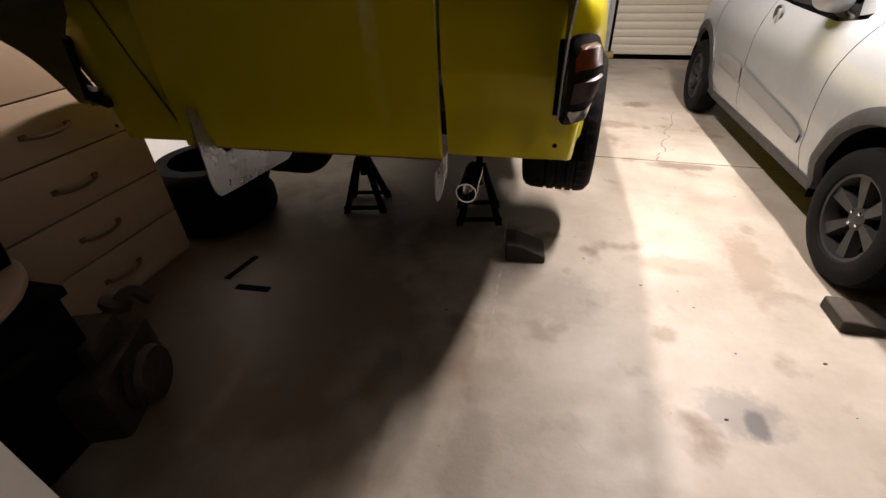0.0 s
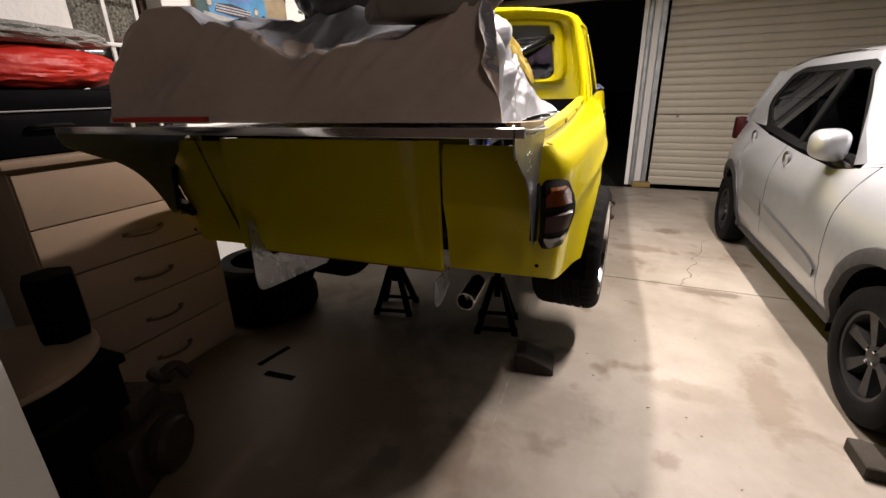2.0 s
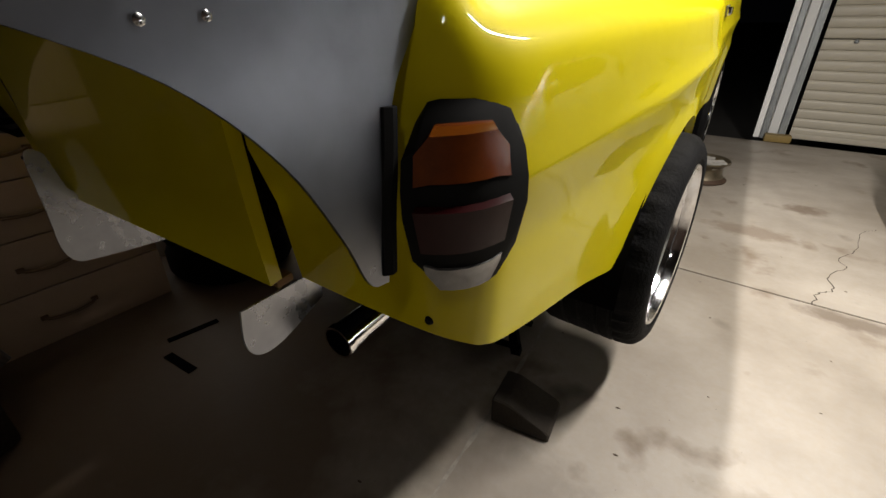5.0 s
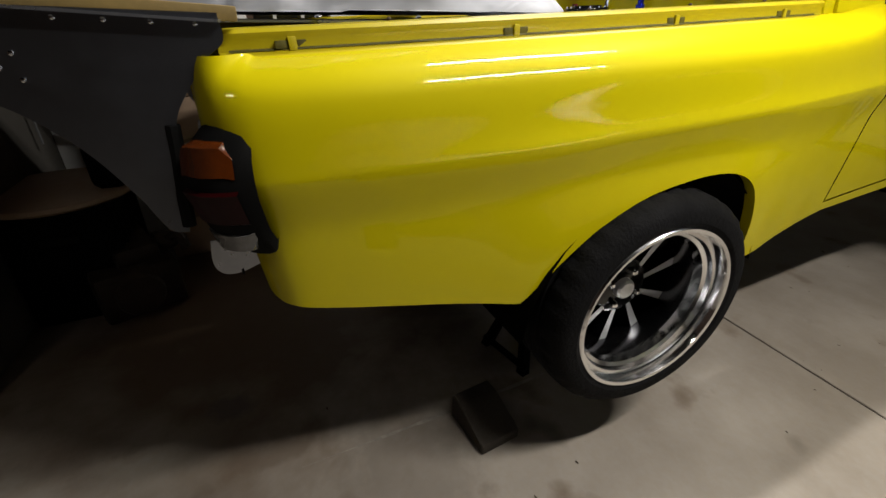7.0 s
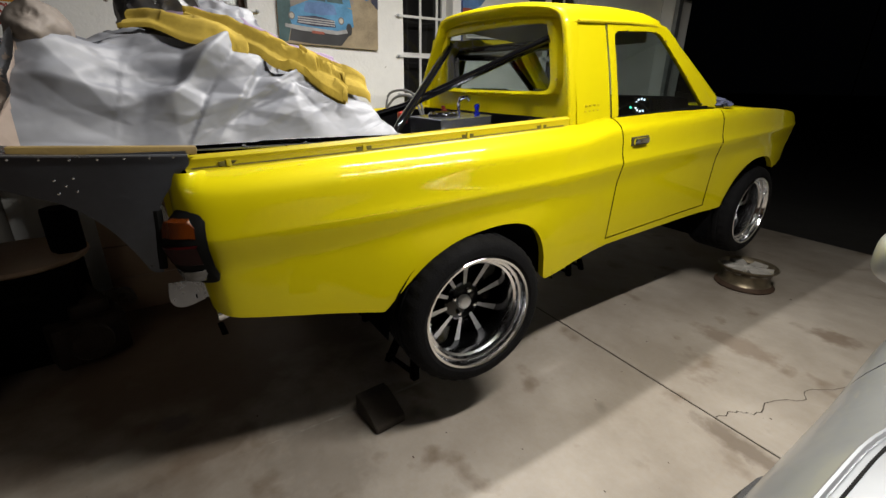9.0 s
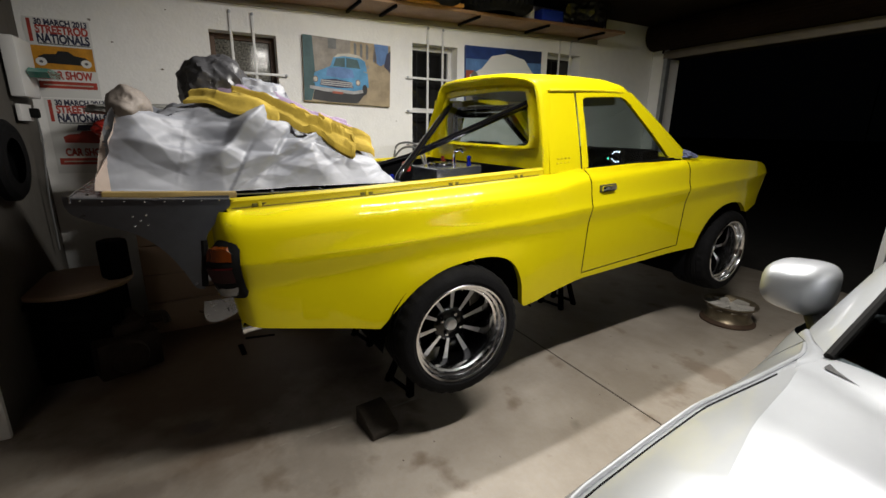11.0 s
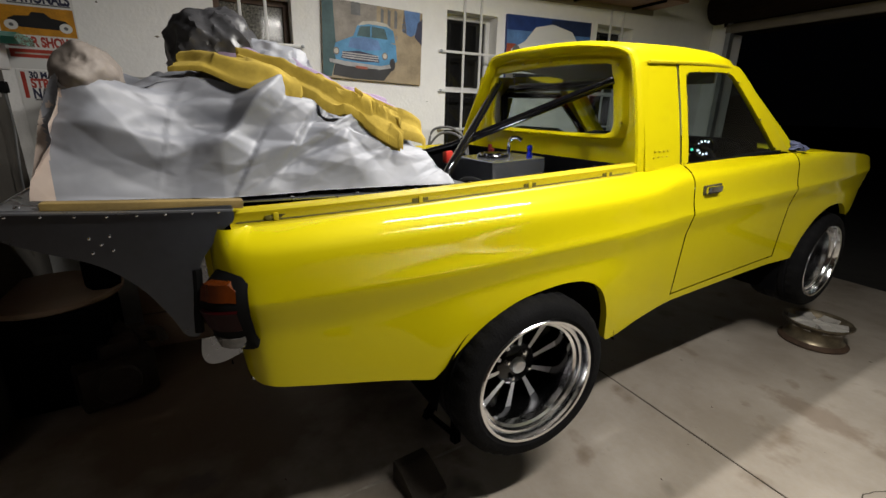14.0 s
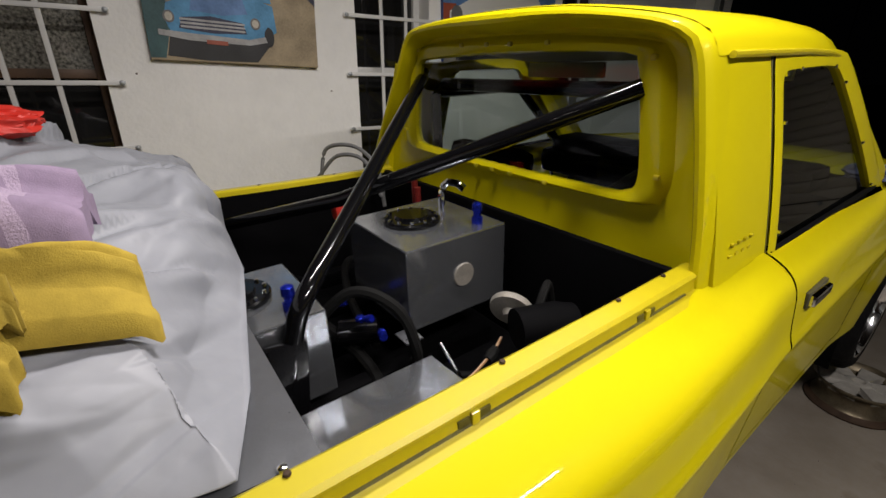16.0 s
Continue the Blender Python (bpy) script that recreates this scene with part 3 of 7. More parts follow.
def plan_points(y0, y1, step=0.02, start=None):
    """Points along the plan line, with their outward normals."""
    pts = curve_pts([(x, y, 0) for x, y in PLAN], 40)
    out = []
    for i, p in enumerate(pts):
        d = (pts[min(i + 1, len(pts) - 1)] - pts[max(i - 1, 0)]).normalized()
        out.append((p, Vector((d.y, -d.x, 0))))
    keep, last = [], None
    inside = [q for q in out if y0 <= q[0].y <= y1 and (start is None or q[0].x >= start or q[0].y > -0.8)]
    for q in inside:
        if last is None or (q[0] - last).length > 0.012 or q is inside[-1]:
            keep.append(q)
            last = q[0]
    return keep


ARCH_EDGE = curve_pts([(-0.398, 0.664, 0), (-0.350, 0.712, 0), (-0.290, 0.770, 0), (-0.205, 0.836, 0), (-0.09, 0.886, 0), (0.04, 0.905, 0), (0.16, 0.904, 0), (0.255, 0.880, 0), (0.328, 0.826, 0), (0.376, 0.735, 0), (0.392, 0.66, 0), (0.400, 0.588, 0)], 6)


def rear_arch(y):
    """The lower edge of the bed side: tail, arch and rocker."""
    base = lerp(y, [(-0.975, 0.803), (-0.93, 0.788), (-0.42, 0.664), (0.40, 0.572), (0.50, 0.576), (0.90, 0.612)])
    if -0.398 < y < 0.400:
        return max(base if y < -0.35 else 0, lerp(y, [(p.x, p.y) for p in ARCH_EDGE]))
    return base


def front_arch(y):
    base = lerp(y, [(1.85, 0.60), (2.1, 0.60), (2.80, 0.775), (3.14, 0.80)])
    c, r = 2.46, 0.40
    if abs(y - c) < r:
        return max(base, 0.50 + 0.385 * (1 - abs((y - c) / r) ** 2.3) ** (1 / 2.0))
    return base


def top_line(y):
    """The upper edge of door and wing."""
    return lerp(y, [(-0.98, 1.243), (-0.93, 1.243), (-0.88, 1.236), (0.58, 1.234), (0.68, 1.248), (0.85, 1.260), (0.9, 1.260), (1.4, 1.252), (1.86, 1.240), (2.1, 1.230), (2.34, 1.212), (2.6, 1.188), (2.8, 1.165), (2.93, 1.143), (3.03, 1.112), (3.09, 1.075), (3.14, 1.01)])


def skin(cols, bottom, nz=26, top=top_line, lip=0.03):
    rows = []
    for p, n in cols:
        zb, zt = bottom(p.y), top(p.y)
        col = []
        if lip:
            q = p - n * (inset(zb, p.y) + lip)
            col.append((q.x, q.y, zb + 0.004))
        if zb < 1.03 and zt > 1.08:
            k = nz // 2
            zs = [zb + (1.048 - zb) * i / k for i in range(k + 1)] + [1.056 + (zt - 1.056) * math.sin(0.5 * math.pi * i / (2 * k)) for i in range(2 * k + 1)]
        else:
            k = 3 * (nz // 2) + 1
            zs = [zb + (zt - zb) * i / k for i in range(k + 1)]
        for z in zs:
            q = p - n * inset(z, p.y, max(0.0, -n.y) ** 2)
            col.append((q.x, q.y, z))
        rows.append(col)
    return grid(rows)


def build_truck():
    t = thing("pickup_truck", "glossy yellow small pickup raised on stands, its bed uncovered", "pickup truck", TM)
    gap = mat("panel_gap", (0.03, 0.025, 0.004), 0.8)
    for side in (0, 1):
        fix = left_of if side else (lambda b: b)
        # bed side with its rear corner
        q = part("bed_side", fix(skin(plan_points(-1, 0.892), rear_arch)), YELLOW, t, "yellow bed side with a pressed crease", angle=50)
        # top rail, standing over a groove with rope hooks
        rows = []
        for y in np.linspace(-0.915, 0.668, 80):
            k = lerp(y, RAIL_X)
            rows.append([(x + k, y, RAIL + z) for x, z in ((0.690, -0.052), (0.662, -0.0285), (0.648, -0.024), (0.641, -0.020), (0.638, -0.004), (0.640, 0.001), (0.641, 0.008), (0.635, 0.014), (0.602, 0.016), (0.594, 0.010), (0.592, -0.03))])
        r = part("bed_rail", fix(grid(rows)), YELLOW_MATT, t, "yellow rolled bed rail over a groove", angle=40)
        for y in HOOKS:
            k = lerp(y, RAIL_X)
            part("rope_hook", fix(box((0.008, 0.014, 0.022), (0.641 + k, y, RAIL - 0.011), 0.003)), YELLOW_MATT, r)
            for dy in (-0.018, 0.018):
                part("hook_hole", fix(box((0.006, 0.020, 0.013), (0.6385 + k, y + dy, RAIL - 0.012), 0.002)), GROOVE, r)
        for y in (-0.62, -0.17, 0.14, 0.42, 0.57):
            part("rail_screw", fix(lathe([(0, 0.005), (0.003, 0.004), (0.004, 0.0015)], 8, m=Matrix.Translation((0.606 + lerp(y, RAIL_X), y, RAIL + 0.0175)) @ pose(0, 0, 0, 0, -90, 0))), RUST, r)
        # dark strip along the groove
        part("groove_line", fix(grid([[(x + lerp(y, RAIL_X), y, RAIL + z) for x, z in ((0.6435, -0.0200), (0.6395, -0.0155))] for y in np.linspace(-0.90, 0.60, 40)])), GROOVE, r, "dark strip in the rail groove")
        # inner bed wall
        rows = [[(0.591 + lerp(y, RAIL_X), y, z) for z in (RAIL - 0.005, 1.1, 0.95, 0.86)] for y in np.linspace(-0.90, 0.64, 16)]
        part("bed_wall", fix(grid(rows)), BLACK, t, "satin black inner bed wall")
        # wheel housing, dark
        arc = [(0.03 + 0.44 * math.cos(a), 0.50 + 0.435 * math.sin(a)) for a in np.linspace(0.12, math.pi - 0.12, 20)]
        part("wheel_housing", fix(grid([[(x, y, z) for y, z in arc] for x in (0.30, 0.76)])), BLACK, t)
        arc = [(2.46 + 0.44 * math.cos(a), 0.50 + 0.42 * math.sin(a)) for a in np.linspace(-0.3, math.pi + 0.3, 20)]
        part("wheel_housing", fix(grid([[(x, y, z) for y, z in arc] for x in (0.30, 0.70)])), BLACK, t)
        # door
        d = part("door", fix(skin(plan_points(0.899, 1.862), lambda y: 0.652, lip=0.012)), YELLOW, t, "closed yellow cab door", angle=50)
        hb = box((0.022, 0.115, 0.030), (0.760, 1.028, 1.144), 0.007)
        part("door_handle", fix(hb), CHROME, d, "small chrome pull handle")
        part("handle_recess", fix(box((0.012, 0.135, 0.042), (0.752, 1.028, 1.144), 0.005)), gap, d)
        part("rocker", fix(skin(plan_points(0.89, 1.95), lambda y: lerp(y, [(0.89, 0.612), (1.95, 0.600)]), nz=5, top=lambda y: 0.645, lip=0.06)), YELLOW, t, "yellow sill under the door")
        part("gap_strip", fix(grid([[(p.x - n.x * (inset(z, p.y) + 0.008), yy, z) for z in np.linspace(0.60, 1.235, 14)] for yy in (0.885, 0.907) for p, n in [plan_points(0.86, 0.95)[1]]])), gap, t)
        part("gap_strip", fix(grid([[(p.x - n.x * (inset(z, p.y) + 0.008), yy, z) for z in np.linspace(0.60, 1.21, 14)] for yy in (1.855, 1.878) for p, n in [plan_points(1.8, 1.95)[1]]])), gap, t)
        # front wing
        part("front_wing", fix(skin(plan_points(1.868, 3.2), front_arch)), YELLOW, t, "yellow front wing", angle=50)
    build_cab(t)
    build_front(t)
    build_tail(t)
    build_bed(t)
    for y, zz, s in ((0.012, 0.566, 0), (0.012, 0.566, 1), (2.60, 0.61, 0), (2.60, 0.61, 1)):
        build_wheel(t, y, zz, s)
    return t


# outlines of the cab's back in x and z: rolled rim, window flange and glass
CAB_RIM = [(-0.713, 1.349), (-0.619, 1.489), (-0.558, 1.579), (-0.476, 1.693), (-0.430, 1.755), (-0.355, 1.785), (-0.10, 1.797), (0.215, 1.786), (0.436, 1.757), (0.540, 1.728), (0.578, 1.688), (0.603, 1.589), (0.630, 1.443), (0.648, 1.304), (0.645, 1.20), (0.55, 1.13), (0.0, 1.11), (-0.62, 1.13), (-0.72, 1.20), (-0.735, 1.28)]
CAB_FLANGE = [(-0.536, 1.42), (-0.50, 1.56), (-0.455, 1.695), (-0.405, 1.722), (-0.22, 1.729), (0.157, 1.722), (0.42, 1.702), (0.468, 1.675), (0.485, 1.63), (0.498, 1.55), (0.512, 1.44), (0.500, 1.39), (0.46, 1.366), (0.2, 1.360), (-0.209, 1.361), (-0.48, 1.372), (-0.526, 1.39)]
CAB_GLASS = [(-0.465, 1.44), (-0.450, 1.55), (-0.425, 1.66), (-0.388, 1.683), (0.083, 1.692), (0.37, 1.684), (0.402, 1.665), (0.414, 1.63), (0.430, 1.53), (0.442, 1.43), (0.430, 1.395), (0.40, 1.383), (0.04, 1.381), (-0.40, 1.390), (-0.45, 1.405)]


def polar(outline, angles, cx=-0.02, cz=1.52):
    """The outline's points at even angles round the window's middle."""
    pts = curve_pts([(x, 0, z) for x, z in outline] + [(outline[0][0], 0, outline[0][1])], 10)[:-1]
    pairs = sorted((math.atan2(p.z - cz, p.x - cx), math.hypot(p.x - cx, p.z - cz)) for p in pts)
    th = np.array([q[0] for q in pairs])
    r = np.interp(angles, np.concatenate([th - 2 * math.pi, th, th + 2 * math.pi]), np.tile([q[1] for q in pairs], 3))
    return np.stack([cx + r * np.cos(angles), cz + r * np.sin(angles)], 1)


def build_cab(t):
    # rear wall: rolled outer edge, recess and raised window flange
    n = 160
    ang = np.linspace(-math.pi, math.pi, n, endpoint=False)
    rim, flange, pane = (polar(o, ang) for o in (CAB_RIM, CAB_FLANGE, CAB_GLASS))
    mid_pt = np.array([-0.02, 1.52])

    def inward(pts, d):
        v = mid_pt - pts
        return pts + v / np.linalg.norm(v, axis=1)[:, None] * d
    def ring_at(y, pts):
        return [(x, y, z) for x, z in pts]
    hollow = inward(rim, 0.046)
    rows = [ring_at(0.705, rim), ring_at(0.660, rim), ring_at(0.646, inward(rim, 0.003)), ring_at(0.637, inward(rim, 0.010)), ring_at(0.634, inward(rim, 0.020)), ring_at(0.638, inward(rim, 0.030)), ring_at(0.650, inward(rim, 0.038)),
            ring_at(0.684, hollow), ring_at(0.704, 0.72 * hollow + 0.28 * flange), ring_at(0.709, 0.4 * hollow + 0.6 * flange), ring_at(0.707, inward(flange, -0.012)), ring_at(0.698, inward(flange, -0.004)), ring_at(0.688, inward(flange, 0.004)), ring_at(0.685, inward(flange, 0.012)),
            ring_at(0.688, 0.45 * flange + 0.55 * pane), ring_at(0.696, 0.12 * flange + 0.88 * pane), ring_at(0.716, pane)]
    part("cab_back", grid(rows, close=True), YELLOW, t, "yellow recessed cab back with a rolled edge", angle=32)
    part("rear_window", grid([ring_at(0.705, pane), ring_at(0.705, 0.5 * pane + 0.5 * mid_pt), ring_at(0.705, 0.01 * pane + 0.99 * mid_pt)], close=True), GLASS, t, "clear rear window").visible_shadow = False
    for k in range(4, n, 12):
        x, z = inward(flange, 0.010)[k]
        part("clip", box((0.014, 0.010, 0.012), (x, 0.681, z), 0.004), YELLOW_MATT, t)
    # roof, from the same outline as the cab's back
    rows = []
    for y, a, b, cz in ((0.668, 0.650, 0.330, 1.435), (0.70, 0.653, 0.334, 1.435), (0.78, 0.655, 0.336, 1.434), (0.92, 0.655, 0.336, 1.434), (1.08, 0.654, 0.335, 1.434), (1.25, 0.650, 0.328, 1.432), (1.35, 0.644, 0.312, 1.430), (1.41, 0.634, 0.286, 1.428), (1.445, 0.622, 0.250, 1.425)):
        up = polar(CAB_RIM, np.radians(np.linspace(14, 157, 61)))
        rows.append([(x * a / 0.650, y, cz + (z + 0.002 - 1.435) * b / 0.330) for x, z in up])
    part("roof", grid(rows), YELLOW, t, "yellow rounded cab roof", angle=60)
    for k in (0, 60):
        part("drip_rail", tube([Vector(r[k]) + Vector((0.006 if k == 0 else -0.006, 0, 0)) for r in rows[1:-1]], 0.007, 8), YELLOW_MATT, t)
    # headlining
    part("headlining", grid([[(-0.01 + 0.52 * u, y, z) for u in (-1, -0.5, 0, 0.5, 1)] for y, z in ((0.72, 1.71), (0.95, 1.715), (1.38, 1.66))]), mat("cream_headlining", (0.45, 0.40, 0.28), 0.9), t)
    for sd in (0, 1):
        def fx(b):
            if sd:
                for v in b.verts:
                    v.co.x = -0.02 - v.co.x + 0.16 * max(0.0, v.co.z - 1.33)
            return b
        # pillar panel behind the door window
        def px(y, z):
            base = 0.672 - 0.012 * smooth01(0.75 - y, 0, 0.15)
            return base - (z - 1.235) * 0.135 - 0.030 * ((z - 1.235) / 0.45) ** 2
        rows = [[(px(y, z) + 0.0, y, z) for z in np.linspace(1.245, 1.675, 12)] for y in np.linspace(0.665, 0.890, 9)]
        part("rear_pillar", fx(thicken(grid(rows), 0.02)), YELLOW, t, "yellow cab corner pillar")
        for i in range(4):
            for j in range(2):
                part("vent_louvre", fx(box((0.008, 0.014, 0.007), (px(0.75, 1.315) + 0.001, 0.715 + 0.028 * i + 0.006 * j, 1.298 + 0.024 * j), 0.004)), YELLOW_MATT, t)
        part("gap_strip", fx(tube([(px(0.88, z) - 0.001, 0.8935, z) for z in (1.255, 1.4, 1.6, 1.672)], 0.0028, 6)), GROOVE, t)
        # window frame of the door
        A = [(0.898, 1.245), (0.898, 1.32), (0.897, 1.5), (0.899, 1.645), (0.918, 1.672), (1.0, 1.678), (1.2, 1.680), (1.34, 1.672), (1.40, 1.648), (1.52, 1.545), (1.68, 1.400), (1.81, 1.280), (1.845, 1.245)]
        B = [(0.950, 1.256), (0.950, 1.32), (0.948, 1.5), (0.949, 1.612), (0.965, 1.634), (1.0, 1.640), (1.2, 1.642), (1.29, 1.636), (1.335, 1.615), (1.44, 1.520), (1.58, 1.390), (1.69, 1.285), (1.718, 1.256)]
        A3, B3 = curve_pts([(0, *p) for p in A], 4), curve_pts([(0, *p) for p in B], 4)
        b = grid([[(px(p.y, p.z) + 0.004, p.y, p.z) for p in A3], [(px(p.y, p.z) + 0.010, 0.6 * p.y + 0.4 * q.y, 0.6 * p.z + 0.4 * q.z) for p, q in zip(A3, B3)], [(px(p.y, p.z) + 0.002, p.y, p.z) for p in B3], [(px(p.y, p.z) - 0.02, p.y, p.z) for p in B3]])
        part("window_frame", fx(b), YELLOW, t, "yellow door window frame")
        for i in range(3, len(B3), 6):
            p = B3[i]
            part("clip", fx(box((0.006, 0.010, 0.008), (px(p.y, p.z) + 0.006, p.y, p.z), 0.002)), CHROME, t)
        gl = bmesh.new()
        gl.faces.new([gl.verts.new((px(p.y, p.z) - 0.008, p.y, p.z)) for p in B3])
        part("door_window", fx(gl), GLASS, t, "clear door window").visible_shadow = False
        # windscreen pillar
        b = grid([[(0.545 + dx, 1.40 + dy, 1.668), (0.590 + dx, 1.58 + dy, 1.525), (0.634 + dx, 1.78 + dy, 1.365), (0.668 + dx, 1.96 + dy, 1.222)] for dx, dy in ((0.010, -0.085), (0.016, -0.040), (0.018, 0.0), (0.0, 0.04), (-0.03, 0.05))])
        part("windscreen_pillar", fx(b), YELLOW, t)
        part("belt_strip", fx(box((0.012, 0.86, 0.014), (px(1.3, 1.252) + 0.002, 1.335, 1.2535), 0.004)), TRIM, t)
    # windscreen
    gl = grid([[(-0.01 + u * hw, y + 0.03 * (1 - abs(u) ** 2), z) for u in np.linspace(-1, 1, 9)] for y, z, hw in ((1.41, 1.662, 0.55), (1.67, 1.45, 0.605), (1.94, 1.222, 0.655))])
    part("windscreen", gl, GLASS, t, "clear windscreen").visible_shadow = False
    # interior: dash, wheel, seats, cage, dials
    part("dashboard", box((1.30, 0.36, 0.14), (-0.01, 1.78, 1.17), 0.05), BLACK, t, "black dashboard")
    part("dash_cowl", box((1.14, 0.20, 0.12), (-0.02, 1.71, 1.245), 0.04), BLACK, t, "black padded dash top")
    sw = [(0.33 + 0.165 * math.cos(a), 1.50 + 0.06 * math.sin(a), 1.12 + 0.150 * math.sin(a)) for a in np.linspace(0, 2 * math.pi, 33)]
    part("steering_wheel", tube(sw, 0.013, 8), TRIM, t, "black steering wheel")
    face = Matrix.Translation((0.378, 1.588, 1.262)) @ pose(0, 0, 0, 0, 0, -80)
    dial = part("rev_counter", lathe([(-0.03, 0.0), (-0.03, 0.050), (0, 0.055), (0.03, 0.055), (0.032, 0.048), (0.024, 0.046), (0.022, 0.0)], 28, m=face), TRIM, t, "round lit rev counter on the dash")
    part("bezel", tube([face @ Vector((0.031, 0.052 * math.cos(a), 0.052 * math.sin(a))) for a in np.linspace(0, 2 * math.pi, 29)], 0.0025, 6), CHROME, dial, "thin bright bezel")
    lit = emit("dial_white", (0.75, 0.85, 1.0), 5.0)
    for k in range(9):
        a = math.radians(-65 - 29 * k)
        part("dial_mark", box((0.002, 0.007, 0.011), (0, 0, 0), 0, face @ Matrix.Rotation(a + math.pi / 2, 4, "X") @ Matrix.Translation((0.0245, 0, -0.036))), lit, dial, "white lit figure on the scale", smooth=False)
    part("needle", box((0.002, 0.003, 0.034), (0.0260, 0.0, 0.012), 0, face @ Matrix.Rotation(2.2, 4, "X")), emit("dial_red", (1.0, 0.05, 0.03), 1.5), dial, "red needle", smooth=False)
    part("dial_light", lathe([(0, 0.009), (0.006, 0.006)], 10, m=Matrix.Translation((0.305, 1.575, 1.245)) @ pose(0, 0, 0, 0, 0, -80)), emit("dial_green", (0.1, 0.9, 0.6), 2.0), dial, "small green light")
    for x in (0.30, -0.32):
        part("sun_visor", box((0.40, 0.020, 0.060), (x - 0.01, 1.362, 1.628), 0.009), mat("cream_vinyl", (0.42, 0.38, 0.24), 0.55, spots=0.15, scale=9), t, "cream padded sun visor")
    for x in (0.30, -0.32):
        s = part("seat", box((0.44, 0.42, 0.16), (x, 1.12, 0.86), 0.06), BLACK, t, "black bucket seat")
        b = box((0.42, 0.10, 0.52), (0, 0, 0), 0.05)
        part("seat_back", b, BLACK, s, m=pose(x, 0.90, 1.12, -10))
    part("floor_pan", box((1.36, 1.4, 0.04), (-0.02, 1.3, 0.64), 0.01), BLACK, t)
    for p in ([(0.46, 0.80, 0.7), (0.46, 0.80, 1.56), (0.40, 0.80, 1.60), (-0.42, 0.80, 1.60), (-0.48, 0.80, 1.56), (-0.48, 0.80, 0.7)], [(0.46, 0.82, 1.45), (-0.48, 0.86, 0.75)], [(-0.46, 0.80, 1.57), (-0.53, 1.30, 1.56), (-0.60, 1.80, 1.15)]):
        part("roll_bar", tube(p, 0.021, 10), GLOSS_BLACK, t, "black roll cage tube")


def build_front(t):
    rows = []
    for y in np.linspace(1.93, 3.12, 16):
        zt = lerp(y, [(1.93, 1.232), (2.1, 1.226), (2.34, 1.208), (2.6, 1.184), (2.8, 1.161), (2.93, 1.139), (3.03, 1.108), (3.09, 1.07), (3.12, 1.03)])
        hw = lerp(y, [(1.93, 0.70), (2.6, 0.685), (2.95, 0.645), (3.12, 0.60)])
        rows.append([(-0.01 + hw * u, y, zt + 0.03 * (1 - u * u) - 0.002) for u in np.linspace(-1, 1, 15)])
    part("bonnet", grid(rows), YELLOW, t, "yellow bonnet")
    part("grille", box((1.22, 0.05, 0.24), (-0.01, 3.10, 0.92), 0.02), BLACK, t)
    for x in (-0.50, 0.48):
        hd = lathe([(0, 0.085), (0.03, 0.09), (0.045, 0.08), (0.055, 0.05), (0.058, 0.01)], 28, m=Matrix.Translation((x, 3.10, 0.95)) @ pose(0, 0, 0, 0, 0, 90))
        part("headlamp", hd, CHROME, t, "round headlamp")
    part("front_valance", box((1.25, 0.10, 0.12), (-0.01, 3.04, 0.80), 0.03), YELLOW_MATT, t)


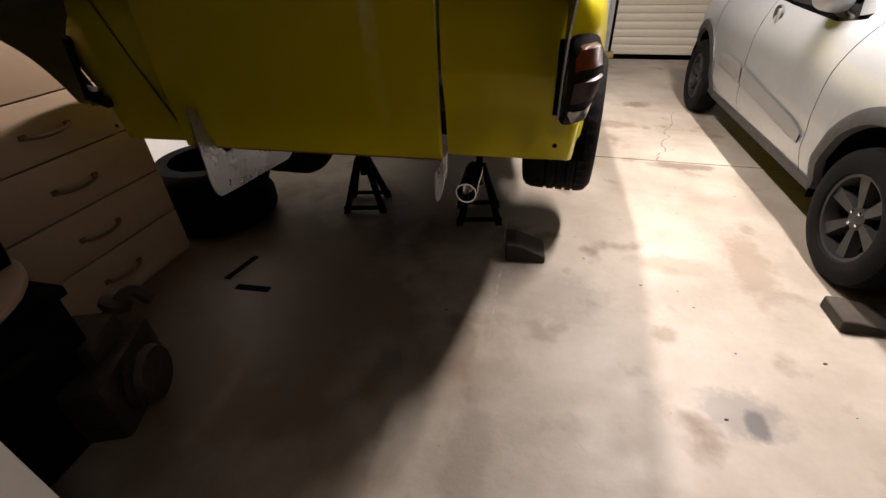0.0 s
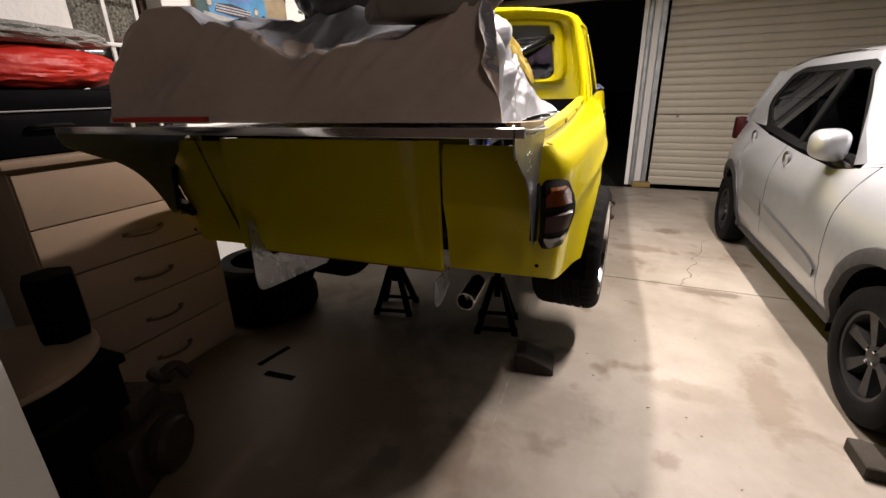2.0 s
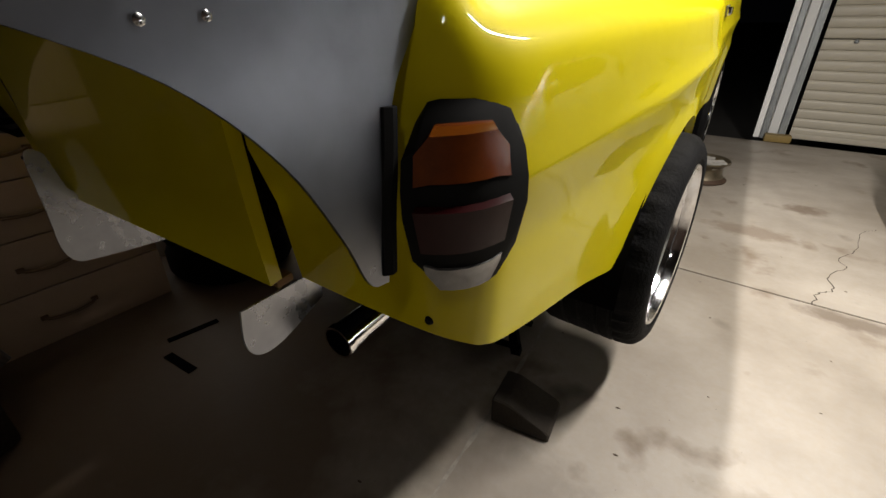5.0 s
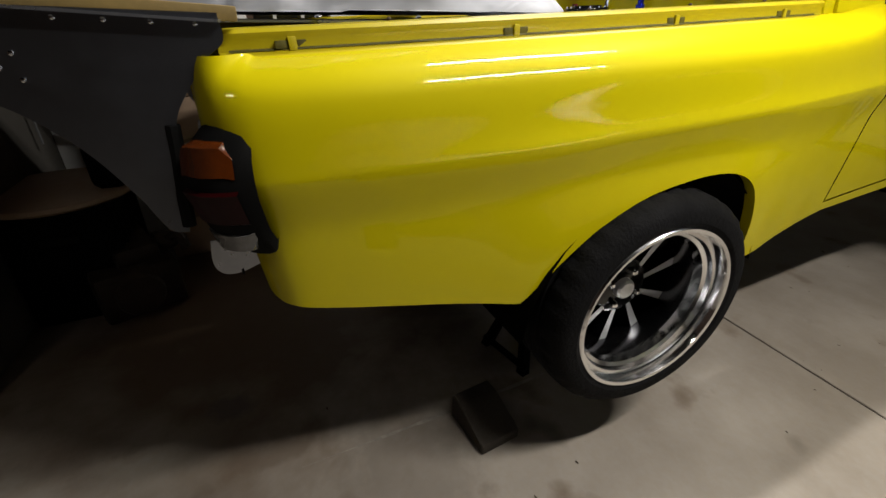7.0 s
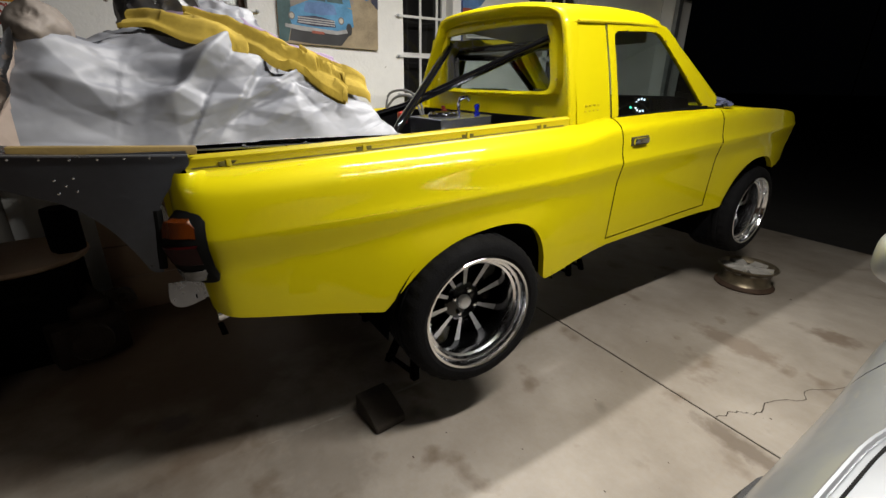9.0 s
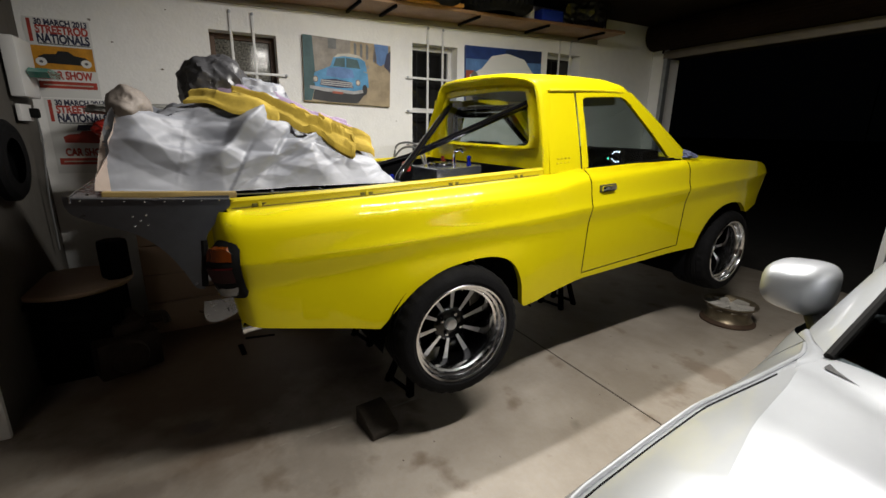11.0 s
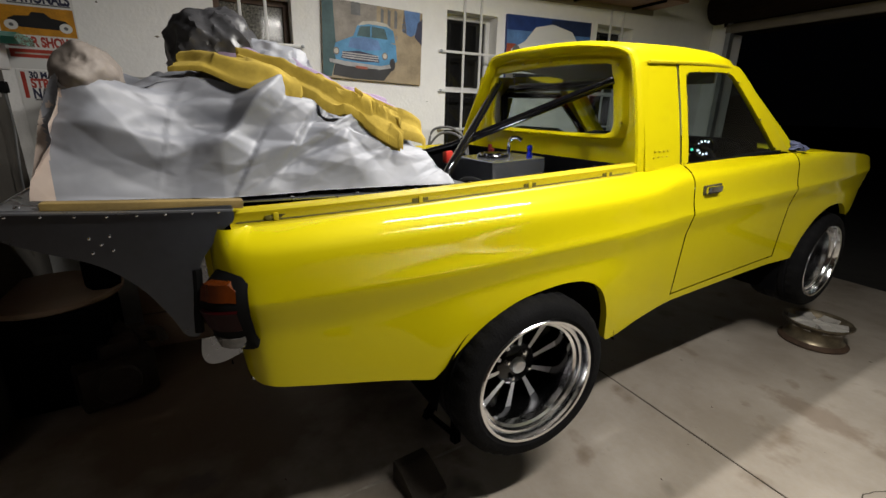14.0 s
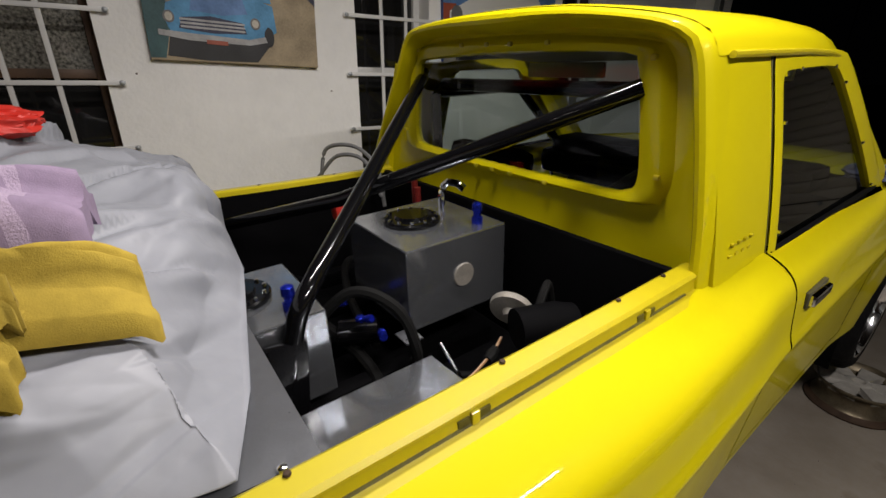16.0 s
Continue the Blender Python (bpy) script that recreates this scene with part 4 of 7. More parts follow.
def build_tail(t):
    # tailgate set between the rear corners
    rows = [[(x, -0.960 - 0.005 * math.sin(math.pi * (z - 0.81) / 0.45), z) for z in np.linspace(0.812, 1.258, 14)] for x in np.linspace(-0.585, 0.292, 12)]
    tg = part("tailgate", thicken(grid(rows), -0.025), YELLOW, t, "plain yellow tailgate")
    part("tailgate_lip", box((0.88, 0.035, 0.016), (-0.147, -0.955, 0.806), 0.004), mat("dull_brown_lip", (0.20, 0.11, 0.03), 0.6), tg)
    for (xa, za), (xb, zb) in (((-0.735, 1.255), (-0.560, 0.775)), ((0.238, 1.255), (0.288, 0.795))):
        part("gap_strip", tube([(xa, -0.968, za), ((xa + xb) / 2, -0.972, (za + zb) / 2), (xb, -0.968, zb)], 0.0045, 6), GROOVE, t)
    part("chassis_tail", box((0.9, 1.3, 0.08), (-0.08, -0.05, 0.80), 0.02), BLACK, t)
    for side in (0, 1):
        fix = left_of if side else (lambda b: b)
        # tail lamp wrapped round the corner
        cols = [q for q in plan_points(-1, -0.905) if q[0].x > 0.612]
        zb, zt = 0.928, 1.132
        def lens(z0, z1, d, trim):
            c2 = cols[trim // 4:len(cols) - trim // 2] if trim else cols
            rows = []
            za, zc = z0, z1
            for k, (p, n) in enumerate(c2):
                row = []
                e = max(0.0, abs(2 * k / (len(c2) - 1) - 1) - 0.55) / 0.45
                drop = 1 - math.sqrt(max(0.0, 1 - e * e))
                z0 = za + (0.030 * drop if za < zb + 0.01 else 0.0)
                z1 = zc - (0.022 * drop if zc > zt - 0.01 else 0.0)
                for i in range(7):
                    z = z0 + (z1 - z0) * i / 6
                    edge = 0.35 + 0.65 * min(1, 6 * min(i, 6 - i) / 6)
                    q = p + n * (d * edge * (1 + 2.4 * max(0.0, -n.y) ** 2) - inset(z))
                    row.append((q.x, q.y, z))
                q0, q1 = p - n * (inset(z0) + 0.002), p - n * (inset(z1) + 0.002)
                rows.append([(q0.x, q0.y, z0)] + row + [(q1.x, q1.y, z1)])
            return fix(grid(rows))
        lp = part("tail_lamp", lens(zb - 0.012, zt + 0.014, 0.0165, 0), TRIM, t, "upright tail lamp with a black surround")
        part("amber_lens", lens(zb + 0.136, zt, 0.018, 4), AMBER, lp, "amber indicator lens")
        part("red_lens", lens(zb + 0.050, zb + 0.133, 0.018, 4), RED_LENS, lp, "dark red brake lens")
        part("clear_lens", lens(zb, zb + 0.047, 0.0178, 4), CLEAR_LENS, lp, "clear reversing lens")
        part("screw_hole", fix(lathe([(0, 0.007), (0.004, 0.005)], 10, m=Matrix.Translation((0.618, -0.970, 0.862)) @ pose(0, 0, 0, 0, 0, -90))), TRIM, t)
        # fin under the tail
        fo = curve_pts([(0, -1.0, 0.89), (0, -1.025, 0.905), (0, -1.040, 0.88), (0, -1.042, 0.75), (0, -1.045, 0.655), (0, -1.028, 0.610), (0, -0.985, 0.596), (0, -0.80, 0.578), (0, -0.58, 0.556)], 5) + [Vector((0, -0.46, 0.60)), Vector((0, -0.50, 0.70)), Vector((0, -0.93, 0.725)), Vector((0, -0.985, 0.80))]
        if not side:
            fo = curve_pts([(0, -1.030, 0.74), (0, -1.036, 0.68), (0, -1.022, 0.645), (0, -0.985, 0.635), (0, -0.93, 0.65), (0, -0.86, 0.68)], 5) + [Vector((0, -0.86, 0.74))]
        fo = [TM.inverted() @ p for p in fo]
        part("tail_fin", plate([(p.y, p.z) for p in fo], 0.004, "x"), ALU, t, "thin aluminium fin under the tail", m=pose(0.285 if not side else -0.48, 0, 0), smooth=False)
    part("exhaust_pipe", lathe([(0, 0.0), (0.0, 0.030), (0.02, 0.033), (0.16, 0.033), (0.16, 0.036), (0.175, 0.036), (0.175, 0.031), (0.02, 0.029), (0.02, 0.0)], 26, m=Matrix.Translation((0.355, -0.745, 0.660)) @ pose(0, 0, 0, 0, 0, -90)), CHROME, t, "stainless exhaust tailpipe")
    part("rear_axle", lathe([(-0.62, 0.04), (-0.2, 0.045), (-0.1, 0.11), (0.1, 0.11), (0.2, 0.045), (0.62, 0.04)], 20, m=Matrix.Translation((-0.05, 0, 0.589))), BLACK, t)
    part("fuel_pipe", tube(curve_pts([(0.45, -0.6, 0.70), (0.42, 0.2, 0.66), (0.4, 1.0, 0.62)], 6), 0.03, 10), BLACK, t)


def build_bed(t):
    part("bed_floor", box((1.28, 1.48, 0.02), (-0.10, -0.11, 0.86), 0.003), BLACK, t, "black bed floor")
    part("bed_front_wall", box((1.24, 0.02, 0.40), (-0.03, 0.640, 1.065), 0.003), BLACK, t)
    # deck of aluminium sheet, kicked up past the tailgate
    pts = [(-0.125, 1.258, 0.688), (-0.5, 1.272, 0.668), (-0.885, 1.290, 0.630), (-0.905, 1.291, 0.738), (-1.15, 1.318, 0.738), (-1.352, 1.344, 0.738)]
    cx0 = -0.105
    rows = [[(cx0 + hw * u, y, z) for u in np.linspace(-1, 1, 7)] for y, z, hw in pts]
    dk = part("rear_deck", thicken(grid(rows), 0.004), ALU, t, "aluminium sheet deck running out past the tailgate", smooth=False)
    part("deck_edge", box((1.476, 0.006, 0.022), (cx0, -1.353, 1.336), 0.002), ALU_BRIGHT, dk, "bright folded deck edge")
    for i in range(7):
        y = -0.17 - 0.19 * i
        for x in (0.548 + 0.03 * smooth01(y, -0.7, -0.2) if y > -0.9 else 0.60,):
            part("rivet", lathe([(0, 0.007), (0.003, 0.006), (0.005, 0.002)], 8, m=Matrix.Translation((x, y, lerp(-y, [(0.125, 1.262), (0.5, 1.276), (0.93, 1.296), (1.352, 1.348)]))) @ pose(0, 0, 0, 0, -90, 0)), ALU_BRIGHT, dk)
    # end plates with the swept lower edge
    lo = curve_pts([(0, -1.372, 1.315), (0, -1.355, 1.285), (0, -1.29, 1.245), (0, -1.20, 1.195), (0, -1.135, 1.125), (0, -1.090, 1.040), (0, -1.064, 0.975), (0, -1.036, 0.962)], 6)
    up = curve_pts([(0, -1.030, 0.99), (0, -1.018, 1.09), (0, -1.000, 1.155), (0, -0.970, 1.198), (0, -0.935, 1.238), (0, -0.905, 1.262), (0, -0.905, 1.300)], 5)
    out = [(p.y, p.z) for p in lo] + [(p.y, p.z) for p in up] + [(-1.15, 1.318), (-1.372, 1.348)]
    for x in (0.612, -0.842):
        e = part("end_plate", plate(out, 0.004, "x"), PLATE, t, "dull aluminium end plate with a swept edge", smooth=False, m=pose(x, 0, 0))
        s = 0.004 if x > 0 else 0.0
        for i in range(8):
            y = -1.33 + 0.056 * i
            part("rivet", lathe([(s, 0.0040), (s + 0.002, 0.0034), (s + 0.003, 0.0012)] if x > 0 else [(0, 0.0065), (-0.004, 0.004)], 8, m=Matrix.Translation((0, y, lerp(y, [(-1.372, 1.336), (-1.15, 1.306), (-0.93, 1.286)])))), ALU_BRIGHT, e)
        for dy, dz in ((-1, 1), (1, 1), (0, 0), (-1, -1), (1, -1)):
            part("bolt", lathe([(s, 0.0040), (s + 0.002, 0.0034), (s + 0.003, 0.0012)] if x > 0 else [(0, 0.007), (-0.005, 0.004)], 8, m=Matrix.Translation((0, -1.185 + 0.019 * dy, 1.245 + 0.017 * dz))), ALU_BRIGHT, e)
        o = curve_pts([(0, -1.020, 1.146), (0, -1.028, 1.08), (0, -1.038, 1.02), (0, -1.044, 0.974)], 5)
        part("edge_trim", tube([(0, p.y + 0.010, p.z) for p in o], 0.012, 8), TRIM, e, "black rubber edge strip")
    part("packing_board", box((0.035, 0.40, 0.022), (0.592, -1.075, 1.318), 0.004, pose(0, 0, 0, -6)), WOOD, t, "yellowed timber packing strip")
    # fuel cells
    def cell(x0, x1, y0, y1, z0, z1, fit):
        c = part("fuel_cell", box((x1 - x0, y1 - y0, z1 - z0), ((x0 + x1) / 2, (y0 + y1) / 2, (z0 + z1) / 2), 0.004), CELL_ALU, t, "square polished aluminium fuel cell", smooth=False)
        cx, cy = (x0 + x1) / 2 - 0.02, (y0 + y1) / 2 - 0.03
        part("filler_cap", lathe([(0, 0.0), (0.0, 0.082), (0.010, 0.082), (0.014, 0.078), (0.014, 0.05), (0.022, 0.046), (0.022, 0.0)], 32, m=Matrix.Translation((cx, cy, z1)) @ pose(0, 0, 0, 0, -90, 0)), GLOSS_BLACK, c, "round black filler plate")
        for k in range(12):
            a = k * math.pi / 6
            part("bolt", lathe([(0, 0.0055), (0.005, 0.005), (0.006, 0.002)], 8, m=Matrix.Translation((cx + 0.070 * math.cos(a), cy + 0.070 * math.sin(a), z1 + 0.0145)) @ pose(0, 0, 0, 0, -90, 0)), CHROME, c)
        part("fitting", lathe([(0, 0.016), (0.018, 0.016), (0.02, 0.011), (0.035, 0.011), (0.037, 0.015), (0.055, 0.014), (0.06, 0.006)], 12, m=Matrix.Translation((x1 - 0.05, y1 - 0.06, z1)) @ pose(0, 0, 0, 0, -90, 0)), BLUE, c, "blue anodised fitting")
        if fit:
            part("breather", tube(curve_pts([(cx - 0.02, y1 - 0.07, z1), (cx - 0.02, y1 - 0.07, z1 + 0.05), (cx - 0.01, y1 - 0.06, z1 + 0.085), (cx + 0.03, y1 - 0.05, z1 + 0.09), (cx + 0.05, y1 - 0.04, z1 + 0.075)], 6), 0.011, 10), CHROME, c, "chrome elbow breather")
        return c
    c = cell(-0.175, 0.150, 0.255, 0.580, 1.035, 1.262, True)
    part("gauge_disc", lathe([(0, 0.0), (0.0, 0.034), (0.004, 0.032), (0.004, 0.0)], 22, m=Matrix.Translation((0.151, 0.43, 1.15))), OLD_ALLOY, c, "dull round sender plate")
    part("mount_foot", box((0.06, 0.05, 0.006), (0.155, 0.245, 1.032), 0.002), ALU, c)
    cell(-0.14, 0.165, -0.20, 0.04, 0.98, 1.195, False)
    # pump, horn, pipes and brackets in the bed
    part("pump_head", lathe([(0, 0.0), (0.0, 0.012), (0.014, 0.018), (0.018, 0.05), (0.03, 0.052), (0.034, 0.05), (0.034, 0.0)], 24, m=Matrix.Translation((0.37, 0.385, 1.140)) @ pose(0, 0, 0, 0, 20, -60) @ pose(0, 0, 0, 0, 0, 180)), OLD_ALLOY, t, "pale cast disc fitting")
    part("pump_body", lathe([(0, 0.045), (0.10, 0.045), (0.14, 0.035)], 20, m=Matrix.Translation((0.42, 0.36, 1.145)) @ pose(0, 0, 0, 0, 0, 70)), BLACK, t)
    part("lead", tube(curve_pts([(0.375, 0.36, 1.10), (0.385, 0.33, 1.085), (0.40, 0.27, 1.07), (0.41, 0.21, 1.055), (0.43, 0.17, 1.03), (0.45, 0.18, 1.0)], 6), 0.0035, 6), mat("brown_lead", (0.25, 0.13, 0.05), 0.5), t)
    part("hose", tube(curve_pts([(0.06, 0.03, 1.10), (0.12, 0.12, 1.19), (0.20, 0.19, 1.16), (0.23, 0.22, 1.05), (0.22, 0.22, 0.92)], 7), 0.014, 8), TRIM, t)
    part("hose", tube(curve_pts([(0.20, 0.10, 0.93), (0.35, 0.16, 0.92), (0.42, 0.3, 0.95)], 7), 0.018, 8), TRIM, t)
    part("hose", tube(curve_pts([(-0.80, 0.42, 1.25), (-0.78, 0.45, 1.36), (-0.66, 0.52, 1.375), (-0.56, 0.56, 1.30), (-0.52, 0.56, 1.15)], 7), 0.008, 8), CABLE, t, "grey looped cable")
    part("hose", tube(curve_pts([(-0.78, 0.40, 1.25), (-0.70, 0.46, 1.34), (-0.58, 0.52, 1.33), (-0.50, 0.54, 1.2)], 7), 0.008, 8), CABLE, t)
    part("side_plate", grid([[(x, y, z) for x, z in ((0.27, 1.045), (0.40, 1.055), (0.52, 1.11), (0.580, 1.15))] for y in (-0.12, 0.02, 0.13, 0.235)]), CELL_ALU, t, "bent aluminium tray sheet", smooth=False)
    part("plug_collar", lathe([(0, 0.010), (0.02, 0.013), (0.035, 0.010)], 10, m=Matrix.Translation((0.385, 0.335, 1.087)) @ pose(0, 0, 0, 0, 20, -75)), TRIM, t)
    for line, rad in (([(-0.55, 0.10, 0.95), (-0.30, 0.05, 1.02), (-0.10, 0.12, 0.98), (0.10, 0.16, 0.93), (0.30, 0.10, 0.92)], 0.016), ([(-0.45, 0.40, 1.0), (-0.30, 0.28, 1.06), (-0.15, 0.22, 1.02), (0.05, 0.20, 0.96)], 0.013), ([(0.20, 0.22, 1.0), (0.30, 0.30, 0.97), (0.36, 0.45, 0.98), (0.34, 0.58, 1.02)], 0.012), ([(0.42, 0.42, 1.15), (0.40, 0.47, 1.20), (0.37, 0.52, 1.17), (0.36, 0.56, 1.05)], 0.010)):
        part("hose", tube(curve_pts(line, 6), rad, 8), TRIM, t, "black rubber hose")
    for x, y, z, turn in ((0.04, 0.16, 1.06, 30), (0.09, 0.20, 1.03, -20), (-0.10, 0.14, 1.04, 60)):
        part("hose_end", lathe([(0, 0.011), (0.014, 0.012), (0.016, 0.009), (0.032, 0.009), (0.036, 0.012), (0.046, 0.011)], 10, m=Matrix.Translation((x, y, z)) @ pose(0, 0, 0, 0, -15, turn)), BLUE, t, "blue anodised hose end")
    part("filter_body", lathe([(0, 0.02), (0.006, 0.036), (0.11, 0.036), (0.116, 0.02)], 20, m=Matrix.Translation((-0.02, 0.12, 1.0)) @ pose(0, 0, 0, 0, 0, 62)), GLOSS_BLACK, t, "black canister filter")
    part("pipe", tube([(0.22, 0.30, 1.02), (0.44, 0.24, 1.0)], 0.006, 8), CHROME, t)
    part("red_cap", box((0.05, 0.05, 0.07), (-0.34, 0.30, 1.24), 0.015), mat("red_plastic", (0.5, 0.03, 0.02), 0.35), t, "small red plastic cap")
    for p in ([(-0.35, 0.60, 1.20), (-0.35, 0.60, 1.29)], [(-0.30, 0.58, 1.16), (-0.30, 0.58, 1.27)]):
        part("relay", tube(p, 0.012, 8), mat("red_fitting", (0.12, 0.01, 0.008), 0.4), t)
    for i in range(6):
        part("frame_rail", box((0.05, 1.3, 0.06), (-0.55 + 0.22 * i, -0.1, 0.90), 0.01), BLACK, t)
    # stay bars of the cage coming through the bed
    part("stay_bar", tube(curve_pts([(0.19, -0.085, 0.93), (0.19, -0.06, 1.10), (0.185, -0.035, 1.19), (0.165, 0.015, 1.262), (0.0, 0.205, 1.358), (-0.473, 0.749, 1.639)], 5), 0.021, 12), GLOSS_BLACK, t, "black cage stay tube")
    part("stay_bar", tube([(-0.62, -0.05, 1.18), (-0.20, 0.25, 1.315), (0.43, 0.70, 1.615)], 0.021, 12), GLOSS_BLACK, t, "black cage stay tube")
    part("stay_bar", tube([(-0.70, 0.0, 1.16), (-0.15, 0.27, 1.32)], 0.007, 8), GLOSS_BLACK, t)
    part("stay_foot", box((0.03, 0.085, 0.30), (0.195, -0.08, 1.02), 0.006, pose(0, 0, 0, -7)), GLOSS_BLACK, t, "black gusset plate at the stay's foot")


def build_wheel(t, y, z, side):
    x0 = 0.710 if y < 1 else 0.60
    # undo the body's lean for the wheel's place
    loc = TM.inverted() @ Vector((0, y, z))
    w = new("wheel")
    w.parent = t
    xr = x0 if not side else 2 * mid(y) - x0
    w.matrix_basis = pose(xr, loc.y, loc.z, (17 if y < 1 else 40), 0, (176 if side else -4) if y < 1 else (180 if side else 0))
    tagged(w, "polished deep-dish wheel with a low-profile tyre")
    R, r = 0.326, 0.245
    o = 0.045
    section = [(-0.23, r - 0.005), (-0.235, r + 0.01), (-0.230, R - 0.03), (-0.215, R - 0.012), (-0.19, R - 0.002), (-0.132, R), (-0.128, R - 0.008), (-0.120, R - 0.008), (-0.116, R), (-0.085, R), (-0.080, R - 0.008), (-0.074, R - 0.008), (-0.07, R), (-0.04, R + 0.001), (-0.036, R - 0.008), (-0.030, R - 0.008), (-0.026, R + 0.001), (0.0, R + 0.001), (0.004, R - 0.008), (0.010, R - 0.008), (0.014, R), (0.045, R - 0.003), (0.062, R - 0.010), (0.076, R - 0.026), (0.084, r + 0.040), (0.084, r + 0.014), (0.078, r + 0.004), (0.066, r - 0.006)]
    b = tread(lathe([(x + o, q) for x, q in section], 104, caps=False), R - 0.016, 0.006, 0.055)
    part("tyre", b, RUBBER, w, "black low-profile tyre", angle=30)
    rim = [(0.066, r - 0.004), (0.076, r + 0.004), (0.082, r - 0.001), (0.080, r - 0.010), (0.064, r - 0.016), (0.050, r - 0.018), (0.048, r - 0.026), (0.034, r - 0.030), (0.028, r - 0.040), (0.0, r - 0.044), (-0.06, r - 0.048), (-0.13, r - 0.050), (-0.235, r - 0.02)]
    part("rim", lathe([(x + o, q) for x, q in rim[:10]], 64, caps=False), ALU_BRIGHT, w, "polished stepped rim", angle=25)
    part("barrel", lathe([(x + o, q) for x, q in rim[9:]], 64, caps=False), BARREL, w, "dark polished wheel barrel", angle=25)
    part("brake_drum", lathe([(-0.14, 0.17), (-0.10, 0.17), (-0.095, 0.0)], 32), BLACK, w)
    part("hub_disc", lathe([(-0.05, 0.092), (-0.018, 0.088), (-0.012, 0.076), (-0.012, 0.0)], 32), GLOSS_BLACK, w)
    part("centre_cap", lathe([(-0.012, 0.032), (0.004, 0.030), (0.010, 0.024), (0.011, 0.0)], 24), SPOKE_FACE, w, "plain silver centre cap")
    for k in range(10):
        a = 2 * math.pi * (k + 0.3) / 10
        m = Matrix.Rotation(a, 4, "X")
        b = bmesh.new()
        inner = [(-0.050, -0.008, 0.078), (-0.014, -0.007, 0.074), (-0.014, 0.007, 0.074), (-0.050, 0.008, 0.078)]
        outer = [(-0.080, -0.014, r - 0.046), (-0.022, -0.013, r - 0.046), (-0.022, 0.013, r - 0.046), (-0.080, 0.014, r - 0.046)]
        va, vb = [b.verts.new(m @ Vector(p)) for p in inner], [b.verts.new(m @ Vector(p)) for p in outer]
        for i in range(4):
            b.faces.new((va[i], va[(i + 1) % 4], vb[(i + 1) % 4], vb[i]))
        b.faces.new(va)
        b.faces.new(vb[::-1])
        max(b.faces, key=lambda f: f.calc_center_median().x).material_index = 1
        part("spoke", b, [GLOSS_BLACK, SPOKE_FACE], w, "black spoke with a bright face", smooth=False)
    for k in range(4):
        a = 2 * math.pi * (k + 0.5) / 4
        part("wheel_nut", lathe([(-0.012, 0.011), (0.002, 0.011), (0.006, 0.006)], 6, m=Matrix.Rotation(a, 4, "X") @ Matrix.Translation((0, 0, 0.056))), CHROME, w)


build_truck()
# ---------------------------------------------------------------- silver hatchback
KX = 2.645


def khw(y):
    return lerp(y, [(-1.02, 0.50), (-0.98, 0.60), (-0.90, 0.68), (-0.75, 0.735), (-0.5, 0.772), (-0.2, 0.788), (0.2, 0.792), (2.2, 0.790), (2.5, 0.765), (2.65, 0.71), (2.73, 0.60)])


def ktop(y):
    """The shoulder line: wing fold, then the window sill."""
    return lerp(y, [(-1.02, 0.64), (-0.95, 0.70), (-0.8, 0.785), (-0.5, 0.858), (-0.33, 0.898), (-0.17, 0.934), (0.0, 0.972), (0.13, 0.992), (0.26, 0.985), (0.40, 0.952), (0.5, 0.935), (1.0, 0.955), (1.7, 1.00), (2.2, 1.05), (2.6, 1.06), (2.73, 0.98)])


def kbot(y):
    base = lerp(y, [(-1.02, 0.24), (-0.6, 0.215), (0.1, 0.235), (2.0, 0.235), (2.73, 0.30)])
    for c in (-0.265, 2.255):
        if abs(y - c) < 0.365:
            base = max(base, 0.30 + 0.375 * (1 - abs((y - c) / 0.365) ** 2.4) ** 0.5)
    return base


def kinset(y, z):
    low = 0.05 * smooth01(0.42 - z, 0, 0.2) + 0.012 * smooth01(0.56 - z, 0, 0.1)
    t = max(0.0, (z - 0.66) / max(0.05, ktop(y) - 0.66))
    front = lerp(y, [(-1.0, 0.06), (-0.5, 0.090), (-0.33, 0.106), (-0.17, 0.124), (0.0, 0.165), (0.13, 0.184), (0.4, 0.16)]) * t ** 2.1
    door = 0.070 * max(0.0, (z - 0.74) / 0.23) ** 1.6
    return low + front + (door - front) * smooth01(y, 0.15, 0.5)


def kcrease(y):
    """Bonnet crease: its distance from the wing fold and its height over it."""
    return lerp(y, [(-1.0, 0.22), (-0.4, 0.172), (-0.17, 0.114), (0.13, 0.012), (0.3, 0.01)]), lerp(y, [(-1.0, 0.05), (-0.7, 0.075), (-0.4, 0.080), (-0.17, 0.058), (0.13, 0.006), (0.3, 0.004)])


def kskin(y0, y1, bot, top, n, nz=20, off=0.0, lip=0.03):
    rows = []
    for y in np.linspace(y0, y1, n):
        zb, zt = bot(y), top(y)
        col = [(KX - khw(y) + kinset(y, zb) + lip, y, zb)]
        for i in range(nz + 1):
            z = zb + (zt - zb) * i / nz
            col.append((KX - khw(y) + kinset(y, z) - off, y, z))
        rows.append(col)
    return grid(rows)


def kflip(b):
    for v in b.verts:
        v.co.x = 2 * KX - v.co.x
    return b


def gx(z):
    """Half width of the cabin at a height."""
    return lerp(z, [(0.93, 0.700), (1.0, 0.658), (1.15, 0.615), (1.43, 0.505), (1.49, 0.475), (1.545, 0.430)])


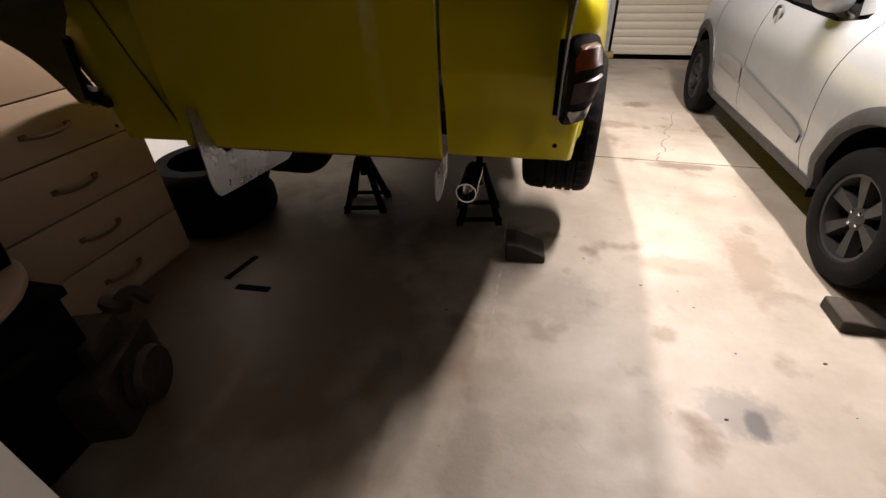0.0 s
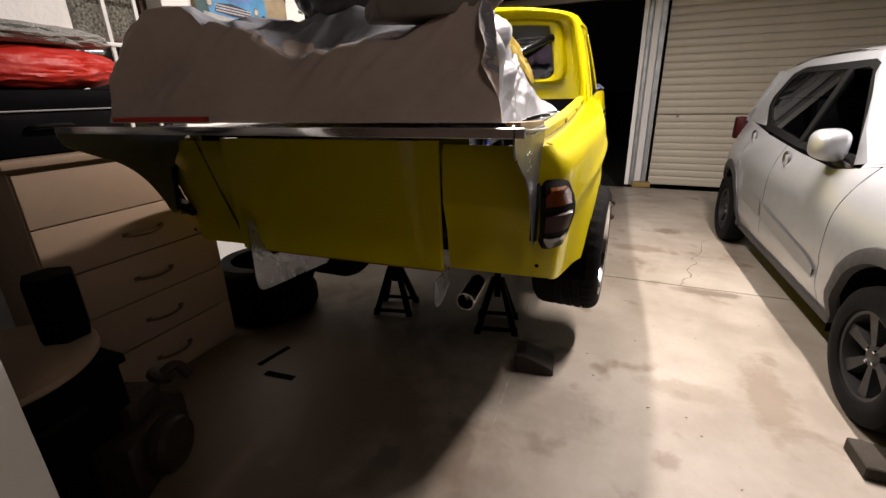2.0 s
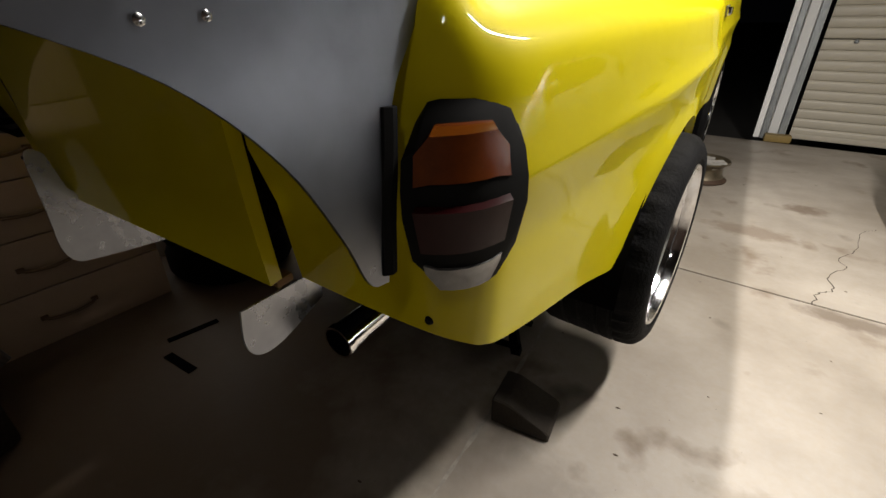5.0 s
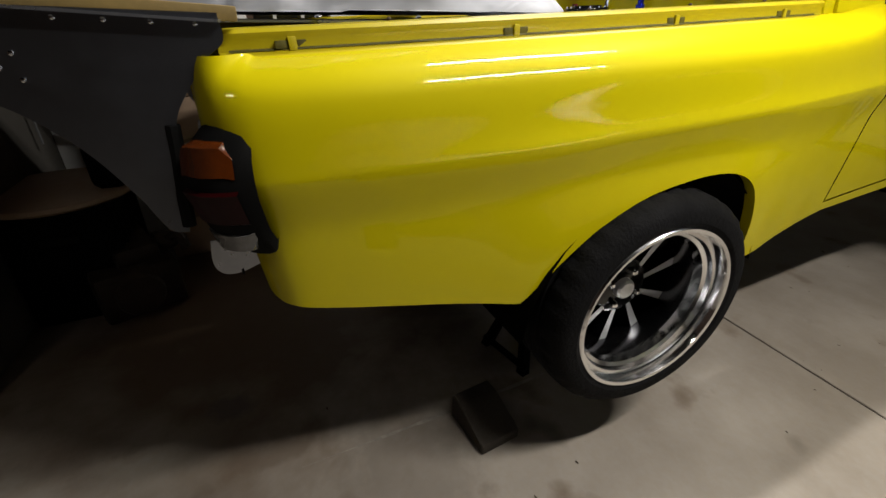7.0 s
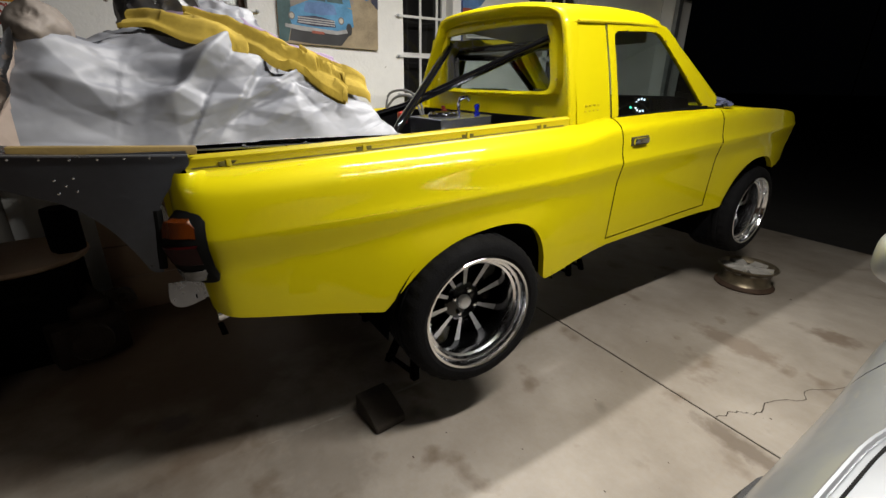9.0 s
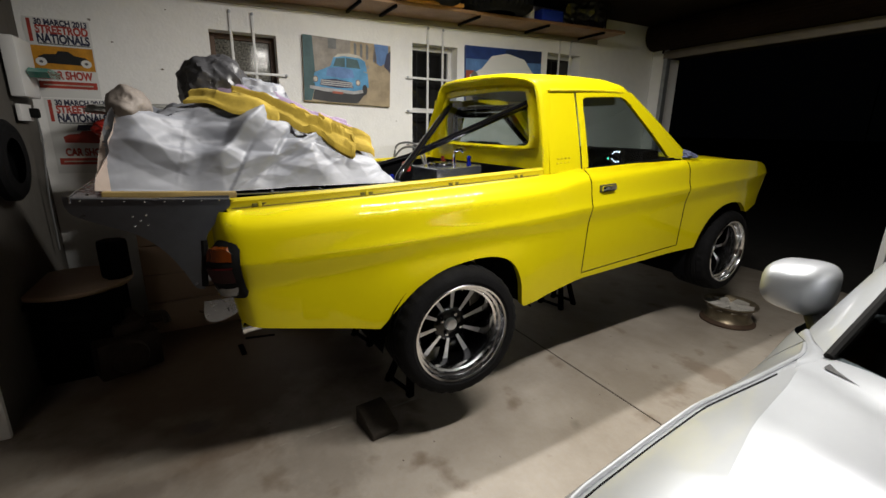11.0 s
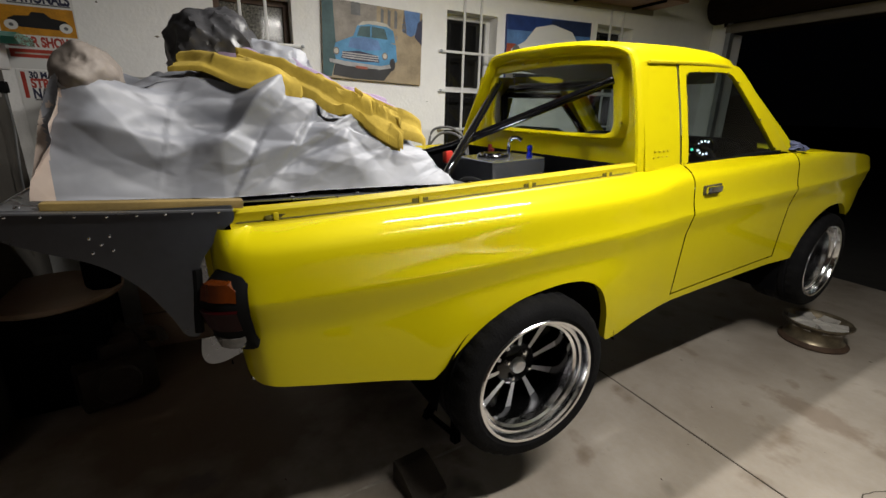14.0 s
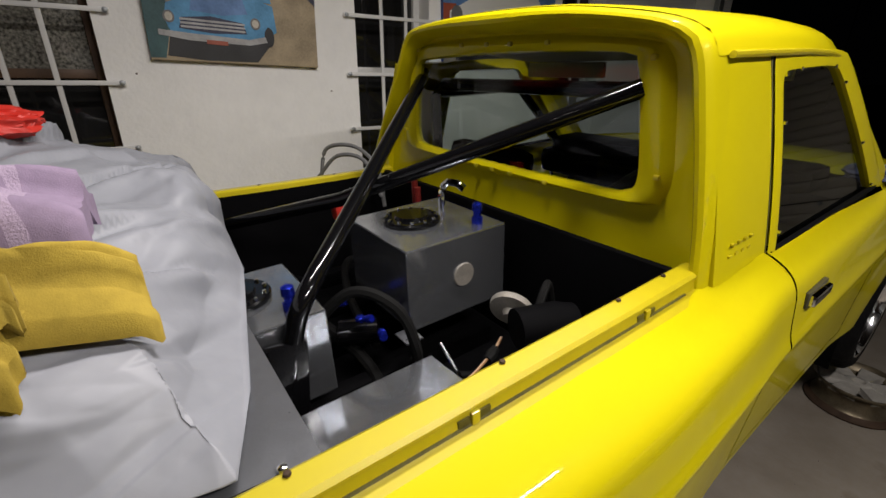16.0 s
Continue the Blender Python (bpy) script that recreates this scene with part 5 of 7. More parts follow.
def kpanel(poly, off=0.0, flip=False, depth=0.0):
    b = bmesh.new()
    vs = [b.verts.new((KX - gx(z) - off, y, z)) for y, z in poly]
    f = b.faces.new(vs)
    tri = bmesh.ops.triangulate(b, faces=[f])["faces"]
    if depth:
        ex = bmesh.ops.extrude_face_region(b, geom=tri)
        bmesh.ops.translate(b, verts=[v for v in ex["geom"] if isinstance(v, bmesh.types.BMVert)], vec=(depth, 0, 0))
        bmesh.ops.recalc_face_normals(b, faces=b.faces[:])
    return kflip(b) if flip else b


def build_hatchback():
    c = thing("hatchback_car", "silver-white small hatchback with black arch cladding, parked", "car")
    for side in (0, 1):
        fx = kflip if side else (lambda b: b)
        part("front_wing", fx(kskin(-1.02, 0.275, kbot, ktop, 70)), SILVER, c, "silver front wing")
        d = part("front_door", fx(kskin(0.281, 1.245, kbot, ktop, 40)), SILVER, c, "silver front door")
        part("rear_door", fx(kskin(1.251, 2.02, kbot, ktop, 36)), SILVER, c, "silver rear door")
        part("rear_quarter", fx(kskin(2.026, 2.73, kbot, ktop, 40)), SILVER, c, "silver rear quarter")
        for yc in (-0.265, 2.255):
            rows = []
            for a in np.linspace(-0.12, math.pi + 0.12, 30):
                row = []
                for q in (0.352, 0.36, 0.40, 0.425, 0.43):
                    y, z = yc + q * math.cos(a), 0.30 + q * 1.03 * math.sin(a)
                    o = {0.352: -0.02, 0.36: 0.012, 0.40: 0.014, 0.425: 0.008, 0.43: -0.004}[q]
                    row.append((KX - khw(y) + kinset(y, max(0.3, z)) - o, y, max(z, 0.24)))
                rows.append(row)
            part("arch_cladding", fx(grid(rows)), PLASTIC, c, "black plastic wheel-arch cladding")
            part("wheel_housing", fx(grid([[(x, yc + 0.37 * math.cos(a), 0.30 + 0.37 * math.sin(a)) for a in np.linspace(-0.25, math.pi + 0.25, 18)] for x in (KX - 0.76, KX - 0.45)])), BLACK, c)
            kwheel(c, yc, side)
        part("sill_cladding", fx(kskin(0.12, 1.87, lambda y: 0.225, lambda y: 0.275, 20, 4, 0.010)), PLASTIC, c, "black sill cladding")
        # door mouldings
        lo = lambda y: 0.405 + 0.105 * (y - 0.30) / 1.45
        hi = lambda y: lo(y) + lerp(y, [(0.30, 0.045), (0.4, 0.075), (1.2, 0.105), (1.6, 0.10), (1.76, 0.05)])
        part("door_moulding", fx(kskin(0.31, 1.235, lo, hi, 16, 5, 0.010, 0.0)), GREY_TRIM, d, "grey side moulding")
        part("door_moulding", fx(kskin(1.26, 1.76, lo, hi, 10, 5, 0.010, 0.0)), GREY_TRIM, d)
        for y, z in ((1.10, 0.905), (1.96, 0.965)):
            h = lathe([(0.0, 0.0), (0.0, 0.048), (-0.010, 0.044), (-0.004, 0.036), (0.012, 0.0)], 22, m=Matrix.Translation((KX - khw(y) + kinset(y, z) - 0.004, y, z)) @ Matrix.Diagonal((1, 1.2, 1, 1)))
            part("handle_recess", fx(h), PLASTIC, d, "round recessed door handle")
            part("door_handle", fx(box((0.014, 0.03, 0.075), (KX - khw(y) + kinset(y, z) - 0.016, y - 0.028, z - 0.010), 0.006)), SILVER, d, "silver flap handle")
        # cabin side
        w1 = [(0.50, 1.00), (1.20, 1.0), (1.18, 1.425), (1.00, 1.435), (0.94, 1.42)]
        w2 = [(1.26, 1.005), (1.90, 1.06), (2.14, 1.19), (2.17, 1.24), (2.08, 1.38), (1.95, 1.43), (1.24, 1.43)]
        part("front_window", kpanel(w1, -0.002, side), CAR_GLASS, c, "tinted front door window").visible_shadow = False
        part("rear_window", kpanel(w2, -0.002, side), CAR_GLASS, c, "tinted rear door window").visible_shadow = False
        ring_in = [(0.50, 1.0), (0.94, 1.42), (1.00, 1.435), (1.18, 1.425), (1.24, 1.43), (1.95, 1.43), (2.08, 1.38), (2.17, 1.24), (2.14, 1.19), (1.90, 1.06)]
        ring_out = [(2.02, 1.05), (2.22, 1.19), (2.25, 1.26), (2.13, 1.43), (1.96, 1.47), (0.99, 1.475), (0.91, 1.45)]
        for name, poly, mm in (("window_surround", [(0.45, 0.972)] + ring_in + ring_out, TRIM),
                               ("door_pillar", [(1.20, 0.985), (1.26, 0.99), (1.24, 1.435), (1.17, 1.43)], TRIM),
                               ("sill_trim", [(0.45, 0.957), (1.2, 0.965), (2.02, 1.02), (2.02, 1.05), (1.90, 1.06), (1.26, 1.0), (1.2, 1.0), (0.50, 1.002), (0.45, 0.972)], TRIM),
                               ("rear_pillar", [(2.02, 1.04), (2.52, 1.05), (2.50, 1.25), (2.36, 1.46), (2.0, 1.53), (1.24, 1.535), (1.24, 1.475), (1.96, 1.47), (2.13, 1.43), (2.25, 1.26), (2.22, 1.19)], SILVER),
                               ("front_pillar", [(0.36, 0.985), (0.45, 0.965), (0.91, 1.45), (0.99, 1.475), (1.24, 1.475), (1.24, 1.535), (1.02, 1.515), (0.93, 1.46), (0.76, 1.30), (0.57, 1.13)], SILVER)):
            part(name, kpanel(poly, 0.004, side, 0.03), mm, c)
        edge = [((0.36, 0.985), (0.567, 0.17, 1.000)), ((0.57, 1.13), (0.545, 0.38, 1.125)), ((0.76, 1.30), (0.50, 0.62, 1.295)), ((0.93, 1.46), (0.445, 0.88, 1.470)), ((1.02, 1.515), (0.435, 0.97, 1.505))]
        part("pillar_face", fx(grid([[(KX - gx(z) - 0.004, y, z), (KX - 0.5 * (gx(z) + hw) - 0.008, 0.5 * (y + yy) - 0.012, 0.5 * (z + zz) + 0.008), (KX - hw, yy, zz)] for (y, z), (hw, yy, zz) in edge])), SILVER, c)
        rows = []
        for k in range(9):
            y = 0.12 + 0.03 * k
            zw = ktop(y)
            hw = khw(y) - kinset(y, zw)
            dc, hc = kcrease(0.12)
            bx = khw(0.12) - kinset(0.12, ktop(0.12)) - dc
            qx, qy, qz = (lerp(k, [(0, a), (3, b), (8, e)]) for a, b, e in ((bx, 0.567, gx(0.985) + 0.002), (0.06, 0.17, 0.36), (ktop(0.06) + hc + 0.003, 1.0, 0.986)))
            rows.append([(KX - hw, y, zw + 0.002), (KX - (0.75 * hw + 0.25 * qx), 0.75 * y + 0.25 * qy, 0.75 * zw + 0.25 * qz + 0.006), (KX - (0.35 * hw + 0.65 * qx), 0.35 * y + 0.65 * qy, 0.35 * zw + 0.65 * qz + 0.007), (KX - qx, qy, qz)])
        part("cowl_side", fx(grid(rows)), SILVER, c, angle=60)
        part("screen_seal", fx(tube([(KX - hw, yy - 0.006, zz + 0.006) for _, (hw, yy, zz) in edge[:4]], 0.011, 8)), TRIM, c, "black windscreen seal")
        # mirror
        m = part("door_mirror", mirror_shell(fx), SILVER, c, "silver door mirror")
        part("mirror_arm", fx(tube(curve_pts([(KX - 0.66, 0.47, 0.945), (KX - 0.69, 0.50, 0.945), (KX - 0.735, 0.55, 0.985)], 5), 0.022, 10)), PLASTIC, m)
        part("side_repeater", fx(box((0.012, 0.06, 0.03), (KX - 0.770, -0.58, 0.70), 0.006)), CLEAR_LENS, c)
    # bonnet: sloping shoulder, crease, then the crowned middle
    rows = []
    for y in np.linspace(-1.0, 0.26, 40):
        hw = khw(y) - kinset(y, ktop(y))
        d, h = kcrease(y)
        half = [(hw, 0.0), (hw - 0.010, 0.006), (hw - 0.5 * d, 0.54 * h), (hw - d, h)]
        half += [(hw - d - (hw - d) * k / 9, h + 0.045 * (1 - (1 - k / 9) ** 2)) for k in range(1, 10)]
        row = [(KX - x, z) for x, z in half] + [(KX + x, z) for x, z in half[-2::-1]]
        line = []
        for x, z in row:
            bow = 1 - ((x - KX) / hw) ** 2
            yy = y - 0.27 * bow * smooth01(y, -0.5, 0.26) - 0.03 * bow * smooth01(-y, 0.8, 1.0)
            line.append((x, yy, ktop(yy) + z))
        rows.append(line)
    part("bonnet", grid(rows), SILVER, c, "silver bonnet with raised side creases", angle=14)
    back = [(x, y, z - 0.016) for x, y, z in rows[-1] if abs(x - KX) < 0.47]
    foot = [(KX + 0.48 * u, 0.145 - 0.115 * (1 - u * u), 0.985 + 0.03 * (1 - u * u)) for u in np.linspace(-1, 1, len(back))]
    part("scuttle", grid([back, [(0.5 * (p[0] + q[0]), 0.5 * (p[1] + q[1]), 0.5 * (p[2] + q[2]) - 0.02) for p, q in zip(back, foot)], foot]), PLASTIC, c, "black plastic scuttle under the windscreen")
    for s in (-1, 1):
        pts = [(KX + s * (khw(y) - kinset(y, ktop(y)) - 0.014), y, ktop(y) + 0.008) for y in np.linspace(-0.85, 0.02, 24)]
        part("bonnet_gap", tube(pts, 0.0025, 6), TRIM, c)
        pts = [(KX + s * (khw(y) - kinset(y, ktop(y)) + 0.004), y, ktop(y) + 0.001) for y in np.linspace(-0.95, 0.24, 40)]
        part("wing_edge", tube(pts, 0.006, 8), SILVER, c)
    # windscreen, roof, tail
    part("windscreen", grid([[(KX + hw * u, y + dy * (1 - u * u), z + 0.03 * (1 - u * u)) for u in np.linspace(-1, 1, 11)] for y, z, hw, dy in ((0.17, 1.000, 0.567, -0.15), (0.52, 1.230, 0.520, -0.12), (0.88, 1.470, 0.445, -0.08))]), CAR_GLASS, c, "tinted windscreen").visible_shadow = False
    part("cowl", grid([[(KX + 0.555 * u, y - 0.13 * (1 - u * u), z) for u in np.linspace(-1, 1, 11)] for y, z in ((0.10, 1.004), (0.20, 1.002))]), PLASTIC, c, "black wiper cowl")
    part("wiper", tube(curve_pts([(KX - 0.45, 0.10, 1.055), (KX - 0.2, 0.06, 1.07), (KX + 0.15, 0.08, 1.085)], 5), 0.007, 6), TRIM, c)
    part("roof", grid([[(KX + hw * u, y, z - 0.030 * abs(u) ** 2.6) for u in np.linspace(-1, 1, 15)] for y, z, hw in ((0.86, 1.490, 0.450), (0.95, 1.530, 0.445), (1.1, 1.556, 0.450), (1.3, 1.570, 0.455), (1.6, 1.575, 0.455), (1.95, 1.565, 0.455), (2.25, 1.535, 0.455), (2.42, 1.48, 0.48))]), SILVER, c, "silver roof")
    part("tailgate", grid([[(KX + hw * u, y - 0.06 * u * u, z) for u in np.linspace(-1, 1, 9)] for y, z, hw in ((2.42, 1.455, 0.54), (2.60, 1.10, 0.66), (2.72, 0.9, 0.66), (2.74, 0.55, 0.68), (2.73, 0.32, 0.66))]), SILVER, c)
    part("nose", grid([[(KX + hw * u, y + 0.14 * u * u, z) for u in np.linspace(-1, 1, 13)] for y, z, hw in ((-1.06, 0.69, 0.50), (-1.09, 0.60, 0.52), (-1.10, 0.45, 0.55), (-1.08, 0.28, 0.55))]), PLASTIC, c, "black grille and lower nose")
    for s in (-1, 1):
        part("headlamp", box((0.24, 0.06, 0.11), (KX + s * 0.50, -0.985, 0.66), 0.03, Matrix.Rotation(radians(-22 * s), 4, "Z")), CLEAR_LENS, c, "clear headlamp")
        part("tail_lamp", box((0.10, 0.10, 0.20), (KX + s * 0.685, 2.62, 0.98), 0.03), RED_LENS, c, "red tail lamp")
    part("floor_pan", box((1.36, 3.3, 0.06), (KX, 0.85, 0.30), 0.02), BLACK, c)
    part("dashboard", box((1.30, 0.36, 0.16), (KX, 0.52, 0.92), 0.06), PLASTIC, c)
    for x in (-0.33, 0.33):
        s = part("seat", box((0.46, 0.46, 0.16), (KX + x, 1.20, 0.66), 0.06), BLACK, c, "dark cloth seat")
        part("seat_back", box((0.44, 0.12, 0.56), (0, 0, 0), 0.05), BLACK, s, m=pose(KX + x, 1.45, 0.98, -14))
        part("headrest", box((0.24, 0.09, 0.16), (0, 0, 0), 0.04), BLACK, s, m=pose(KX + x, 1.54, 1.32, -14))
    part("rear_bench", box((1.2, 0.14, 0.55), (KX, 2.1, 0.98), 0.06), BLACK, c)


def mirror_shell(fx):
    b = bmesh.new()
    bmesh.ops.create_uvsphere(b, u_segments=28, v_segments=16, radius=1)
    for v in b.verts:
        x, y, z = v.co
        f = lambda q, p: math.copysign(abs(q) ** p, q)
        x, y, z = f(x, 0.62), f(y, 0.8), f(z, 0.65)
        y = y * (0.05 if y > 0 else 0.12)
        v.co = (KX - 0.772 + 0.086 * x, 0.56 + y + 0.02 * x, 1.058 + (0.074 if z > 0 else 0.088 + 0.020 * x) * z + 0.004 * x)
    return fx(b)


def kwheel(c, y, side):
    w = new("wheel")
    w.parent = c
    xr = KX - 0.70
    w.matrix_basis = pose(xr if not side else 2 * KX - xr, y, 0.292, 15, 0, 180 if not side else 0)
    tagged(w, "black tyre on a grey six-spoke wheel")
    R, r = 0.292, 0.182
    part("tyre", lathe([(-0.10, r), (-0.10, R - 0.03), (-0.08, R - 0.006), (-0.04, R), (0.04, R), (0.07, R - 0.008), (0.085, R - 0.03), (0.09, r + 0.04), (0.082, r + 0.008), (0.07, r)], 48, caps=False), RUBBER, w, "black tyre")
    grey = mat("dark_grey_wheel", (0.028, 0.028, 0.030), 0.5, 0.3, spots=0.3, scale=20)
    part("rim", lathe([(0.066, r - 0.002), (0.074, r + 0.006), (0.070, r - 0.010), (0.03, r - 0.016), (-0.04, r - 0.02)], 40, caps=False), grey, w)
    part("brake_disc", lathe([(-0.03, 0.13), (-0.02, 0.13), (-0.018, 0.0)], 28), BLACK, w)
    part("hub", lathe([(0.01, 0.055), (0.044, 0.05), (0.05, 0.03), (0.05, 0.0)], 24), grey, w)
    for k in range(6):
        m = Matrix.Rotation(2 * math.pi * k / 6, 4, "X")
        b = bmesh.new()
        va = [b.verts.new(m @ Vector(p)) for p in ((0.0, -0.018, 0.045), (0.046, -0.015, 0.045), (0.046, 0.015, 0.045), (0.0, 0.018, 0.045))]
        vb = [b.verts.new(m @ Vector(p)) for p in ((0.02, -0.036, 0.168), (0.060, -0.030, 0.170), (0.060, 0.030, 0.170), (0.02, 0.036, 0.168))]
        for i in range(4):
            b.faces.new((va[i], va[(i + 1) % 4], vb[(i + 1) % 4], vb[i]))
        b.faces.new(va)
        b.faces.new(vb[::-1])
        part("spoke", b, grey, w, smooth=False)
    for k in range(4):
        part("wheel_nut", lathe([(0.046, 0.009), (0.056, 0.008), (0.058, 0.004)], 6, m=Matrix.Rotation(2 * math.pi * (k + 0.5) / 4, 4, "X") @ Matrix.Translation((0, 0, 0.034))), CHROME, w)


build_hatchback()
# ---------------------------------------------------------------- covered heap on the deck
from mathutils.geometry import delaunay_2d_cdt


def deck_z(y):
    return lerp(y, [(-1.37, 1.285), (-0.93, 1.252), (-0.13, 1.262)])


def bumpy(x, y, k=0.0):
    return noise.noise(Vector((x, y, k)))


def heap_right(y):
    return lerp(y, [(-1.34, 0.575), (-1.22, 0.56), (-1.0, 0.525), (-0.7, 0.525), (-0.4, 0.55), (-0.24, 0.575)])


def heap_front(x):
    return lerp(x, [(-0.72, -0.03), (-0.32, -0.06), (0.0, -0.085), (0.17, -0.12), (0.43, -0.175), (0.579, -0.225)])


def heap_top(x, y):
    """Height of the load's top over the floor."""
    ridge = lerp(y, [(-1.34, 1.50), (-1.2, 1.56), (-1.05, 1.585), (-0.93, 1.595), (-0.8, 1.58), (-0.64, 1.53), (-0.56, 1.495), (-0.48, 1.455), (-0.34, 1.42), (-0.25, 1.395), (-0.15, 1.375)])
    ridge += (0.045 * smooth01(-x, -0.25, 0.05) + 0.03 * smooth01(-x, 0.1, 0.4)) * smooth01(y, -0.62, -0.40)
    back = lerp(x, [(-0.7, 1.47), (-0.57, 1.555), (-0.4, 1.605), (-0.2, 1.55), (-0.03, 1.47), (0.14, 1.475), (0.3, 1.50), (0.38, 1.53), (0.46, 1.575), (0.6, 1.56)])
    k = smooth01(y, -1.24, -1.04)
    return back * (1 - k) + ridge * k


def heap_base(x, y):
    """The cover's surface without folds."""
    d0 = deck_z(y) + 0.003
    s = min((heap_right(y) - x) / (0.15 + 0.07 * smooth01(y, -0.5, -0.25) - 0.10 * smooth01(-y, 1.0, 1.2)), (x + 0.70) / 0.12, (y + 1.305) / 0.09, (heap_front(x) - y) / (0.10 + 0.06 * smooth01(x, 0.1, 0.4)))
    if s <= 0:
        return d0, 0.0
    s = min(1.0, s)
    return d0 + (heap_top(x, y) - d0) * (1 - (1 - s) ** 2.0), s


def facet_sheet(spacing, seed, stretch, turn):
    """Flat facets meeting in sharp creases, as heights over a raster: random points joined into triangles."""
    rng = np.random.RandomState(seed)
    n = int(3.0 / spacing)
    pts, tops = [], []
    for i in range(n):
        for k in range(n):
            pts.append(Vector(((i + rng.uniform(0, 0.95)) / n, (k + rng.uniform(0, 0.95)) / n)))
            tops.append(rng.uniform(-1, 1))
    vs, _, tris, orig, _, _ = delaunay_2d_cdt(pts, [], [], 0, 1e-6)
    res = 1000
    out = np.zeros((res, res))
    for tri in tris:
        (x0, y0), (x1, y1), (x2, y2) = (vs[k] * res for k in tri)
        h = [tops[orig[k][0]] for k in tri]
        i0, i1 = max(0, int(min(x0, x1, x2))), min(res - 1, int(max(x0, x1, x2)) + 1)
        k0, k1 = max(0, int(min(y0, y1, y2))), min(res - 1, int(max(y0, y1, y2)) + 1)
        gx_, gy_ = np.meshgrid(np.arange(i0, i1 + 1), np.arange(k0, k1 + 1), indexing="ij")
        det = (y1 - y2) * (x0 - x2) + (x2 - x1) * (y0 - y2)
        if abs(det) < 1e-9:
            continue
        a = ((y1 - y2) * (gx_ - x2) + (x2 - x1) * (gy_ - y2)) / det
        c = ((y2 - y0) * (gx_ - x2) + (x0 - x2) * (gy_ - y2)) / det
        ok = (a >= -1e-6) & (c >= -1e-6) & (a + c <= 1 + 1e-6)
        out[i0:i1 + 1, k0:k1 + 1][ok] = (a * h[0] + c * h[1] + (1 - a - c) * h[2])[ok]
    for _ in range(2):
        out = (out + np.roll(out, 1, 0) + np.roll(out, -1, 0) + np.roll(out, 1, 1) + np.roll(out, -1, 1)) / 5
    ca, sa = math.cos(turn), math.sin(turn)

    def at(u, v):
        p, q = ca * u + sa * v, (-sa * u + ca * v) * stretch
        p, q = (p / 3.0 + 0.37) % 1.0 * (res - 2), (q / 3.0 + 0.61) % 1.0 * (res - 2)
        i, k = int(p), int(q)
        f, g = p - i, q - k
        return out[i, k] * (1 - f) * (1 - g) + out[i + 1, k] * f * (1 - g) + out[i, k + 1] * (1 - f) * g + out[i + 1, k + 1] * f * g
    return at


FACETS = [(facet_sheet(0.27, 3, 1.0, 0.5), 0.046), (facet_sheet(0.17, 8, 1.9, 0.9), 0.024), (facet_sheet(0.10, 5, 2.4, -0.6), 0.014), (facet_sheet(0.05, 9, 1.3, 0.2), 0.004)]


def folds(x, y, z):
    """Flat facets and straight sharp creases of several sizes, as in a stiff crumpled sheet."""
    q = x - z
    calm = 0.55 + 0.9 * max(0.0, min(1.0, 0.5 + 1.3 * noise.noise(Vector((2.1 * y + 3, 2.1 * q, 4.0)))))
    w = 0.0
    for k, (f, amp) in enumerate(FACETS):
        w += amp * f(y + 0.03 * k, q) * (1.0 if k == 0 else calm)
    # hollow in the rear half, where the sheet sags between two lumps
    w -= 0.045 * math.exp(-(((y + 0.93) / 0.13) ** 2 + ((z - 1.455 - 0.10 * (y + 0.93)) / 0.035) ** 2)) * smooth01(x, 0.2, 0.4)
    return w - 0.004


def heap_z(x, y):
    z, s = heap_base(x, y)
    return z + folds(x, y, z) * min(1.0, 2.5 * s) * 0.8


def build_heap():
    nu, nv = 260, 250
    rows = []
    for j in range(nv + 1):
        v = j / nv
        row = []
        for i in range(nu + 1):
            u = i / nu
            # denser towards the steep sides
            vv = lerp(v, [(0, 0), (0.12, 0.025), (0.22, 0.09), (0.78, 0.86), (0.9, 0.955), (1, 1)])
            uu = lerp(u, [(0, 0), (0.08, 0.10), (0.42, 0.82), (0.66, 0.93), (0.84, 0.98), (1, 1)])
            y = -1.305 + vv * 1.08
            x = -0.70 + uu * (heap_right(y) + 0.70)
            y = -1.305 + vv * (heap_front(x) + 1.305)
            z, q = heap_base(x, y)
            e = 0.004
            n = Vector(((heap_base(x - e, y)[0] - heap_base(x + e, y)[0]) / (2 * e), (heap_base(x, y - e)[0] - heap_base(x, y + e)[0]) / (2 * e), 1)).normalized()
            w = folds(x, y, z) * min(1.0, 3.0 * q + 0.15) * (0.85 if n.y < -0.7 else 1.0)
            if 0 < i < nu and 0 < j < nv:
                x, y, z = x + n.x * w, y + n.y * w, z + n.z * w
            row.append((x, y, z))
        rows.append(row)
    t = thing("covered_load", "load under a crumpled silver-grey cover on the deck", "covered load")
    grey, beige = grid(rows), grid(rows)
    for b, keep in ((grey, False), (beige, True)):
        b.normal_update()
        drop = []
        for f in b.faces:
            c = f.calc_center_median()
            back = (f.normal.y < -0.40 and c.y < -1.16) or c.y < -1.262
            if back != keep:
                drop.append(f)
        bmesh.ops.delete(b, geom=drop, context="FACES")
    part("cover", grey, TARP, t, "crumpled silver-grey cover sheet", angle=100)
    part("back_cloth", beige, TARP_BEIGE, t, "beige cloth hanging over the back", angle=50)
    return t


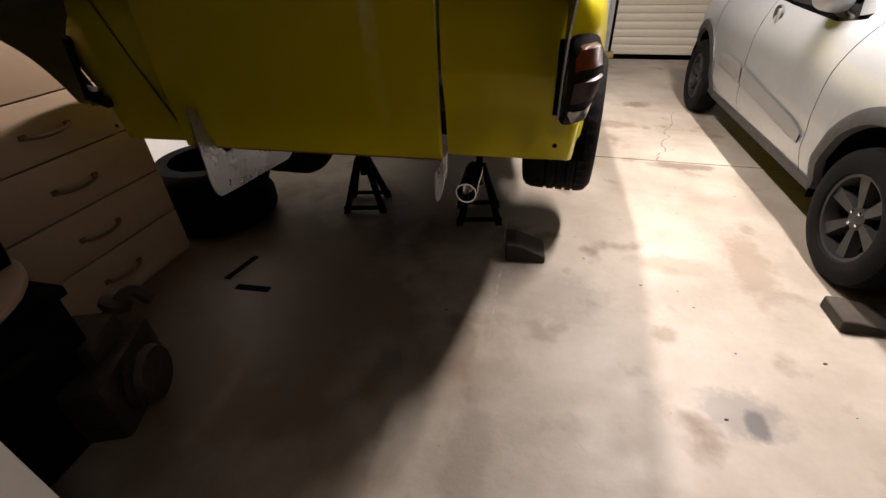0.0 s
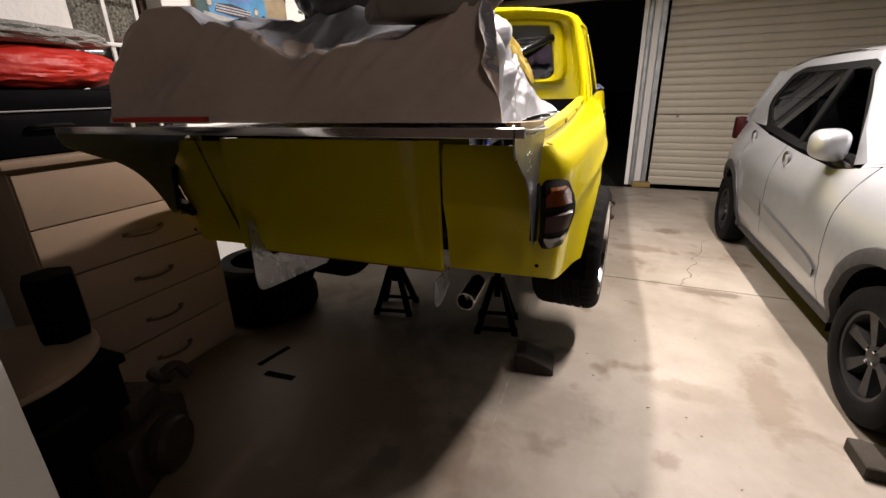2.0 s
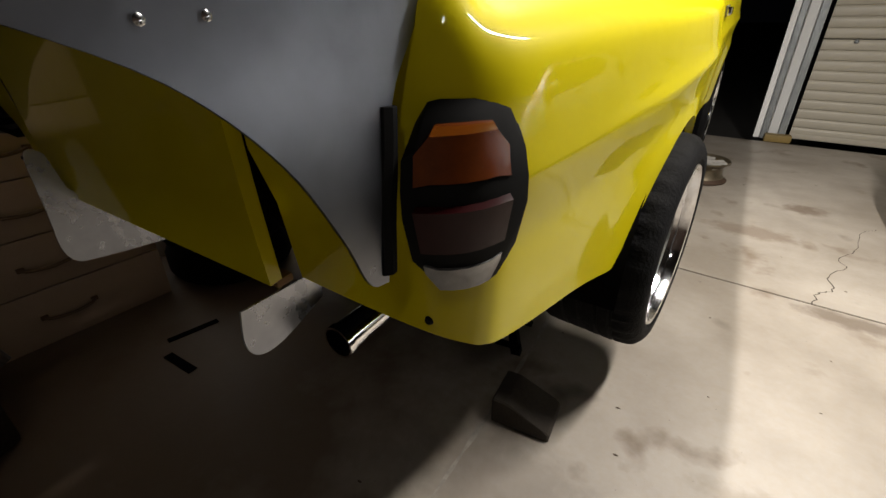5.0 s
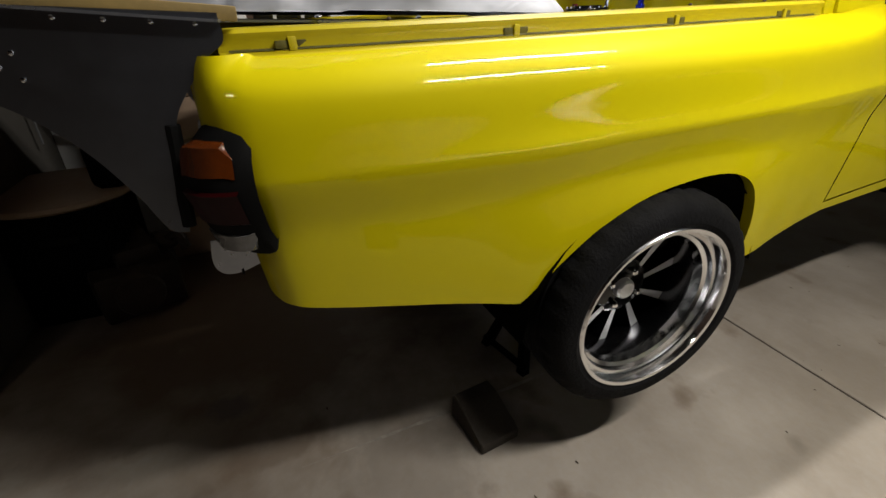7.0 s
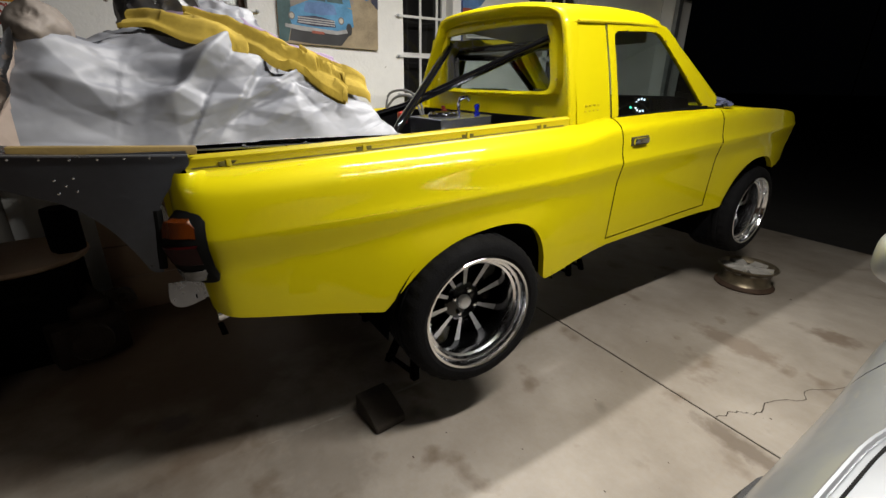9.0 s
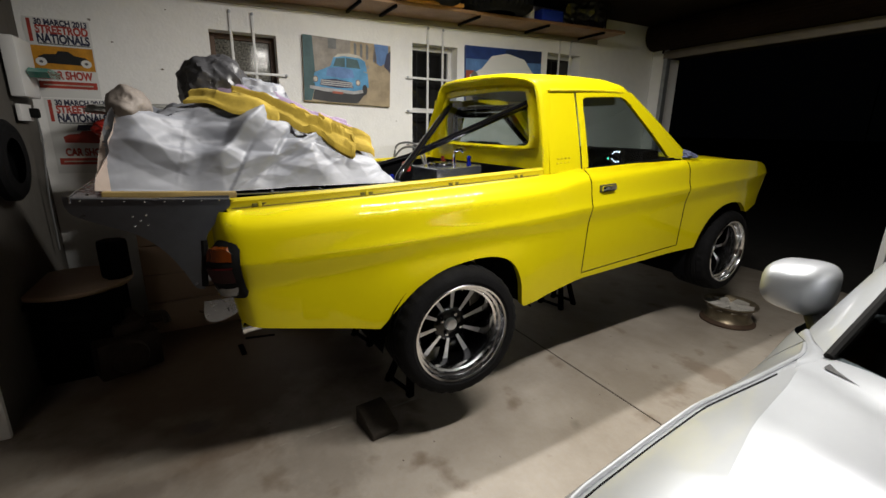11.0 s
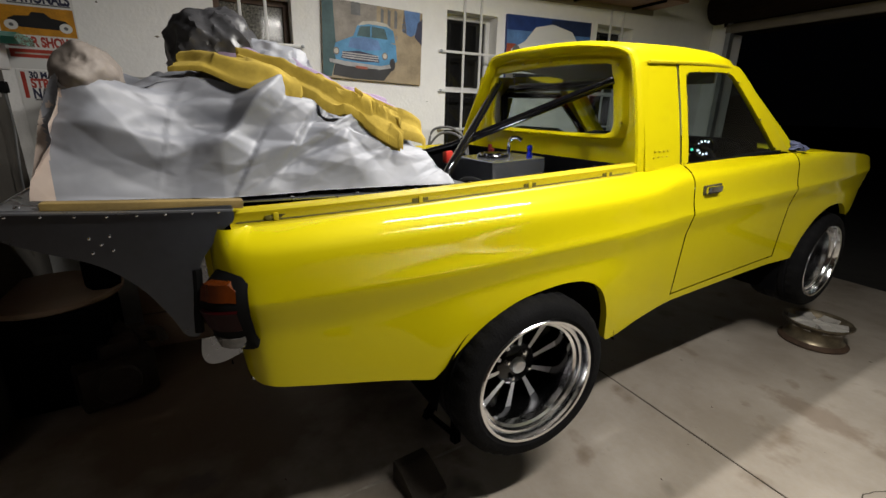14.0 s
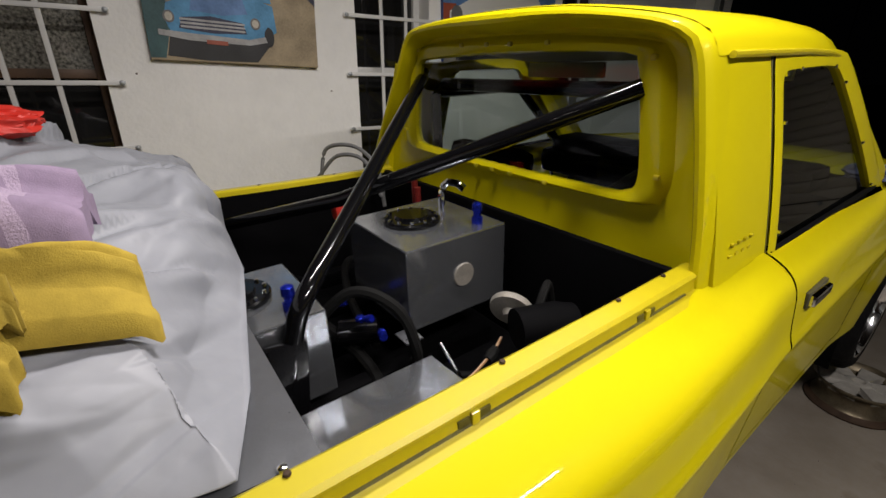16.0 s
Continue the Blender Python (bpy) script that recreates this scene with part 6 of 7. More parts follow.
def blob(size, at, seed, lump=0.22, m=None, flat=0.0):
    b = bmesh.new()
    bmesh.ops.create_icosphere(b, subdivisions=5, radius=1)
    for v in b.verts:
        d = v.co.normalized()
        k = 1 + lump * bumpy(d.x * 1.7 + seed, d.y * 1.7, d.z * 1.7) + lump * 0.55 * (1 - 2 * abs(noise.noise(Vector((d.x * 3.6, d.y * 3.6 + seed, d.z * 3.6))))) + 0.03 * noise.noise(d * 11)
        q = Vector((d.x * size[0], d.y * size[1], d.z * size[2])) * k
        if q.z < -size[2] * (1 - flat):
            q.z = -size[2] * (1 - flat)
        v.co = q + Vector(at)
    return b


def crumpled(size, at, seed, fold=1.0):
    """A bundle of creased sheet: a soft lump with sharp folds."""
    b = bmesh.new()
    bmesh.ops.create_icosphere(b, subdivisions=5, radius=1)
    for v in b.verts:
        d = v.co.normalized()
        k = 1 + 0.18 * noise.noise(d * 1.3 + Vector((seed, 0, 0)))
        for a, f in ((0.16, 1.7), (0.10, 3.4), (0.05, 7.0)):
            u = noise.noise(Vector((d.x * f + seed, d.y * f, d.z * f * 0.7 + seed)))
            k += fold * a * (0.5 - min(1.0, 2.6 * abs(u)))
        q = Vector((d.x * size[0], d.y * size[1], d.z * size[2])) * k
        q.z = max(q.z, -size[2] * 0.5)
        v.co = q + Vector(at)
    return b


build_heap()
def joined(*bms):
    out = bmesh.new()
    for b in bms:
        me = bpy.data.meshes.new("tmp")
        b.to_mesh(me)
        b.free()
        out.from_mesh(me)
        bpy.data.meshes.remove(me)
    return out


def towel(line, width, seed, lift=0.02, fold=0.022, thick=0.012, n=70, m=30):
    """A towel lying in soft folds over the load."""
    line = curve_pts([(x, y, 0) for x, y in line], max(2, n // (len(line) - 1)))
    rows = []
    for i, p in enumerate(line):
        d = (line[min(i + 1, len(line) - 1)] - line[max(i - 1, 0)]).normalized()
        side = Vector((d.y, -d.x, 0))
        t = i / (len(line) - 1)
        row = []
        for k in range(m + 1):
            a = -1 + 2 * k / m
            q = p + side * (width * a * (1 + 0.10 * bumpy(t * 5, a * 1.5, seed))) + d * 0.02 * bumpy(t * 9, a * 3, seed + 3)
            f = 0.9 * fold * math.cos(5.5 * bumpy(a * 1.1 + seed, t * 1.7, seed) + 2.6 * a) + 0.12 * fold * bumpy(q.x * 22, q.y * 22, seed + 1)
            z = 0.2 * heap_z(q.x, q.y) + 0.8 * heap_base(q.x, q.y)[0]
            row.append((q.x, q.y, z + lift + max(-0.006, f) + 0.02 * (1 - a * a)))
        rows.append(row)
    return sheet(rows, thick)


b = joined(towel([(0.27, -0.97), (0.32, -0.88), (0.345, -0.78), (0.35, -0.68)], 0.085, 3.0, 0.012),
           towel([(0.29, -0.82), (0.345, -0.70), (0.385, -0.58), (0.415, -0.47), (0.44, -0.37)], 0.042, 3.4, 0.030, 0.034, 0.03),
           towel([(0.35, -0.60), (0.385, -0.50), (0.395, -0.40), (0.385, -0.262)], 0.040, 8.0, 0.040, 0.034, 0.03),
           towel([(0.40, -0.50), (0.44, -0.44), (0.455, -0.37)], 0.036, 5.0, 0.045, 0.030, 0.025))
tagged(part("mustard_towel", b, MUSTARD, None, "", True, angle=70), "rumpled mustard-yellow towel rolled up on the grey cover", "towel")
b = towel([(0.06, -0.90), (0.12, -0.74), (0.17, -0.58), (0.20, -0.44), (0.215, -0.31)], 0.085, 6.0, 0.075, 0.034, 0.05)
b.faces.ensure_lookup_table()
for f in b.faces:
    y = f.calc_center_median().y
    if -0.385 < y < -0.365 or -0.435 < y < -0.415:
        f.material_index = 1
tagged(part("lilac_towel", b, [LILAC, mat("pale_lilac_stripe", (0.31, 0.245, 0.335), 0.95, bump=0.35, bscale=300)], None, "", True, angle=70), "folded lilac towel with pale stripes on the cover", "towel")
tagged(part("dark_bag", crumpled((0.19, 0.16, 0.15), (-0.02, -0.86, heap_z(-0.02, -0.86) + 0.07), 4.0, 0.6), DARK_BAG, None, "", True, angle=40), "dark grey plastic-wrapped bundle on the covered load", "bundle")
tagged(part("grey_sheet", crumpled((0.13, 0.17, 0.11), (0.06, -0.72, heap_z(0.06, -0.72) + 0.04), 12.0, 0.7), TARP, None, "", True, angle=40), "crumpled silver sheet beside the dark bundle", "sheet")
tagged(part("cover_roll", crumpled((0.17, 0.075, 0.075), (0.36, -1.185, 1.555), 7.0, 0.28), crumple(mat("taupe_cloth", (0.20, 0.172, 0.15), 0.7, spots=0.25, scale=5), 0.3), None, "", True, angle=100), "taupe crumpled cover roll at the load's back corner", "bundle")
tagged(part("red_cloth", crumpled((0.12, 0.16, 0.05), (-0.42, -0.55, heap_z(-0.42, -0.55) + 0.03), 2.0), RED, None, "", True, angle=40), "crumpled red cloth on the covered load", "cloth")
tagged(part("blue_rag", crumpled((0.085, 0.075, 0.034), TM @ Vector((0.635, 1.925, 1.262)), 6.0, 1.2), mat("slate_blue_cloth", (0.055, 0.065, 0.12), 0.9, spots=0.3, scale=20, bump=0.3, bscale=200), None, "", True, angle=40), "slate-blue rag crumpled at the truck's windscreen foot", "rag")

tagged(part("red_strap", box((0.36, 0.02, 0.014), (-0.42, -1.35, deck_z(-1.35) + 0.012), 0.004), RED), "red cloth edge under the grey cover", "cloth")


# ---------------------------------------------------------------- floor things
def build_old_rim():
    w = thing("loose_wheel", "rust-stained bare alloy wheel lying flat on the floor", "wheel rim", pose(0.755, 2.735, 0, 0, 0, 20) @ Matrix.Scale(1.06, 4))
    up = pose(0, 0, 0, 0, -90, 0)
    prof = [(0.0, 0.178), (0.004, 0.190), (0.012, 0.192), (0.020, 0.180), (0.034, 0.168), (0.060, 0.152), (0.090, 0.150), (0.120, 0.160), (0.135, 0.176), (0.145, 0.190), (0.154, 0.192), (0.158, 0.186), (0.150, 0.172), (0.130, 0.158), (0.122, 0.150)]
    b = lathe(prof, 48, m=up, caps=False)
    b.faces.ensure_lookup_table()
    for f in b.faces:
        if f.calc_center_median().z < 0.030:
            f.material_index = 1
    part("barrel", b, [mat("grimy_alloy", (0.20, 0.165, 0.11), 0.36, 0.7, spots=0.6, scale=16), RUST], w, "dull barrel with rusty edges")
    part("hub", lathe([(0.10, 0.055), (0.140, 0.055), (0.145, 0.045), (0.145, 0.028), (0.125, 0.026), (0.125, 0.0)], 24, m=up), FACE_ALLOY, w)
    for k in range(6):
        m = Matrix.Rotation(2 * math.pi * k / 6, 4, "Z")
        b = bmesh.new()
        va = [b.verts.new(m @ Vector(p)) for p in ((0.04, -0.024, 0.11), (0.04, -0.023, 0.140), (0.04, 0.023, 0.140), (0.04, 0.024, 0.11))]
        vb = [b.verts.new(m @ Vector(p)) for p in ((0.158, -0.056, 0.115), (0.158, -0.050, 0.142), (0.158, 0.050, 0.142), (0.158, 0.056, 0.115))]
        for i in range(4):
            b.faces.new((va[i], va[(i + 1) % 4], vb[(i + 1) % 4], vb[i]))
        b.faces.new(va)
        b.faces.new(vb[::-1])
        part("spoke", b, FACE_ALLOY, w, smooth=False)


def jack_stand(x, y, top):
    s = thing("jack_stand", "black steel jack stand under the truck", "jack stand", pose(x, y, 0, 0, 0, 10), "jack stands")
    for sx in (-1, 1):
        for sy in (-1, 1):
            b = bmesh.new()
            lo = [Vector((sx * 0.11 + dx, sy * 0.10 + dy, 0)) for dx, dy in ((-0.018, -0.018), (0.018, -0.018), (0.018, 0.018), (-0.018, 0.018))]
            hi = [Vector((sx * 0.022 + dx * 0.8, sy * 0.022 + dy * 0.8, top * 0.62)) for dx, dy in ((-0.018, -0.018), (0.018, -0.018), (0.018, 0.018), (-0.018, 0.018))]
            va, vb = [b.verts.new(p) for p in lo], [b.verts.new(p) for p in hi]
            for i in range(4):
                b.faces.new((va[i], va[(i + 1) % 4], vb[(i + 1) % 4], vb[i]))
            b.faces.new(va[::-1])
            b.faces.new(vb)
            part("leg", b, BLACK, s, smooth=False)
    part("base_ring", box((0.25, 0.02, 0.02), (0, 0.10, 0.03), 0.003), BLACK, s)
    part("base_ring", box((0.25, 0.02, 0.02), (0, -0.10, 0.03), 0.003), BLACK, s)
    part("column", box((0.036, 0.036, top * 0.6), (0, 0, top * 0.7), 0.004), BLACK, s)
    part("saddle", box((0.09, 0.055, 0.02), (0, 0, top - 0.01), 0.006), GALV, s)


def wedge(name, x, y, turn, label, size=(0.19, 0.15, 0.10), mm=None):
    l, w, h = size
    b = plate([(-l / 2, 0), (l / 2, 0), (l / 2, h * 0.35), (l / 2 - 0.02, h * 0.45), (-l / 2 + 0.05, h), (-l / 2, h)], w, "y")
    bmesh.ops.bevel(b, geom=b.edges[:], offset=0.005, segments=1, affect="EDGES")
    tagged(part(name, b, mm or BLOCK_WOOD, None, "", False, pose(x, y, 0, 0, 0, turn)), label, "wheel chock")


def build_chest():
    c = thing("chest_of_drawers", "pale wood-veneer chest of drawers with dark curved handles", "chest of drawers", pose(-1.21, -1.0, 0, 0, 0, -2.0))
    # front faces +x, at x = 0
    y0, y1, h, d = -0.36, 0.435, 1.15, 0.36
    part("carcass", box((d, y1 - y0, h - 0.03), (-d / 2 - 0.02, (y0 + y1) / 2, (h - 0.03) / 2), 0.004), CHEST, c)
    part("top", box((d + 0.05, y1 - y0 + 0.05, 0.03), (-d / 2, (y0 + y1) / 2, h - 0.012), 0.006), CHEST, c, "pale wood top")
    n = 5
    z0 = 0.028
    dh = (h - 0.045 - z0) / n
    for k in range(n):
        dr = part("drawer", box((0.02, y1 - y0 - 0.01, dh - 0.006), (-0.010, (y0 + y1) / 2, z0 + dh * (k + 0.5)), 0.003), CHEST, c, "pale drawer front")
        if k == 4:
            continue
        zc = z0 + dh * (k + 0.5) - 0.005
        ym = 0.055
        pts = curve_pts([(0.0, ym - 0.085, zc), (0.022, ym - 0.07, zc - 0.004), (0.030, ym - 0.02, zc - 0.010), (0.030, ym + 0.02, zc - 0.010), (0.022, ym + 0.07, zc - 0.004), (0.0, ym + 0.085, zc)], 5)
        part("handle", tube(pts, 0.007, 8), BRASS, dr, "dark curved handle")
        for yy in (-0.085, 0.085):
            part("handle_foot", box((0.010, 0.026, 0.020), (0.003, ym + yy, zc), 0.004), BRASS, dr)
    part("plinth", box((d, y1 - y0, 0.055), (-d / 2 - 0.03, (y0 + y1) / 2, 0.0275), 0.003), CHEST, c)


build_old_rim()
jack_stand(0.27, 0.02, 0.50)
jack_stand(-0.42, 0.05, 0.50)
jack_stand(-0.22, 1.75, 0.64)
jack_stand(-0.58, 1.75, 0.64)
wedge("wheel_chock", 0.56, -0.405, 5, "dark timber wheel chock lying on the floor by the truck")
wedge("wheel_chock", 1.88, -0.66, 0, "dark timber chock against the silver car's front wheel", (0.20, 0.16, 0.055))
build_chest()
c = thing("black_case", "black soft case standing on the chest of drawers", "case", pose(-1.40, -1.16, 1.1545))
part("body", box((0.28, 0.60, 0.165), (0, 0, 0.0825), 0.03), BLACK, c)
part("lid", box((0.284, 0.604, 0.078), (0, 0, 0.206), 0.026), BLACK, c)
part("zip", box((0.288, 0.608, 0.006), (0, 0, 0.166), 0.002), GREY_TRIM, c, "grey zip")
part("handle", tube(curve_pts([(0.14, -0.08, 0.10), (0.165, -0.06, 0.11), (0.17, 0.0, 0.112), (0.165, 0.06, 0.11), (0.14, 0.08, 0.10)], 5), 0.008, 8), TRIM, c)
b = blob((0.17, 0.37, 0.085), (-1.39, -1.13, 1.478), 3.0, 0.10, flat=0.08)
tagged(part("red_bag", b, RED), "large red nylon bag lying on the black case", "bag")
b = blob((0.17, 0.36, 0.045), (-1.40, -1.15, 1.595), 6.0, 0.16, flat=0.3)
tagged(part("grey_blanket", b, FLEECE), "pale grey fleece folded on the red bag", "blanket")


def build_machine():
    m = thing("engine_block", "dark greasy engine part standing on the floor", "engine part", pose(-0.86, -1.50, 0, 0, 0, 20))
    grime = mat("greasy_iron", (0.035, 0.022, 0.014), 0.6, 0.3, spots=0.5, scale=12, bump=0.4, bscale=60)
    part("block", box((0.40, 0.34, 0.24), (0, 0, 0.12), 0.03), grime, m)
    part("cover", box((0.34, 0.18, 0.10), (-0.02, 0.03, 0.27), 0.03), grime, m)
    part("pulley", lathe([(0, 0.09), (0.02, 0.10), (0.03, 0.085), (0.04, 0.085), (0.05, 0.10), (0.07, 0.09)], 28, m=Matrix.Translation((0.20, -0.02, 0.14))), grime, m)
    part("pipe", tube(curve_pts([(0.1, 0.12, 0.28), (0.16, 0.2, 0.33), (0.2, 0.22, 0.27)], 6), 0.022, 10), grime, m)
    part("flange", lathe([(0, 0.05), (0.02, 0.05), (0.03, 0.03)], 18, m=Matrix.Translation((0.12, 0.16, 0.30)) @ pose(0, 0, 0, 0, -60, 30)), grime, m)


build_machine()
# two added tyres stand in for the dark gap beside the chest
for z in (0.0, 0.185):
    b = lathe([(0.0, 0.20), (0.0, 0.27), (0.02, 0.295), (0.05, 0.31), (0.13, 0.31), (0.16, 0.295), (0.18, 0.27), (0.18, 0.20)], 40, m=pose(0, 0, 0, 0, -90, 0), caps=False)
    tagged(part("spare_tyre", b, RUBBER, None, "", True, pose(-1.24, -0.20, z)), "black tyre added to fill the dark gap by the wall", "tyre", "tyres on the floor")
b = lathe([(0, 0.075), (0.02, 0.08), (0.22, 0.08), (0.24, 0.075)], 6, m=pose(-0.97, -1.47, 0.556, 0, -90, 0))
tagged(part("black_can", b, BLACK, None, "", False), "black six-sided canister on a round board", "canister")
c = thing("dark_crate", "dark plastic crate on the floor", "crate", pose(-1.02, -1.67, 0))
part("body", box((0.57, 0.41, 0.50), (0, 0, 0.25), 0.02), BLACK, c)
part("rim", box((0.60, 0.44, 0.035), (0, 0, 0.5025), 0.008), BLACK, c)
for dx in (-0.2, 0.0, 0.2):
    part("rib", box((0.03, 0.43, 0.44), (dx, 0, 0.24), 0.006), BLACK, c)
part("handle", box((0.012, 0.14, 0.03), (0.292, 0, 0.40), 0.005), TRIM, c)
b = lathe([(0, 0.0), (0, 0.30), (0.012, 0.31), (0.03, 0.31), (0.034, 0.30), (0.036, 0.0)], 40, m=pose(-1.02, -1.70, 0.52, 0, -90, 0))
tagged(part("round_board", b, CHEST, None, "", True), "round pale wooden board lying on the dark crate", "board")
tagged(part("floor_bracket", box((0.030, 0.20, 0.004), (-0.82, -0.68, 0.0022), 0.001, Matrix.Rotation(radians(-12), 4, "Z")), BLACK, None, "", False), "flat steel strip lying on the floor", "scrap")
tagged(part("floor_bracket", box((0.17, 0.035, 0.004), (-0.67, -0.82, 0.0022), 0.001, Matrix.Rotation(radians(2), 4, "Z")), BLACK, None, "", False), "flat steel strip lying on the floor", "scrap")

random.seed(21)
b = bmesh.new()
for k in range(42):
    x, y, q, a = random.uniform(0.2, 1.85), random.uniform(-1.9, 3.2), random.uniform(0.0015, 0.0055), random.uniform(0, 6.3)
    ring_pts = [b.verts.new((x + q * (1 + 0.6 * abs(math.cos(i + a))) * math.cos(a + i * 1.047), y + q * random.uniform(0.3, 0.8) * math.sin(a + i * 1.047), 0.0015 + 0.002 * random.random())) for i in range(6)]
    b.faces.new(ring_pts)
tagged(part("floor_grit", thicken(b, 0.001), mat("dry_leaf_bits", (0.06, 0.04, 0.025), 0.9), None, "", False), "small dry leaf bits and grit on the floor", "grit", "", "stuff")


# ---------------------------------------------------------------- on the walls
def flat(name, parent, poly, mm, lift, label=""):
    """A flat shape on a picture, in the picture's own y and z."""
    b = bmesh.new()
    b.faces.new([b.verts.new((lift, y, z)) for y, z in poly])
    return part(name, b, mm, parent, label, False)


def disc(y, z, ry, rz, n=20):
    return [(y + ry * math.cos(2 * math.pi * k / n), z + rz * math.sin(2 * math.pi * k / n)) for k in range(n)]


def words(text, parent, y, z, size, mm, width=None, lift=0.0016, turn=0):
    cu = bpy.data.curves.new("lettering", "FONT")
    cu.body, cu.size, cu.align_x, cu.align_y, cu.offset = text, size, "CENTER", "CENTER", size * 0.046
    ob = new("lettering", cu)
    dg = bpy.context.evaluated_depsgraph_get()
    me = bpy.data.meshes.new_from_object(ob.evaluated_get(dg))
    bpy.data.objects.remove(ob)
    me.materials.clear()
    me.materials.append(mm)
    o = new("lettering", me)
    o.parent = parent
    xs = [v.co.x for v in me.vertices]
    k = width / (max(xs) - min(xs)) if width else 1
    o.matrix_basis = pose(lift, y, z) @ pose(0, 0, 0, 90, 0, 90) @ pose(0, 0, 0, 0, 0, turn) @ Matrix.Diagonal((k, 1, 1, 1))
    return o


INK = {n: mat("print_" + n, tuple(0.8 * q for q in c), 0.55, spots=0.4, scale=11) for n, c in dict(white=(0.72, 0.72, 0.70), red=(0.55, 0.06, 0.035), navy=(0.025, 0.03, 0.08), orange=(0.80, 0.36, 0.02), black=(0.015, 0.015, 0.017), sky=(0.13, 0.28, 0.60), blue=(0.09, 0.36, 0.66), cream=(0.66, 0.62, 0.52), sand=(0.46, 0.36, 0.22), stone=(0.36, 0.32, 0.27), grey=(0.20, 0.20, 0.20), chrome=(0.50, 0.50, 0.50), deep=(0.02, 0.06, 0.26), brick=(0.45, 0.10, 0.05), teal=(0.04, 0.12, 0.13), night=(0.02, 0.04, 0.12)).items()}


def poster(y0, z0, w, h, second):
    p = thing("poster", "printed car show poster with red and black lettering", "poster", GM @ pose(WX + 0.001, y0, z0, 0, 0, 0), "posters")
    part("sheet", box((0.0012, w, h), (0.0006, w / 2, h / 2), 0), INK["white"], p, smooth=False)
    words("30 MARCH 2013", p, w * 0.56, h * 0.945, 0.049, INK["navy"], w * 0.80)
    words("STREETROD", p, w * 0.56, h * 0.855, 0.068, INK["red"], w * 0.80)
    words("NATIONALS", p, w * 0.56, h * 0.745, 0.075, INK["navy"], w * 0.80)
    flat("print_bar", p, [(w * 0.17, h * 0.675), (w * 0.96, h * 0.675), (w * 0.96, h * 0.69), (w * 0.17, h * 0.69)], INK["grey"], 0.0016)
    flat("print_bar", p, [(w * 0.055, h * 0.70), (w * 0.11, h * 0.70), (w * 0.11, h * 0.98), (w * 0.055, h * 0.98)], INK["red"], 0.0016)
    if not second:
        flat("print_panel", p, [(w * 0.02, h * 0.36), (w * 0.98, h * 0.36), (w * 0.98, h * 0.655), (w * 0.02, h * 0.655)], INK["orange"], 0.0014)
    car = [(0.14, 0.44), (0.13, 0.52), (0.22, 0.55), (0.40, 0.56), (0.44, 0.60), (0.60, 0.60), (0.68, 0.55), (0.86, 0.53), (0.92, 0.47), (0.90, 0.43)]
    dz = -0.02 if second else 0
    flat("print_car", p, [(w * (a + (0.06 if second else 0)), h * (b + dz)) for a, b in car], INK["red"] if second else INK["black"], 0.0018)
    if not second:
        for a in (0.16, 0.85):
            flat("print_wheel", p, disc(w * a, h * 0.455, w * 0.085, h * 0.052), INK["white"], 0.0021)
            flat("print_wheel", p, disc(w * a, h * 0.455, w * 0.03, h * 0.018), INK["grey"], 0.0024)
    else:
        flat("print_car", p, [(w * 0.42, h * 0.585), (w * 0.80, h * 0.585), (w * 0.74, h * 0.66), (w * 0.46, h * 0.66)], INK["navy"], 0.0020)
    words("CAR SHOW", p, w * 0.54, h * 0.285, 0.071, INK["red"], w * 0.74)
    flat("print_panel", p, [(w * 0.06, h * 0.12), (w * 0.96, h * 0.12), (w * 0.96, h * 0.21), (w * 0.06, h * 0.21)], INK["red"], 0.0015)
    flat("print_bar", p, [(w * 0.12, h * 0.155), (w * 0.90, h * 0.155), (w * 0.90, h * 0.172), (w * 0.12, h * 0.172)], INK["cream"], 0.0018)


INK["white"] = mat("poster_white", (0.66, 0.66, 0.64), 0.6)
poster(-1.905, 1.672, 0.350, 0.50, False)
poster(-1.880, 1.155, 0.350, 0.51, True)


